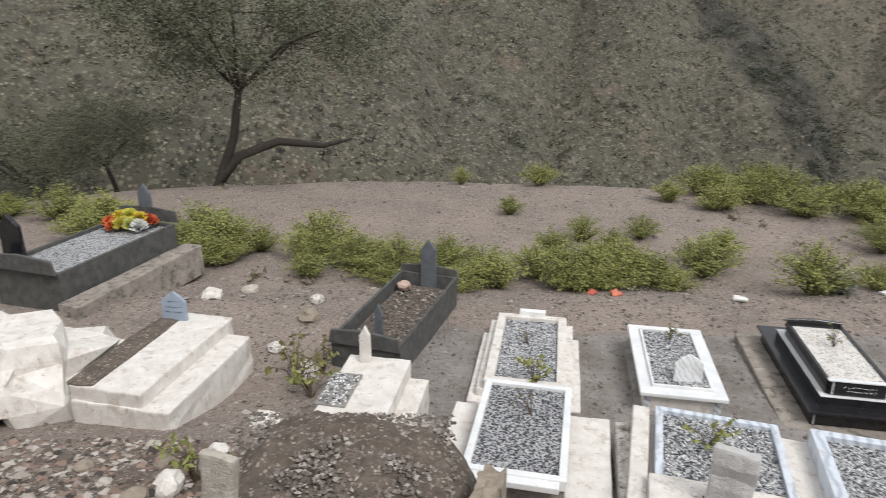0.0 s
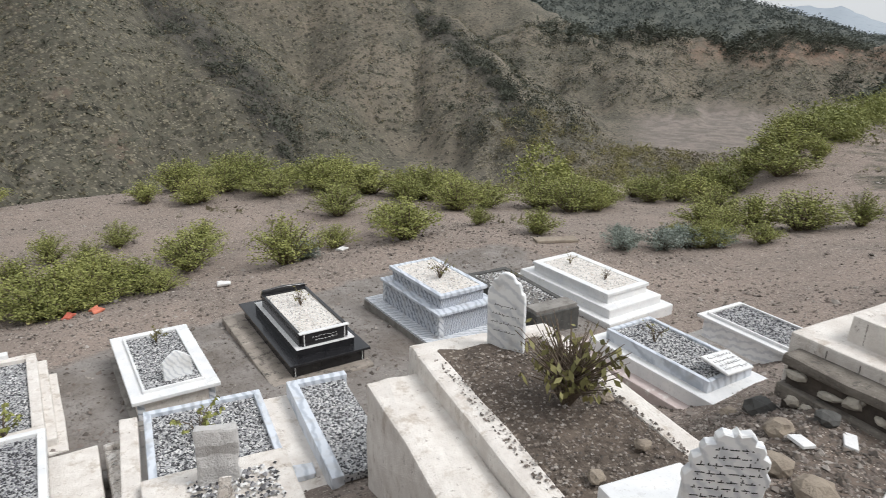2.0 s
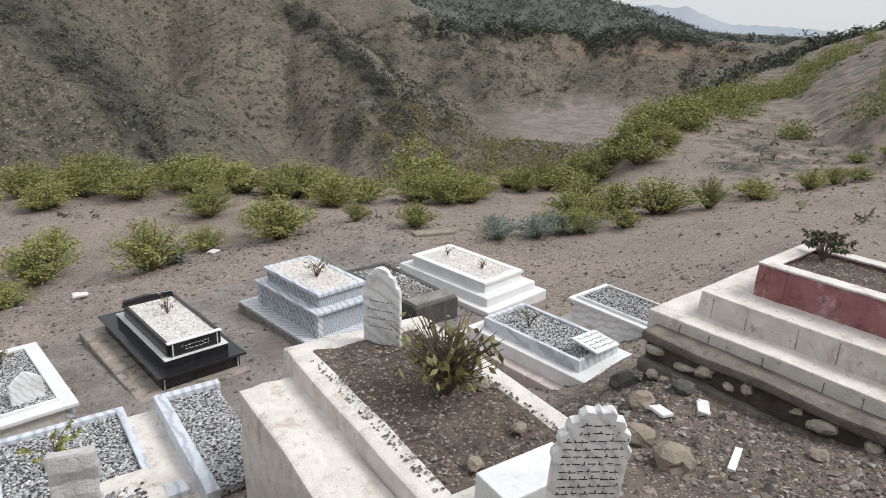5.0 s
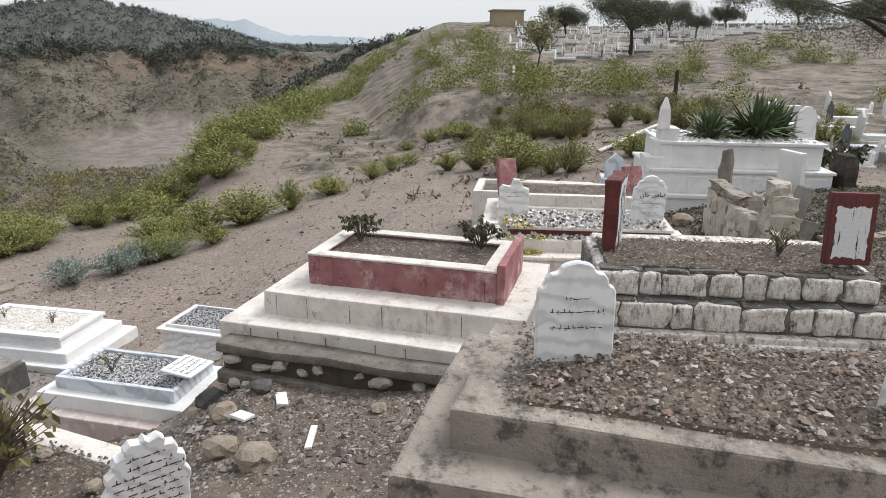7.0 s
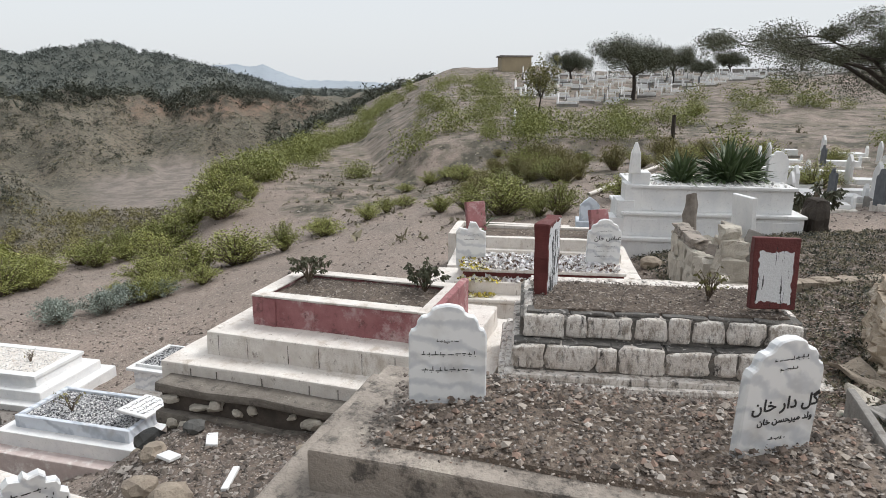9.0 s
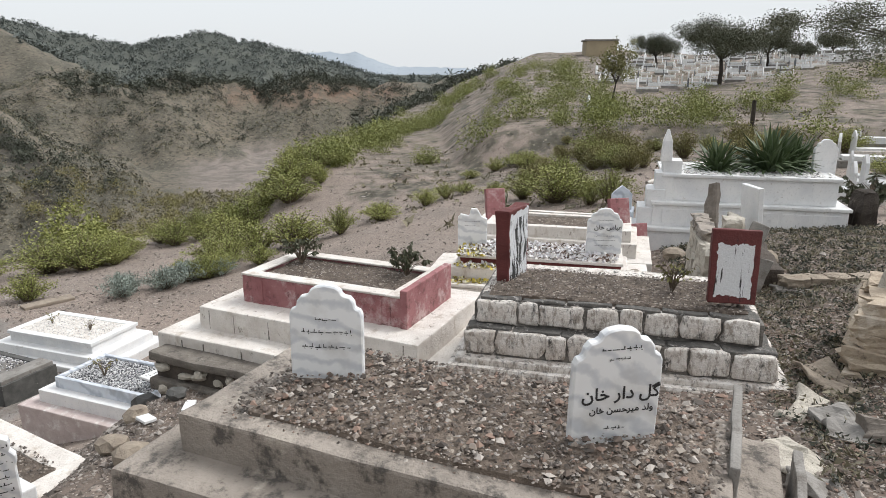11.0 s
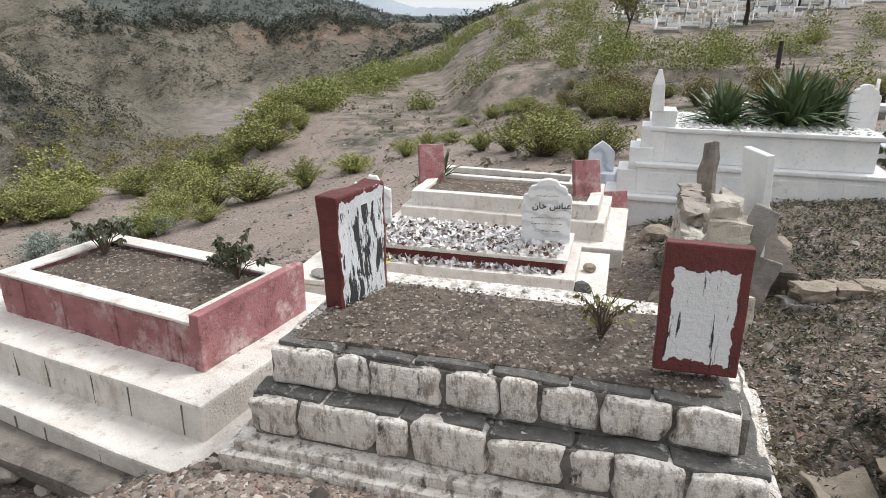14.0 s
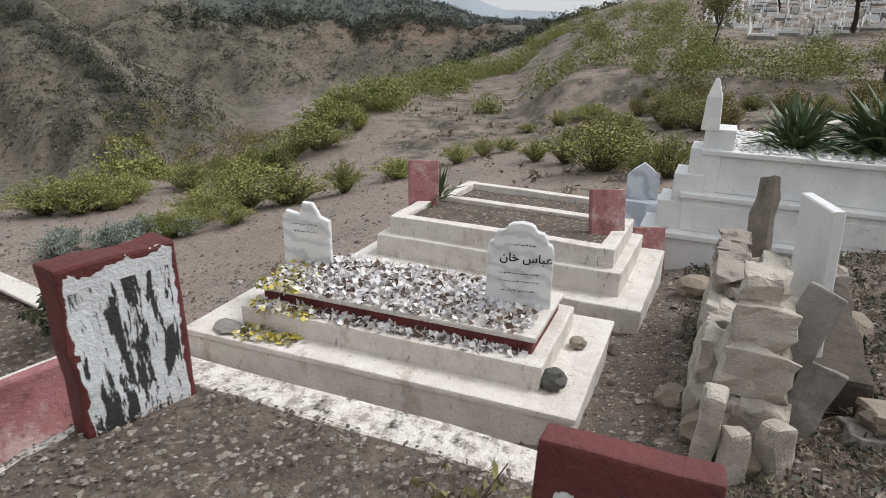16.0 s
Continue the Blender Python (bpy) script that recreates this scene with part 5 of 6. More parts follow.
dry_plant("dark spiky plant at the pink grave's foot", 7.72, -1.05, -0.52, 0.34, 18, 30, 26, "grave_plant", DARK_LEAF)
w_ = thing("retaining_wall", "low rubble retaining wall with a mortar cap", "wall", 7.6, -0.35, -13)
box_part("cap", w_, WALL_MORTAR, -1.39, -1.12, -1.3, 1.6, -1.29, -1.19, 0.03, 0.03)
box_part("backing", w_, DARK_SOIL, -1.33, -1.14, -1.3, 1.56, -2.8, -1.27, 0.02, 0.03)
box_part("lower_ledge", w_, WALL_MORTAR, -1.42, -1.2, -0.2, 1.6, -1.6, -1.475, 0.03, 0.03)
rng_ = random.Random(8)
for row_, (z_, x_, n_, y_) in enumerate(((-1.37, -1.325, 16, -1.2), (-1.6, -1.37, 11, -0.25), (-1.72, -1.37, 9, 0.0))):
    for k_ in range(n_):
        y_ += rng_.uniform(0.1, 0.22)
        if y_ > 1.5 or rng_.random() < 0.16:
            continue
        sy_, sz_ = rng_.uniform(0.055, 0.13), rng_.uniform(0.045, 0.1)
        ob_ = rock("", 0, 0, 0.1, PALE_STONE if rng_.random() < 0.6 else FIELD_STONE, rng_.randrange(6), 0, name="stone", parent=w_)
        ob_.matrix_local = pose(x_ + rng_.uniform(-0.02, 0.03), y_, z_ + rng_.uniform(-0.04, 0.03), rng_.uniform(-35, 35), rng_.uniform(-15, 15), rng_.choice((0, 180)) + rng_.uniform(-15, 15)) @ Matrix.Diagonal((0.07, sy_, sz_, 1))

# ---- the limewashed stone grave with red panels ----
g = thing("grave", "stepped grave of limewashed rough stones filled with earth", "grave", 6.85, -3.25, -3)
box_part("core", g, MORTAR, -0.55, 0.5, -1.2, 1.2, -1.4, -0.3, 0.02)
for x0_, x1_, y0_, y1_, z0_, z1_, seed_, pc_ in ((-0.73, 0.57, -1.3, 1.27, -0.72, -0.5, 5, 0.3), (-0.6, 0.5, -1.16, 1.16, -0.47, -0.26, 9, 0.3)):
    course(g, x0_, x0_ + 0.2, y0_, y1_, z0_, z1_, "y", pc_, LIMEWASHED_STONE, seed_)
    course(g, x0_ + 0.2, x1_, y0_, y0_ + 0.2, z0_, z1_, "x", pc_, LIMEWASHED_STONE, seed_ + 1)
    course(g, x0_ + 0.2, x1_, y1_ - 0.2, y1_, z0_, z1_, "x", pc_, LIMEWASHED_STONE, seed_ + 2)
    course(g, x1_ - 0.2, x1_, y0_ + 0.2, y1_ - 0.2, z0_, z1_, "y", pc_, LIMEWASHED_STONE, seed_ + 3)
    box_part("backing", g, MORTAR, x0_ + 0.03, x1_ - 0.03, y0_ + 0.03, y1_ - 0.03, z0_ - 0.03, z1_ - 0.012, 0.01, 0.008)
    for k_ in range(6):
        e_ = (y1_ - y0_) / 6
        box_part("cap_stone", g, BLACK_CAP, x0_ + 0.035 + 0.012 * (k_ % 2), x0_ + 0.2, y0_ + k_ * e_ + 0.01, y0_ + k_ * e_ + e_ - 0.012 * (k_ % 3), z1_ - 0.02, z1_ + 0.012 + 0.006 * (k_ % 2), 0.012, 0.022)
    for k_ in range(3):
        e_ = (x1_ - x0_ - 0.2) / 3
        box_part("cap_stone", g, BLACK_CAP, x0_ + 0.2 + k_ * e_, x0_ + 0.19 + k_ * e_ + e_, y0_ + 0.03, y0_ + 0.19, z1_ - 0.02, z1_ + 0.012, 0.012, 0.022)
box_part("ledge", g, LIMEWASHED_STONE, -0.8, 0.62, -1.4, 1.33, -0.8, -0.735, 0.02, 0.02)
box_part("footing", g, LIMEWASHED_STONE, -0.86, 0.66, -1.46, 1.38, -1.4, -0.79, 0.03, 0.03)
box_part("rear_cap", g, LIMEWASHED_STONE, 0.32, 0.52, -1.1, 1.1, -0.3, -0.225, 0.02, 0.025)
box_part("soil", g, DIRT, -0.5, 0.34, -1.08, 1.08, -0.5, -0.225, 0.03, 0.02)
tagged(mesh_part("pebbles", *chip_mesh((-0.52, 0.34, -1.08, 1.1, -0.215), 2000, 0.009, seed=25, mound=0.03), PEBBLES, g), kind="stuff")
bm_ = cut(block(bmesh.new(), -0.22, 0.22, -0.065, 0.065, 0, 0.78, 0.014), 4)
ob_ = part("headstone", rough_up(bm_, 0.02, 6, 3), RED_PANEL)
tagged(ob_, "dark red painted slab with flaking white and black face", "headstone")
ob_.matrix_world = pose(7.0, -2.3, -0.33, 0, -2, -20)
bm_ = cut(block(bmesh.new(), -0.19, 0.19, -0.045, 0.045, 0, 0.62, 0.01), 3)
ob_ = part("headstone", rough_up(bm_, 0.006, 5, 6), RED_FRAME)
tagged(ob_, "red bordered white painted slab with black drips", "headstone")
ob_.matrix_world = pose(6.44, -4.18, -0.19, -6, 0, -92)
dry_plant("dry dark weed beside the red bordered slab", 6.75, -3.75, -0.22, 0.3, 19, 6, 18)

# ---- the petal-strewn grave ----
g = thing("grave", "whitewashed two-step grave strewn with paper petals", "grave", 9.42, -2.4, -2)
slab_tier("base", g, WHITEWASH, 1.42, 2.85, -1.9, -0.97, 0, 0, 0.02, 0.02)
slab_tier("base_top", g, WHITEWASH, 1.46, 2.9, -0.97, -0.92, 0, 0, 0.015, 0.008)
slab_tier("step", g, WHITEWASH, 1.02, 2.25, -0.95, -0.76, 0, -0.05, 0.02, 0.01)
slab_tier("red_band", g, RED_PAINT, 0.76, 2.05, -0.78, -0.67, 0.02, -0.05, 0.01)
slab_tier("top", g, WHITEWASH, 0.8, 2.1, -0.67, -0.63, 0.02, -0.05, 0.012)


def petal_mesh(areas, seed):
    rng = random.Random(seed)
    v, f = [], []
    for x0, x1, y0, y1, z, n in areas:
        for _ in range(n):
            p = Vector((rng.uniform(x0, x1), rng.uniform(y0, y1), z + rng.uniform(0.003, 0.022)))
            d = Vector((rng.uniform(-1, 1), rng.uniform(-1, 1), rng.uniform(-0.25, 0.45))).normalized()
            leaf(v, f, p, d, rng.uniform(0.03, 0.07), rng, 0.4)
    return v, f


scatter("petals", "scattered white paper petals on a whitewashed grave", *petal_mesh([(9.04, 9.84, -3.4, -1.4, -0.63, 2800), (8.95, 9.08, -3.4, -1.45, -0.76, 700), (8.75, 8.95, -1.9, -1.35, -0.92, 30)], 3), PETALS, "petals")
scatter("yellow_flowers", "scattered yellow petals at the grave's foot", *petal_mesh([(9.0, 9.7, -1.75, -1.36, -0.63, 200), (8.92, 9.06, -1.9, -1.36, -0.76, 130), (8.76, 8.93, -1.8, -1.35, -0.92, 120)], 5), YELLOW_PETALS, "petals")
headstone("chipped white marble headstone with broken top", "broken", 0.4, 0.52, 0.05, 9.6, -1.5, -0.63, -84, HEAD_MARBLE, 2, [(0.34, 0.1, 0.02), (0.28, 0.1, 0.018)])
hk_ = headstone("white marble headstone with a name painted in black", "scallop", 0.45, 0.62, 0.05, 9.47, -3.25, -0.63, -82, HEAD_MARBLE, 3, [(0.46, 0.1, 0.018), (0.25, 0.14, 0.018), (0.19, 0.14, 0.018), (0.12, 0.12, 0.018)])
lettering("\ufee5\ufe8e\ufea7 \ufeb1\ufe8e\ufe92\ufecb", 0.085, INK, hk_, 0.04, 0.46, -0.027)
rock("dark round stone on the grave's base", 8.95, -3.62, 0.09, DARK_STONE, 2, -0.86)
rock("small brown stone on the grave's base", 9.55, -3.68, 0.06, FIELD_STONE, 4, -0.88)
rock("flat grey stone on the grave's base", 8.85, -1.25, 0.09, CEMENT, 1, -0.9, (1.3, 1, 0.5))

# ---- the cracked grave with red end slabs ----
g = thing("grave", "cracked whitewashed stepped grave with red end slabs", "grave", 11.75, -2.62, -4)
slab_tier("base", g, WHITEWASH, 1.75, 2.95, -2.1, -1.1, 0, 0, 0.02, 0.02)
slab_tier("step", g, WHITEWASH, 1.3, 2.5, -1.15, -0.88, 0, 0, 0.02, 0.012)
kerbs(g, WHITEWASH, 1.08, 2.3, -0.9, -0.7, 0.14, wear=0.01)
box_part("soil", g, DIRT, -0.42, 0.42, -1.05, 1.05, -0.9, -0.74, 0.02, 0.02)
b_ = bmesh.new()
for k_ in range(10):
    block(b_, -0.885, -0.87, 0.02 + 0.02 * math.sin(k_ * 1.9) - 0.006, 0.02 + 0.02 * math.sin(k_ * 1.9) + 0.008, -1.7 + k_ * 0.06, -1.64 + k_ * 0.06)
part("crack", b_, INK, g, "dark crack in the plaster")
for k_, (x_, y_, h_) in enumerate([(11.95, -1.55, 0.5), (11.7, -3.6, 0.45), (12.6, -4.0, 0.4)]):
    headstone("small dark red painted end slab", "rect", 0.34, h_, 0.1, x_, y_, -0.75 if k_ < 2 else -1.3, -65, PINK_PAINT, -14, name="end_slab", group="red end slabs")
headstone("small white pointed marker post behind the cracked grave", "post", 0.16, 0.5, 0.1, 13.4, -2.35, ground_at(13.4, -2.35), -80, WHITEWASH, name="marker_post")
agave("dark spiky plant behind the cracked grave", 12.2, -1.6, -0.74, 0.42, 5, 30, "spiky_plant")
g = thing("grave", "low white kerbed grave with an earth bed", "grave", 14.3, -2.2, -6)
kerbs(g, WHITEWASH, 1.3, 2.4, -2.0, -1.2, 0.15, wear=0.012)
box_part("soil", g, DIRT, -0.5, 0.5, -1.05, 1.05, -1.8, -1.28, 0.02, 0.02)
g = thing("grave", "small pale blue tiled grave with a broken headstone", "grave", 14.2, -3.75, -6)
slab_tier("base", g, BLUE_MARBLE, 1.0, 0.9, -2.0, -1.3)
slab_tier("top", g, BLUE_MARBLE, 0.6, 0.5, -1.3, -0.95)
headstone("small pale blue marble headstone with pointed top", "point", 0.4, 0.5, 0.06, 14.1, -3.75, -0.97, -80, BLUE_MARBLE)
for k_ in range(14):
    rng_ = random.Random(k_ + 50)
    rock("broken white marble lump in a heap", 13.2 + rng_.uniform(-0.5, 0.7), -3.35 + rng_.uniform(-0.45, 0.45), rng_.uniform(0.1, 0.2), MARBLE, k_, None, (1.3, 1, 0.6), None, "marble_fragment")

# ---- the big white tomb ----
g = thing("grave", "large white marble stepped tomb with agaves on top", "tomb", 14.1, -5.9, -3)
slab_tier("base", g, MARBLE, 2.2, 3.5, -2.4, -1.12)
slab_tier("base_cornice", g, MARBLE, 2.28, 3.58, -1.12, -1.05)
slab_tier("middle", g, MARBLE, 1.95, 3.2, -1.05, -0.66)
slab_tier("middle_cornice", g, MARBLE, 2.02, 3.28, -0.66, -0.6)
slab_tier("upper", g, MARBLE, 1.65, 2.85, -0.6, -0.17)
slab_tier("upper_cornice", g, MARBLE, 1.74, 2.95, -0.17, -0.11)
for k_ in range(6):
    box_part("panel", g, MARBLE, -0.985, -0.965, -1.5 + k_ * 0.5, -1.06 + k_ * 0.5, -0.99, -0.73, 0.006)
for k_, (o_, z1_) in enumerate([(0.45, -1.35), (0.28, -1.05), (0.12, -0.72), (-0.02, -0.4), (-0.16, -0.1), (-0.28, 0.12)]):
    box_part("end_step", g, MARBLE, -1.05 + 0.05 * k_, -0.35, 1.42 - 0.0 + o_, 1.75 + o_, -2.4, z1_, 0.012)
ob_ = part("finial", block(bmesh.new(), -0.1, 0.1, -0.1, 0.1, 0, 0.38, 0.012, 0.02), MARBLE, g)
ob_.matrix_local = pose(-0.72, 1.42, 0.1)
ob_ = part("finial_tip", block(bmesh.new(), -0.08, 0.08, -0.08, 0.08, 0, 0.2, 0.01, 0.06), MARBLE, g)
ob_.matrix_local = pose(-0.72, 1.42, 0.47)
tagged(mesh_part("chips", *chip_mesh((-0.8, 0.8, -1.4, 1.4, -0.1), 600, 0.03, seed=26), WHITE_CHIPS, g), kind="stuff")
agave("large dark green agave on the white tomb", 14.0, -6.35, -0.13, 0.95, 1, 150)
agave("low dark agave on the white tomb", 13.85, -5.4, -0.13, 0.72, 2, 120)
agave("dark green agave clump on the white tomb", 14.35, -6.85, -0.13, 0.8, 3, 110)
headstone("white marble headstone with scalloped shoulders on the tomb", "scallop", 0.42, 0.62, 0.08, 14.0, -7.25, -0.13, -80, MARBLE)

# ---- broken slabs, post and wall on the right ----
g = thing("rubble_grave", "collapsed grave of broken pale stone slabs", "rubble", 9.0, -4.56, -4)
course(g, 0.0, 2.2, -0.06, 0.16, -1.3, -0.82, "x", 0.42, PALE_STONE, 12, kinds=RAGGED)
course(g, 0.1, 2.15, -0.08, 0.12, -0.8, -0.5, "x", 0.34, PALE_STONE, 13, kinds=RAGGED)
course(g, 0.9, 2.1, -0.1, 0.12, -0.5, -0.36, "x", 0.4, CONCRETE, 15, kinds=RAGGED)
course(g, 2.0, 2.2, -0.85, -0.1, -1.3, -0.62, "y", 0.4, PALE_STONE, 16, kinds=RAGGED)
box_part("soil", g, DARK_SOIL, 0.3, 2.0, -0.85, -0.06, -1.3, -0.66, 0.04, 0.05)
rng_ = random.Random(77)
for k_, (z0_, z1_, x0_, y0_) in enumerate([(-1.25, -0.92, -0.32, -0.4), (-0.93, -0.66, -0.28, -0.38), (-0.67, -0.36, -0.2, -0.36), (-0.37, -0.14, -0.14, -0.33), (-0.16, 0.0, -0.06, -0.28)]):
    course(g, x0_, x0_ + 0.28, y0_, 0.04 - 0.02 * k_, z0_, z1_, "y", 0.24, PALE_STONE, 60 + k_, kinds=RAGGED)
    course(g, x0_ + 0.27, x0_ + 0.5, y0_ + 0.05, 0.0 - 0.03 * k_, z0_, z1_, "y", 0.3, PALE_STONE, 70 + k_, kinds=RAGGED)
    box_part("mortar", g, WALL_MORTAR, x0_ + 0.05, x0_ + 0.46, y0_ + 0.05, 0.0 - 0.03 * k_, z0_, z1_ - 0.02, 0.02, 0.02)
for k_, (x_, y_, z_, h_) in enumerate([(-0.42, 0.02, -0.78, 0.5), (-0.5, -0.12, -0.86, 0.36), (-0.4, -0.32, -0.84, 0.4)]):
    bm_ = cut(block(bmesh.new(), -0.07, 0.07, -0.06, 0.06, -h_ / 2, h_ / 2, 0.025), 3)
    part("slab", rough_up(bm_, 0.04, 5, k_), PALE_STONE, g).matrix_local = pose(x_, y_, z_, rng_.uniform(-8, 8), rng_.uniform(-8, 8), 20 * k_)
for k_, (x_, y_, z_, h_) in enumerate([(0.02, -0.4, -0.26, 0.42), (-0.08, -0.46, -0.64, 0.4)]):
    bm_ = cut(block(bmesh.new(), -0.1, 0.1, -0.03, 0.03, -h_ / 2, h_ / 2, 0.012), 3)
    part("plaster_slab", rough_up(bm_, 0.02, 6, k_), CEMENT, g, "smooth grey cement slab").matrix_local = pose(x_, y_, z_, 14, -14, 74)
bm_ = bmesh.new()
bmesh.ops.create_cone(bm_, cap_ends=True, segments=10, radius1=0.12, radius2=0.075, depth=0.85)
cut(bm_, 4)
ob_ = part("wooden_post", rough_up(rough_up(bm_, 0.06, 3.5, 8), 0.02, 14, 3), WOOD)
tagged(ob_, "gnarled grey weathered wooden post by broken slabs", "post")
ob_.matrix_world = pose(11.39, -4.92, -0.40, 3, 6, 0)
headstone("plain white marble slab standing behind broken stones", "rect", 0.42, 0.75, 0.07, 9.42, -5.02, -0.42, -165, MARBLE, 3)
for k_, (x_, y_, s_) in enumerate([(8.9, -4.55, 0.16), (10.6, -5.5, 0.2), (9.4, -4.35, 0.12), (11.9, -4.5, 0.18), (8.6, -4.75, 0.1)]):
    rock("brown fieldstone beside a broken grave", x_, y_, s_, FIELD_STONE, k_)
g = thing("stone_stack", "stacked rough pale stones of a wall end", "wall", 6.45, -5.7, -22)
TAN_STONE = mat("tan_sandstone", (0.5, 0.42, 0.32), (0.36, 0.29, 0.22), 5, 0.95, 1.0, 24, stain=(0.58, 0.52, 0.44), stain_amount=0.46, stain_scale=4, grime=(0.16, 0.13, 0.1), grime_amount=0.42, grime_scale=12)
z_ = -0.95
for k_, (h_, in_) in enumerate(((0.2, -0.04), (0.13, 0.0), (0.2, 0.02), (0.12, 0.05), (0.17, 0.03), (0.1, 0.1))):
    course(g, -0.5 + in_, -0.18, -0.75, 0.55 - in_, z_, z_ + h_, "y", 0.5, TAN_STONE, 14 + k_, kinds=RAGGED)
    course(g, -0.18, 0.6, 0.25, 0.55 - in_, z_, z_ + h_, "x", 0.45, TAN_STONE, 34 + k_, kinds=RAGGED)
    z_ += h_ - 0.006
box_part("core", g, TAN_STONE, -0.4, 0.55, -0.72, 0.42, -1.0, -0.1, 0.04, 0.05)
bm_ = cut(block(bmesh.new(), -0.19, 0.19, -0.1, 0.1, -0.1, 0.56, 0.05, 0.03), 4)
ob_ = part("standing_stone", rough_up(rough_up(bm_, 0.1, 2.2, 5), 0.03, 8, 2), PALE_STONE)
tagged(ob_, "rough grey upright stone set on a stone stack", "stone")
ob_.matrix_world = pose(6.75, -5.6, -0.03, 0, 8, -60)
bm_ = cut(block(bmesh.new(), -0.28, 0.28, -0.16, 0.16, -0.2, 0.62, 0.06, 0.06), 3)
ob_ = part("dark_stone", rough_up(rough_up(bm_, 0.12, 2.0, 9), 0.03, 9, 4), BARK)
tagged(ob_, "dark charred stump standing on bare soil", "stump")
ob_.matrix_world = pose(13.3, -7.75, ground_at(13.3, -7.75), 0, 0, 12)
g = thing("terrace_wall", "low grey rubble terrace step", "wall", 9.2, -6.3, 14)
course(g, -0.1, 0.14, -1.6, 1.1, -1.1, -0.8, "y", 0.5, CEMENT, 20, "stone", kinds=RAGGED)
course(g, -0.06, 0.16, -1.6, 1.0, -0.8, -0.68, "y", 0.42, FIELD_STONE, 21, "stone", kinds=RAGGED)
for k_, (x_, y_, rz_, w_, l_, m_) in enumerate([(6.15, -4.92, 12, 0.6, 0.3, FIELD_STONE), (5.62, -4.55, -38, 0.46, 0.16, PALE_STONE), (5.28, -4.74, 10, 0.5, 0.24, CEMENT), (4.95, -5.15, 62, 0.85, 0.17, WOOD), (4.78, -4.25, 40, 0.36, 0.3, PALE_STONE), (4.45, -4.3, 80, 0.3, 0.24, CEMENT)]):
    ob_ = part("board" if m_ is WOOD else "flat_stone", rough_up(cut(block(bmesh.new(), -w_ / 2, w_ / 2, -l_ / 2, l_ / 2, 0, 0.055, 0.012), 3), 0.09, 6, k_), m_)
    ob_.matrix_world = pose(x_, y_, ground_at(x_, y_) - 0.01, 0, 0, rz_)
    tagged(ob_, "grey weathered board lying on soil" if m_ is WOOD else "flat broken stone lying on soil", "board" if m_ is WOOD else "stone")
dry_plant("dark dry bush on soil beside the white tomb", 14.6, -8.3, ground_at(14.6, -8.3), 0.8, 20, 20, 40, "dead_shrub", DARK_LEAF)
tv_, tf_ = [], []
rng_ = random.Random(5)
for _ in range(900):
    x_, y_ = rng_.uniform(4.4, 10.5), rng_.uniform(-8.0, -4.5)
    a_ = rng_.uniform(0, 3.14)
    p_ = Vector((x_, y_, ground_at(x_, y_) + 0.012))
    d_ = Vector((math.cos(a_), math.sin(a_), 0)) * rng_.uniform(0.06, 0.3)
    tube(tv_, tf_, [p_, p_ + d_ * 0.5 + Vector((0, 0, rng_.uniform(0, 0.03))), p_ + d_], [0.004, 0.003, 0.002], 3)
scatter("twigs", "dry brown twigs and grass strewn on soil", tv_, tf_, TWIG, "twigs")
for k_, (x_, y_, s_) in enumerate([(-2.3, 9.4, 0.8), (-2.0, 9.0, 0.6), (-1.7, 6.7, 0.4), (-2.6, 5.9, 0.6), (-1.95, 9.9, 0.5), (-1.3, 8.3, 0.3)]):
    dry_plant("straggly dry weed on the terrace soil", x_, y_, ground_at(x_, y_), s_, 60 + k_, 12, 12, "weed", SHRUB_LEAF if k_ % 2 else DRY_LEAF)
for k_, (x_, y_, w_, l_, rz_) in enumerate([(6.05, 0.72, 0.24, 0.1, 20), (5.75, 0.98, 0.18, 0.12, 60), (5.4, 0.3, 0.35, 0.05, 5)]):
    ob_ = part("marble_scrap", rough_up(block(bmesh.new(), -w_ / 2, w_ / 2, -l_ / 2, l_ / 2, 0, 0.03, 0.006), 0.015, 6, k_), MARBLE)
    ob_.matrix_world = pose(x_, y_, ground_at(x_, y_), 4, 3, rz_)
    tagged(ob_, "white marble scrap lying on brown soil", "marble scrap")
for k_, (x_, y_, s_) in enumerate([(6.6, 1.6, 0.16), (6.9, 1.75, 0.13), (5.9, 1.2, 0.12), (6.2, 0.95, 0.1), (5.1, 0.65, 0.15), (5.3, 1.0, 0.13), (6.5, 0.4, 0.08), (5.8, -0.2, 0.07), (7.2, 2.1, 0.1)]):
    rock("loose brown stone on bare soil", x_, y_, s_, FIELD_STONE if k_ % 3 else DARK_STONE, k_)
ob_ = part("flat_slab", rough_up(cut(block(bmesh.new(), -0.6, 0.6, -0.2, 0.2, 0, 0.08, 0.02), 2), 0.03, 3, 2), FIELD_STONE)
ob_.matrix_world = pose(14.8, 10.4, ground_at(14.8, 10.4), 0, 0, -30)
tagged(ob_, "flat brown stone slab lying at the terrace edge", "stone")
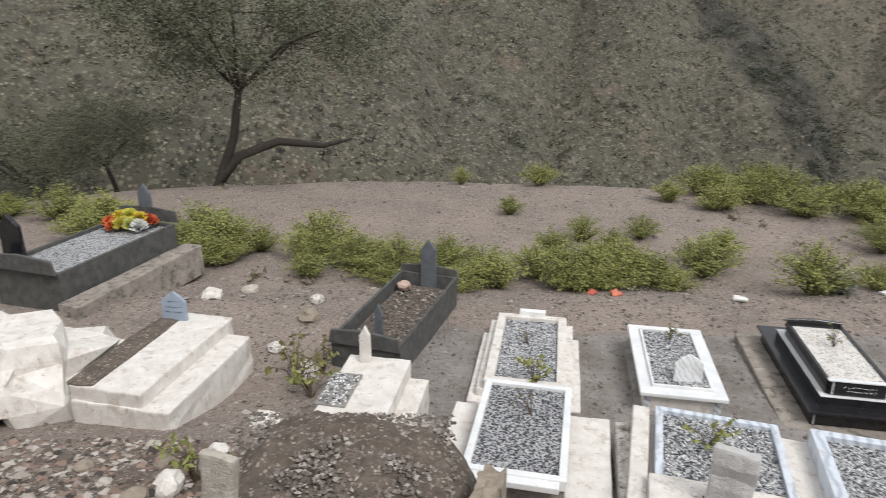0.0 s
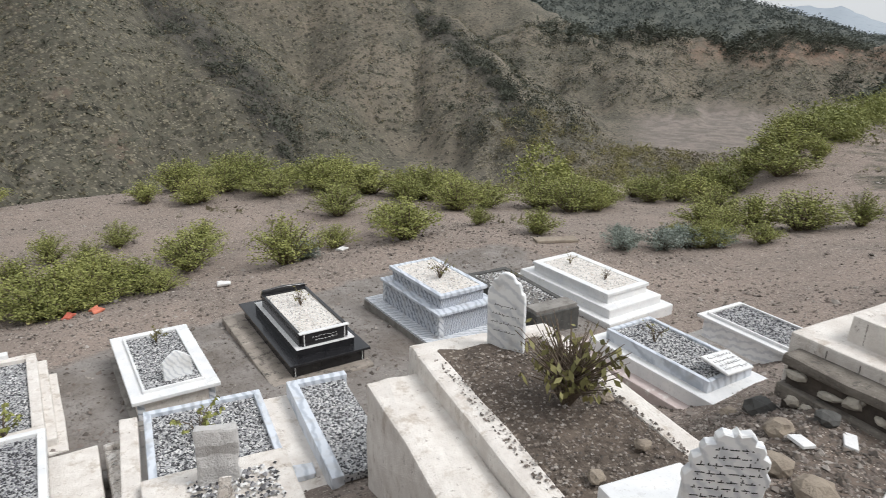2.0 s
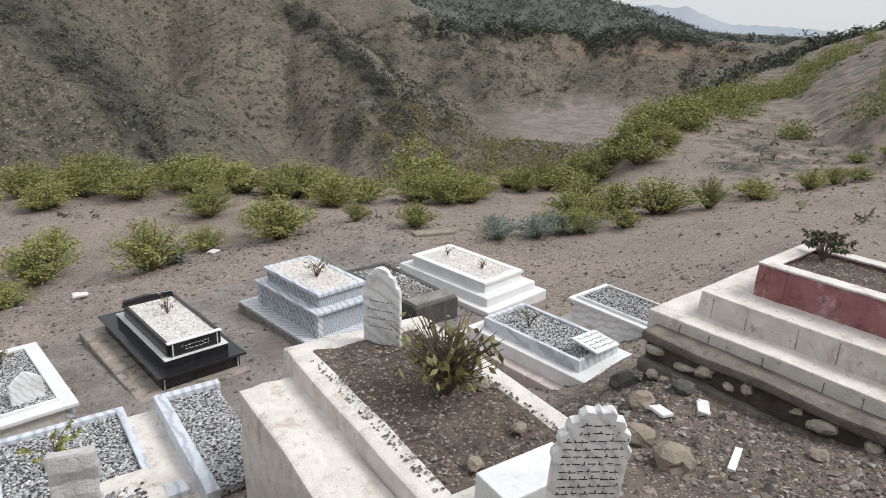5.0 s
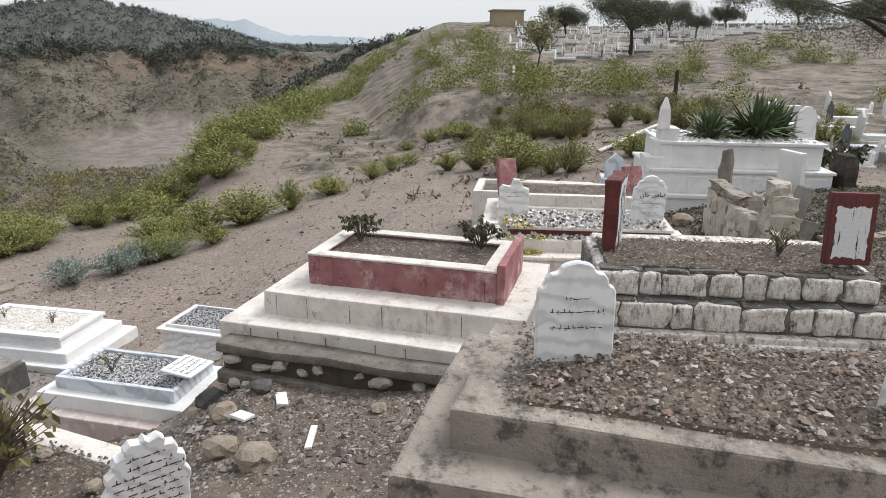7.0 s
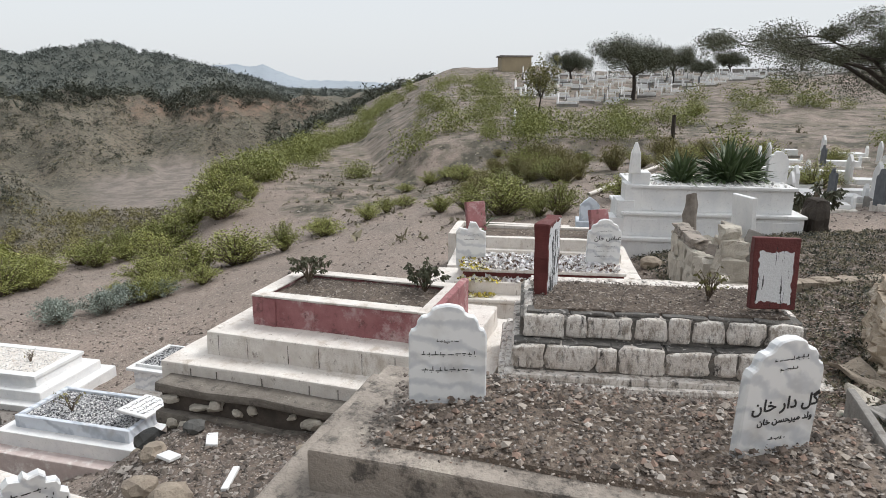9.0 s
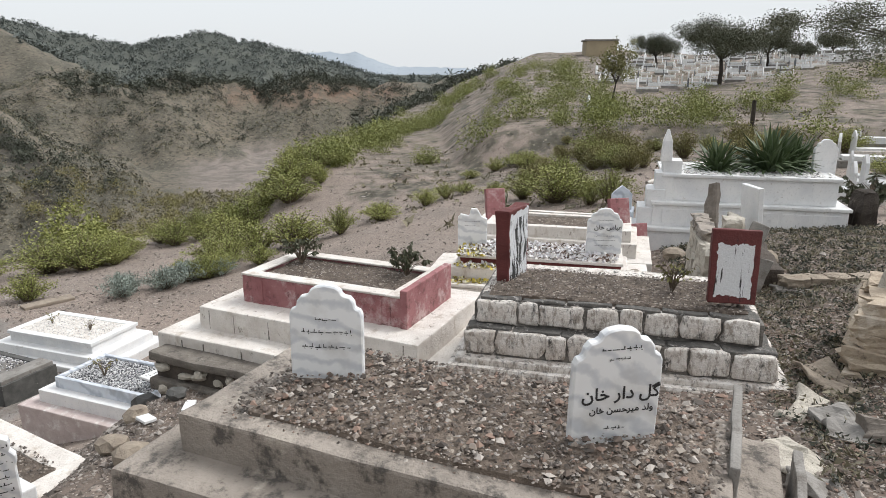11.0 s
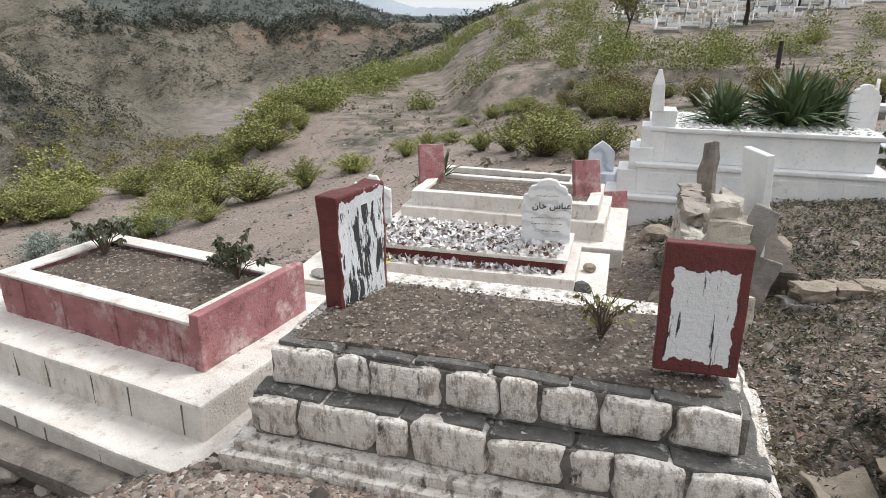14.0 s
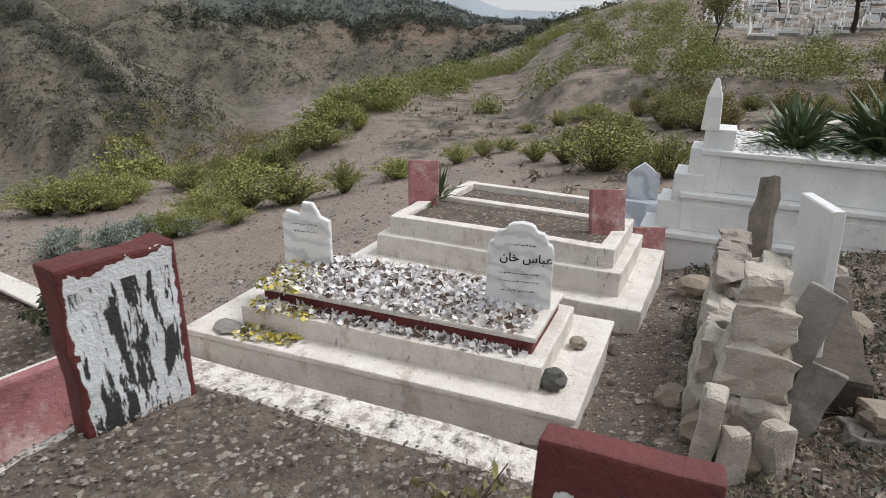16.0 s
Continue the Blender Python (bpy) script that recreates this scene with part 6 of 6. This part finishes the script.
# ---- far cemetery on the ridge ----
def small_grave(label, seed, headstone_kind):
    rng = random.Random(seed)
    ob = part("grave", block(bmesh.new(), -0.5, 0.5, -1.0, 1.0, -0.6, 0.2, 0.03), WHITEWASH if seed % 2 else CEMENT)
    tagged(ob, label, "grave", "far cemetery graves")
    part("upper_step", block(bmesh.new(), -0.36, 0.36, -0.82, 0.82, 0.2, 0.2 + rng.uniform(0.1, 0.4), 0.02), MARBLE, ob)
    part("headstone", plate(headstone_kind, 0.55, rng.uniform(0.95, 1.3), 0.1), MARBLE if seed % 5 else SLATE, ob).matrix_local = pose(0, 0.95, 0.1, 0, 0, rng.uniform(-10, 10))
    if seed % 2:
        part("foot_stone", plate("post", 0.26, rng.uniform(0.5, 0.7), 0.1), MARBLE, ob).matrix_local = pose(0, -0.95, 0.1)
    return ob


kinds = [small_grave("white stepped grave with a headstone in the far cemetery", i + 1, k) for i, k in enumerate(("point", "scallop", "post", "point", "broken"))]
rng_ = random.Random(21)
spots = []
for _ in range(2400):
    if len(spots) >= 230:
        break
    az_, r_ = rng_.uniform(94, 121), rng_.uniform(57, 100)
    if r_ < 60 + max(0, az_ - 102) * 1.6:
        continue
    x_, y_ = pol(az_, r_)
    if all((x_ - a) ** 2 + (y_ - b) ** 2 > 2.6 for a, b in spots):
        spots.append((x_, y_))
spots += [(46.5, -4.2), (58.5, -8.6), (56.5, -8.0)]
for i, (x_, y_) in enumerate(spots):
    m_ = pose(x_, y_, ground_at(x_, y_), 0, 0, -10 + rng_.uniform(-12, 12)) @ Matrix.Scale(rng_.uniform(0.7, 0.95), 4)
    if i < 5:
        kinds[i].matrix_world = m_
    else:
        copy_thing(kinds[rng_.randrange(5)], m_)
# a nearer cluster beside the track
near = [(17.0, -9.6), (18.6, -9.2), (19.3, -10.9), (21.2, -10.6), (20.6, -12.3), (23.0, -11.7), (25.0, -13.6), (22.6, -14.0), (27.0, -12.9), (28.2, -15.6), (30.5, -14.4), (25.6, -16.5), (32.0, -17.6), (18.2, -12.4), (16.6, -11.4), (29.5, -18.5), (34.0, -15.8)]
for i, (x_, y_) in enumerate(near):
    c_ = copy_thing(kinds[i % 5], pose(x_, y_, ground_at(x_, y_), 0, 0, -8 + rng_.uniform(-8, 8)))
    c_["group"], c_["label"] = "graves beside the track", "weathered white grave with headstones beside the track"
b_ = thing("building", "low tan flat-roofed building on the ridge", "building", 105, -5.2, 8)
zb_ = ground_at(105, -5.2)
box_part("wall", b_, mat("tan_plaster", (0.36, 0.3, 0.2), (0.3, 0.25, 0.17), 0.6), -2, 2, -2.2, 2.2, zb_ - 1, zb_ + 2.2, 0.05)
box_part("roof", b_, CEMENT, -2.2, 2.2, -2.4, 2.4, zb_ + 2.2, zb_ + 2.4, 0.02)
b_ = thing("boundary_wall", "long low grey wall behind the far cemetery", "wall", 92, -36, 66)
zb_ = ground_at(92, -36)
box_part("wall", b_, CEMENT, -14, 14, -0.2, 0.2, zb_ - 2.5, zb_ + 0.9, 0.03)
pv_, pf_ = [], []
tube(pv_, pf_, [Vector((24.0, -5.2, ground_at(24.0, -5.2) + 0.12)), Vector((28.0, -7.5, ground_at(28, -7.5) + 0.2)), Vector((32.2, -9.8, ground_at(32.2, -9.8) + 0.16))], [0.07, 0.07, 0.07], 10)
tagged(mesh_part("pipe", pv_, pf_, WHITEWASH, None, True), "pale plastic pipe lying across the scrub", "pipe")
pv_, pf_ = [], []
tube(pv_, pf_, [Vector((36.9, -11.3, ground_at(36.9, -11.3) - 0.2)), Vector((36.9, -11.3, ground_at(36.9, -11.3) + 1.7))], [0.12, 0.1], 8)
tagged(mesh_part("post", pv_, pf_, BARK), "dark wooden post standing by the track", "post")

# ---- trees ----
oak = tree("dark round-crowned thorn tree in the cemetery", 3, 5.6, 3.9, DARK_LEAF, 34000, 0.12, 0.26, flat=1.05, tight=1.1)
oak.matrix_world = pose(61, -14.0, ground_at(61, -14.0), 0, 0, 20) @ Matrix.Scale(0.84, 4)
for x_, y_, s_, rz_ in ((79, -10.6, 0.72, 70), (77.5, -21.5, 0.8, 130), (84, -26.5, 0.5, 300), (88, -31, 0.6, 80), (80, -36, 0.75, 40)):
    copy_thing(oak, pose(x_, y_, ground_at(x_, y_) - 0.3, 0, 0, rz_) @ Matrix.Scale(s_, 4))
near_tree = tree("thorn tree with fine drooping leaves over the track", 8, 6.3, 4.8, DARK_LEAF, 170000, 0.038, 0.24, (0.4, 0.3), name="tree", flat=0.55, tight=0.6)
near_tree.matrix_world = pose(20.0, -13.6, ground_at(20.0, -13.6) - 0.4, 0, 0, 110)
gnarled = tree("gnarled leaning tree at the plateau edge", 5, 9.0, 5.2, WISPY_LEAF, 34000, 0.1, 0.24, (1.2, 0.3), flat=1.0)
gnarled.matrix_world = pose(-9.2, 26.5, ground_at(-9.2, 26.5), 0, 0, 10) @ Matrix.Scale(1.0, 4)
lv_, lf_ = [], []
tube(lv_, lf_, [Vector((-0.1, 0, -0.2)), Vector((1.0, 0.2, 1.2)), Vector((2.6, 0.3, 1.75)), Vector((4.4, 0.5, 1.5)), Vector((5.6, 0.8, 1.7))], [0.22, 0.2, 0.17, 0.12, 0.05], 8)
ob_ = mesh_part("limb", lv_, lf_, BARK, gnarled, True)
copy_thing(gnarled, pose(-17.5, 29.5, ground_at(-17.5, 29.5), 0, 0, 150) @ Matrix.Scale(0.8, 4))
copy_thing(gnarled, pose(-13.5, 27.0, ground_at(-13.5, 27.0), 0, 0, 260) @ Matrix.Scale(0.5, 4))
yellow = tree("slender yellow-green sapling with thin foliage", 12, 4.2, 1.3, DRY_LEAF, 2600, 0.12, 0.07, flat=1.2)
yellow.matrix_world = pose(45.6, -5.0, ground_at(45.6, -5.0), 0, 0, 0)
gorge_tree = tree("yellow-green tree standing in the gorge", 14, 7.0, 2.6, SHRUB_LEAF, 5000, 0.2, 0.14, flat=1.1)
gorge_tree.matrix_world = pose(*pol(52.5, 52), ground_at(*pol(52.5, 52)) - 0.5)

# ---- shrubs on the plateau ----
forms = [shrub("yellow-green flowering shrub on the stony plateau", SHRUB_LEAF, i + 1, 54 + 5 * i, 66, 0.8 + 0.08 * i, 0.55 + 0.06 * i, 0.036) for i in range(5)]
silver = shrub("silvery green low shrub at the terrace edge", GREY_LEAF, 9, 54, 60, 0.55, 0.7, 0.042)
olive = shrub("dark olive shrub on the slope", DRY_LEAF, 10, 54, 60, 0.8, 0.6, 0.04)
singles = [(2.3, 21.8, .9), (3.1, 17.3, 1.0), (4.2, 18.8, .9), (4.8, 17.6, .7), (6.0, 19.1, .8), (7.8, 17.6, 1.3), (4.1, 15.3, 1.2), (6.8, 16.9, .7),
           (8.6, 14.2, 1.8), (11.9, 24.7, 1.4), (8.4, 23.8, 1.2), (9.6, 22.8, .9), (4.0, 26.5, 1.2), (0.8, 26.5, .9), (12.7, 18.0, 1.4), (16.4, 18.8, 1.5), (11.9, 13.4, 1.5),
           (14.6, 13.2, .7), (19.4, 19.5, 1.6), (17.2, 19.8, 1.6), (15.2, 11.4, 1.2), (21.0, 9.3, 1.3), (21.3, 6.4, 1.9), (22.5, 5.2, 1.2), (24.3, 10.5, 1.6), (25.1, 4.5, 1.1), (24.1, 4.2, 1.1), (26.4, 3.0, 1.0), (27.5, 2.4, 1.0), (28.3, 1.8, 0.9), (17.6, 7.6, 1.0), (20.9, 7.6, 1.3),
           (22.6, -2.2, 1.9), (21.3, -3.9, 1.5), (23.5, -3.0, 1.4), (34.5, -0.6, 1.0), (47.3, -15.3, 1.4), (12.5, 14.6, 1.2), (10.6, 15.0, 1.2), (13.5, 15.8, 1.3)]
rng_ = random.Random(4)
rows_ = []


def strip(points, n, wide, lo, hi):
    for _ in range(n):
        k = rng_.randrange(len(points) - 1)
        t = rng_.random()
        (ax, ay), (bx, by) = points[k], points[k + 1]
        rows_.append((ax + (bx - ax) * t + rng_.gauss(0, wide), ay + (by - ay) * t + rng_.gauss(0, wide), rng_.uniform(lo, hi)))


strip([(-14, 22), (-8, 17.5), (-3, 16.2), (1.5, 15.6), (5.5, 15.2)], 64, 0.6, 0.8, 1.5)
strip([(10.5, 25.5), (15, 22), (20, 18), (25, 15.5), (31, 13), (38, 10)], 60, 1.1, 1.1, 2.1)
strip([(33, 12), (42, 12), (51, 12.5), (60, 12)], 75, 1.0, 1.3, 2.3)
strip([(60, 12), (75, 11.5), (92, 12)], 44, 1.6, 1.6, 2.6)
strip([(27, -4), (34, -2.5), (42, -3), (50, -5)], 26, 1.6, 0.9, 1.8)
strip([(30, -9), (40, -12), (52, -16), (60, -22)], 22, 2.2, 0.8, 1.6)
strip([(16, 8.5), (18, 7.8), (20, 7.2)], 8, 0.4, 0.7, 1.1)
strip([(24, -14), (32, -20), (40, -26)], 14, 2.0, 0.8, 1.6)
strip([(26, -2), (36, -6), (48, -6)], 34, 3.0, 0.6, 1.5)
strip([(36, 3), (46, 1), (60, -2)], 30, 2.2, 0.6, 1.5)
strip([(60, 0), (76, 2), (90, 3)], 24, 3.0, 0.9, 2.0)
strip([(50, -14), (46, -24), (38, -30)], 16, 2.5, 0.8, 1.6)
far_shrubs = []
for i, (x_, y_, s_) in enumerate(singles + rows_):
    if math.hypot(x_, y_) > 38 and i >= len(singles):
        far_shrubs.append((x_, y_, ground_at(x_, y_)))
        continue
    src = olive if (i >= len(singles) and x_ > 26 and y_ < 0 and i % 3) else forms[i % 5]
    s_ *= 1.12
    m_ = pose(x_, y_, ground_at(x_, y_), 0, 0, rng_.uniform(0, 360)) @ Matrix.Diagonal((s_, s_, s_ * rng_.uniform(0.66, 0.98), 1))
    if i < 5:
        forms[i].matrix_world = m_
    else:
        copy_thing(src, m_)["group"] = "plateau shrubs"
olive.matrix_world = pose(29, -5.5, ground_at(29, -5.5))
silver.matrix_world = pose(16.6, 8.2, ground_at(16.6, 8.2))
for x_, y_, s_ in ((15.6, 8.8, 0.9), (17.3, 8.0, 1.0), (16.2, 9.3, 0.8), (9.2, 14.4, 0.9), (18.0, 7.3, .8)):
    copy_thing(silver, pose(x_, y_, ground_at(x_, y_), 0, 0, x_ * 50) @ Matrix.Scale(s_, 4))

# ---- scrub and dry tufts on the hills ----
rng = np.random.default_rng(6)


def clump_stuff(name, label, spots, leaves, size, leaf_size, material, category, flat=0.6):
    """Many small clumps of leaves in one mesh; each leaf a folded pair of triangles."""
    n = len(spots)
    base = np.repeat(spots, leaves, axis=0)
    scale = np.repeat(rng.uniform(0.6, 1.5, n) * size, leaves)[:, None]
    p = base + np.clip(rng.normal(0, 0.42, (n * leaves, 3)), -0.85, 0.85) * (1, 1, flat) * scale
    p[:, 2] += scale[:, 0] * 0.35
    a = rng.normal(0, 1, (n * leaves, 3)) * leaf_size * scale
    b = rng.normal(0, 1, (n * leaves, 3)) * leaf_size * scale
    v = np.stack([p, p + a, p + b], 1).reshape(-1, 3)
    me = bpy.data.meshes.new(name)
    me.from_pydata(v.tolist(), [], np.arange(len(v)).reshape(-1, 3).tolist())
    me.update()
    me.materials.append(material)
    return tagged(new(name, me), label, category, kind="stuff")


def hill_spots(n, az0, az1, r0, r1, keep=None):
    az, r = np.radians(rng.uniform(az0, az1, n)), np.sqrt(rng.uniform(r0 * r0, r1 * r1, n))
    x, y = r * np.sin(az), r * np.cos(az)
    z = ground_height(x, y)
    s = np.stack([x, y, z], 1)
    return s if keep is None else s[keep(x, y, z)]


clump_stuff("far_shrubs", "yellow-green shrubs along the far plateau edge", np.array(far_shrubs), 900, 0.95, 0.05, SHRUB_LEAF, "shrubs", 0.85)


def behind_crest(n, azs, rs):
    az = rng.uniform(azs[0], azs[-1], n)
    r = np.interp(az, azs, rs) + rng.uniform(4, 15, n)
    x, y = r * np.sin(np.radians(az)), r * np.cos(np.radians(az))
    return np.stack([x, y, ground_height(x, y)], 1)


patchy = lambda x, y, z: fbm(x, y, 17, 3, 11) > 0.1
rim = [(52, 166), (57, 168), (62, 172), (72, 178), (80, 195)]
rim_spots = np.array([(*pol(a, r), ground_at(*pol(a, r))) for a, r in [(float(q), float(np.interp(q, [p[0] for p in rim], [p[1] for p in rim])) + o) for q, o in zip(rng.uniform(50, 70, 90), rng.uniform(-8, 8, 90))]])
clump_stuff("rim_scrub", "dark bushes along the gorge rim", rim_spots, 90, 1.9, 0.15, HILL_LEAF, "scrub", 0.7)
edge_spots = np.array([(*pol(a, r), ground_at(*pol(a, r))) for a, r in [(float(q), float(np.interp(q, [74, 76, 78, 82, 86], [62, 80, 98, 120, 132])) + o) for q, o in zip(rng.uniform(74.5, 86, 130), rng.uniform(-9, 7, 130))]])
clump_stuff("edge_scrub", "dark bushes along the shoulder of the plateau", edge_spots, 90, 1.15, 0.15, HILL_LEAF, "scrub", 0.7)
lip_of = lambda x, y: np.interp(np.degrees(np.arctan2(x, y)), [-180, -60, 0, 30, 45, 52, 60, 68, 72, 75, 78, 82, 90, 180], [40, 26, 27, 28, 30, 32, 37, 43, 52, 70, 100, 125, 150, 400])
beyond = lambda x, y, z: (np.hypot(x, y) > lip_of(x, y) + 8) & ((z > -12.4) | (np.degrees(np.arctan2(x, y)) < 58))
walls_ = lambda x, y, z: beyond(x, y, z) & (z > -12.6)
clump_stuff("hill_scrub", "dark scrub bushes in thickets on the upper gorge walls", hill_spots(2600, 36, 74, 80, 190, lambda x, y, z: walls_(x, y, z) & (z > -9.5) & (fbm(x, y, 17, 3, 11) > 0.24)), 150, 1.5, 0.1, HILL_LEAF, "scrub", 0.75)
clump_stuff("hill_scrub", "scattered dark bushes on the gorge walls", hill_spots(420, 44, 84, 70, 176, lambda x, y, z: walls_(x, y, z)), 150, 1.2, 0.1, HILL_LEAF, "scrub", 0.8)
clump_stuff("hill_scrub", "sparse dark bushes on the near hillside", hill_spots(90, -40, 40, 50, 130, beyond), 220, 0.8, 0.09, HILL_LEAF, "scrub", 0.8)
# far scrub takes the leaf colour with haze mixed in
clump_stuff("hill_scrub", "dense dark scrub on the distant hills, paled for haze", hill_spots(9000, 38, 92, 200, 560), 20, 1.9, 0.26, FAR_LEAF, "scrub", 0.8)
clump_stuff("gully_scrub", "dark bushes filling the gullies", np.concatenate([behind_crest(26, [19, 22, 29, 31], [84, 76, 58, 54]), behind_crest(75, [40, 45, 49.5, 51], [110, 95, 72, 68])]), 240, 1.15, 0.085, HILL_LEAF, "scrub", 0.85)
clump_stuff("gully_scrub", "dark bushes under the far end of the plateau", hill_spots(120, 72, 86, 120, 225, beyond), 150, 1.4, 0.1, HILL_LEAF, "scrub", 0.8)
clump_stuff("gorge_bushes", "olive bushes on the near side of the gorge bottom", hill_spots(240, 48, 76, 46, 92, lambda x, y, z: z < -9), 300, 1.0, 0.07, DRY_LEAF, "scrub", 0.85)
clump_stuff("dry_grass", "dry grass on the near side of the gorge bottom", hill_spots(9000, 46, 76, 44, 96, lambda x, y, z: z < -9), 7, 0.36, 0.3, TUFT, "grass", 0.6)
clump_stuff("dry_grass", "dry pale grass tufts covering the hillside", hill_spots(52000, -35, 84, 36, 180, walls_), 6, 0.3, 0.34, TUFT, "grass", 0.6)
clump_stuff("dry_grass", "dark dry grass tufts covering the hillside", hill_spots(34000, -35, 84, 36, 180, walls_), 8, 0.36, 0.28, HILL_LEAF, "grass", 0.6)
clump_stuff("dry_grass", "dry grass tufts over the plateau and ridge", hill_spots(6000, -20, 116, 15, 75, lambda x, y, z: fbm(x, y, 7, 3, 6) > 0.1), 8, 0.16, 0.5, TUFT, "grass", 0.5)


clump_stuff("leaf_litter", "dead grass and leaf litter on shaded soil", np.stack([(lx := rng.uniform(4.5, 13, 2600)), (ly := rng.uniform(-9, -4.4, 2600)), ground_height(lx, ly)], 1), 14, 0.075, 0.2, TUFT, "litter", 0.2)
clump_stuff("leaf_litter", "dark leaf litter on shaded soil", np.stack([(lx := rng.uniform(4.5, 13, 2600)), (ly := rng.uniform(-9, -4.4, 2600)), ground_height(lx, ly)], 1), 14, 0.075, 0.2, HILL_LEAF, "litter", 0.2)


# ---- pebbles on the near ground ----
def pebble_field(n, x0, x1, y0, y1, size, seed):
    r = np.random.default_rng(seed)
    x, y = r.uniform(x0, x1, n), r.uniform(y0, y1, n)
    z = ground_height(x, y)
    s = size * r.lognormal(0, 0.45, n)
    shape = np.array([(1, 0, 0), (0, 1, 0), (-1, 0, 0), (0, -1, 0), (0, 0, 0.6), (0, 0, -0.6)])
    tri = np.array(((0, 1, 4), (1, 2, 4), (2, 3, 4), (3, 0, 4), (1, 0, 5), (2, 1, 5), (3, 2, 5), (0, 3, 5)))
    v = shape[None] * s[:, None, None] * r.uniform(0.7, 1.35, (n, 1, 3)) + r.normal(0, 0.2, (n, 6, 3)) * s[:, None, None]
    a = r.uniform(0, 6.28, n)
    c, q = np.cos(a)[:, None], np.sin(a)[:, None]
    vx, vy = v[..., 0] * c - v[..., 1] * q, v[..., 0] * q + v[..., 1] * c
    v = np.stack([vx + x[:, None], vy + y[:, None], v[..., 2] + (z + s * 0.15)[:, None]], -1).reshape(-1, 3)
    f = (tri[None] + (np.arange(n) * 6)[:, None, None]).reshape(-1, 3)
    return v.tolist(), f.tolist()


scatter("pebbles", "loose pebbles and stone chips on brown soil", *pebble_field(22000, 1.5, 13, -7.5, 3.5, 0.013, 1), PEBBLES, "pebbles")
scatter("pebbles", "stony grit beside the slab graves", *pebble_field(30000, 3.2, 8.2, -6.2, -0.6, 0.011, 11), MIXED_STONES, "pebbles")
scatter("pebbles", "flat slate chips on the slope below the path", *pebble_field(9000, -6.5, 0.6, 2.2, 7.2, 0.028, 12), MIXED_STONES, "pebbles")
scatter("pebbles", "dug stones strewn over bare brown soil", *pebble_field(6000, 4.9, 7.6, -0.9, 2.4, 0.014, 7), PEBBLES, "pebbles")
scatter("pebbles", "small stones strewn on the terrace", *pebble_field(14000, -8, 16, 2.5, 15.5, 0.02, 2), PEBBLES, "pebbles")
scatter("pebbles", "stones strewn over the bushy plateau", *pebble_field(14000, -10, 45, 12, 28, 0.022, 3), PEBBLES, "pebbles")
scatter("pebbles", "stones strewn over the open ground", *pebble_field(12000, 12, 50, -12, 12, 0.022, 4), PEBBLES, "pebbles")
for k_, (x_, y_) in enumerate([(2.9, 14.6), (3.4, 13.9), (3.9, 13.7), (6.4, 13.1), (10.3, 14.2)]):
    col_ = [(0.7, 0.6, 0.3), (0.6, 0.15, 0.1), (0.65, 0.2, 0.12), (0.75, 0.74, 0.72), (0.75, 0.74, 0.72)][k_]
    ob_ = part("litter", rough_up(cut(block(bmesh.new(), -0.14, 0.14, -0.09, 0.09, 0, 0.06, 0.02), 2), 0.05, 6, k_), mat("litter_scrap", col_, tuple(c * 0.8 for c in col_), 10, 0.6))
    ob_.matrix_world = pose(x_, y_, ground_at(x_, y_) + 0.02, 0, 0, k_ * 50)
    tagged(ob_, "crumpled coloured plastic litter at the terrace edge", "litter")

# ---- far off: hills under the sky, haze painted as pale blue ----
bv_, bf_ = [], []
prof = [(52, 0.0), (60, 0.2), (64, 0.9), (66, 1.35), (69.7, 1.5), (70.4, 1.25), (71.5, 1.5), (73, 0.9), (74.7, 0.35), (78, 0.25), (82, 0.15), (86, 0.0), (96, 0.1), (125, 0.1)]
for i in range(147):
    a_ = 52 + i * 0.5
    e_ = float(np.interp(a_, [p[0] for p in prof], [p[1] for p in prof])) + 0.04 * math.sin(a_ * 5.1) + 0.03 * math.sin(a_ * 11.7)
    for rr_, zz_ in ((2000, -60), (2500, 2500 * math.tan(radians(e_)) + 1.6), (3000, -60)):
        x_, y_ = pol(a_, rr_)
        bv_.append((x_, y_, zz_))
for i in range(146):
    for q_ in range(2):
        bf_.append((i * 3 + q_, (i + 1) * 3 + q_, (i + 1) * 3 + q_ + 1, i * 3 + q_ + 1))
tagged(mesh_part("backdrop", bv_, bf_, HAZE_HILL, None, True), "distant mesa and hills coloured pale blue for haze", "hills", kind="structure")
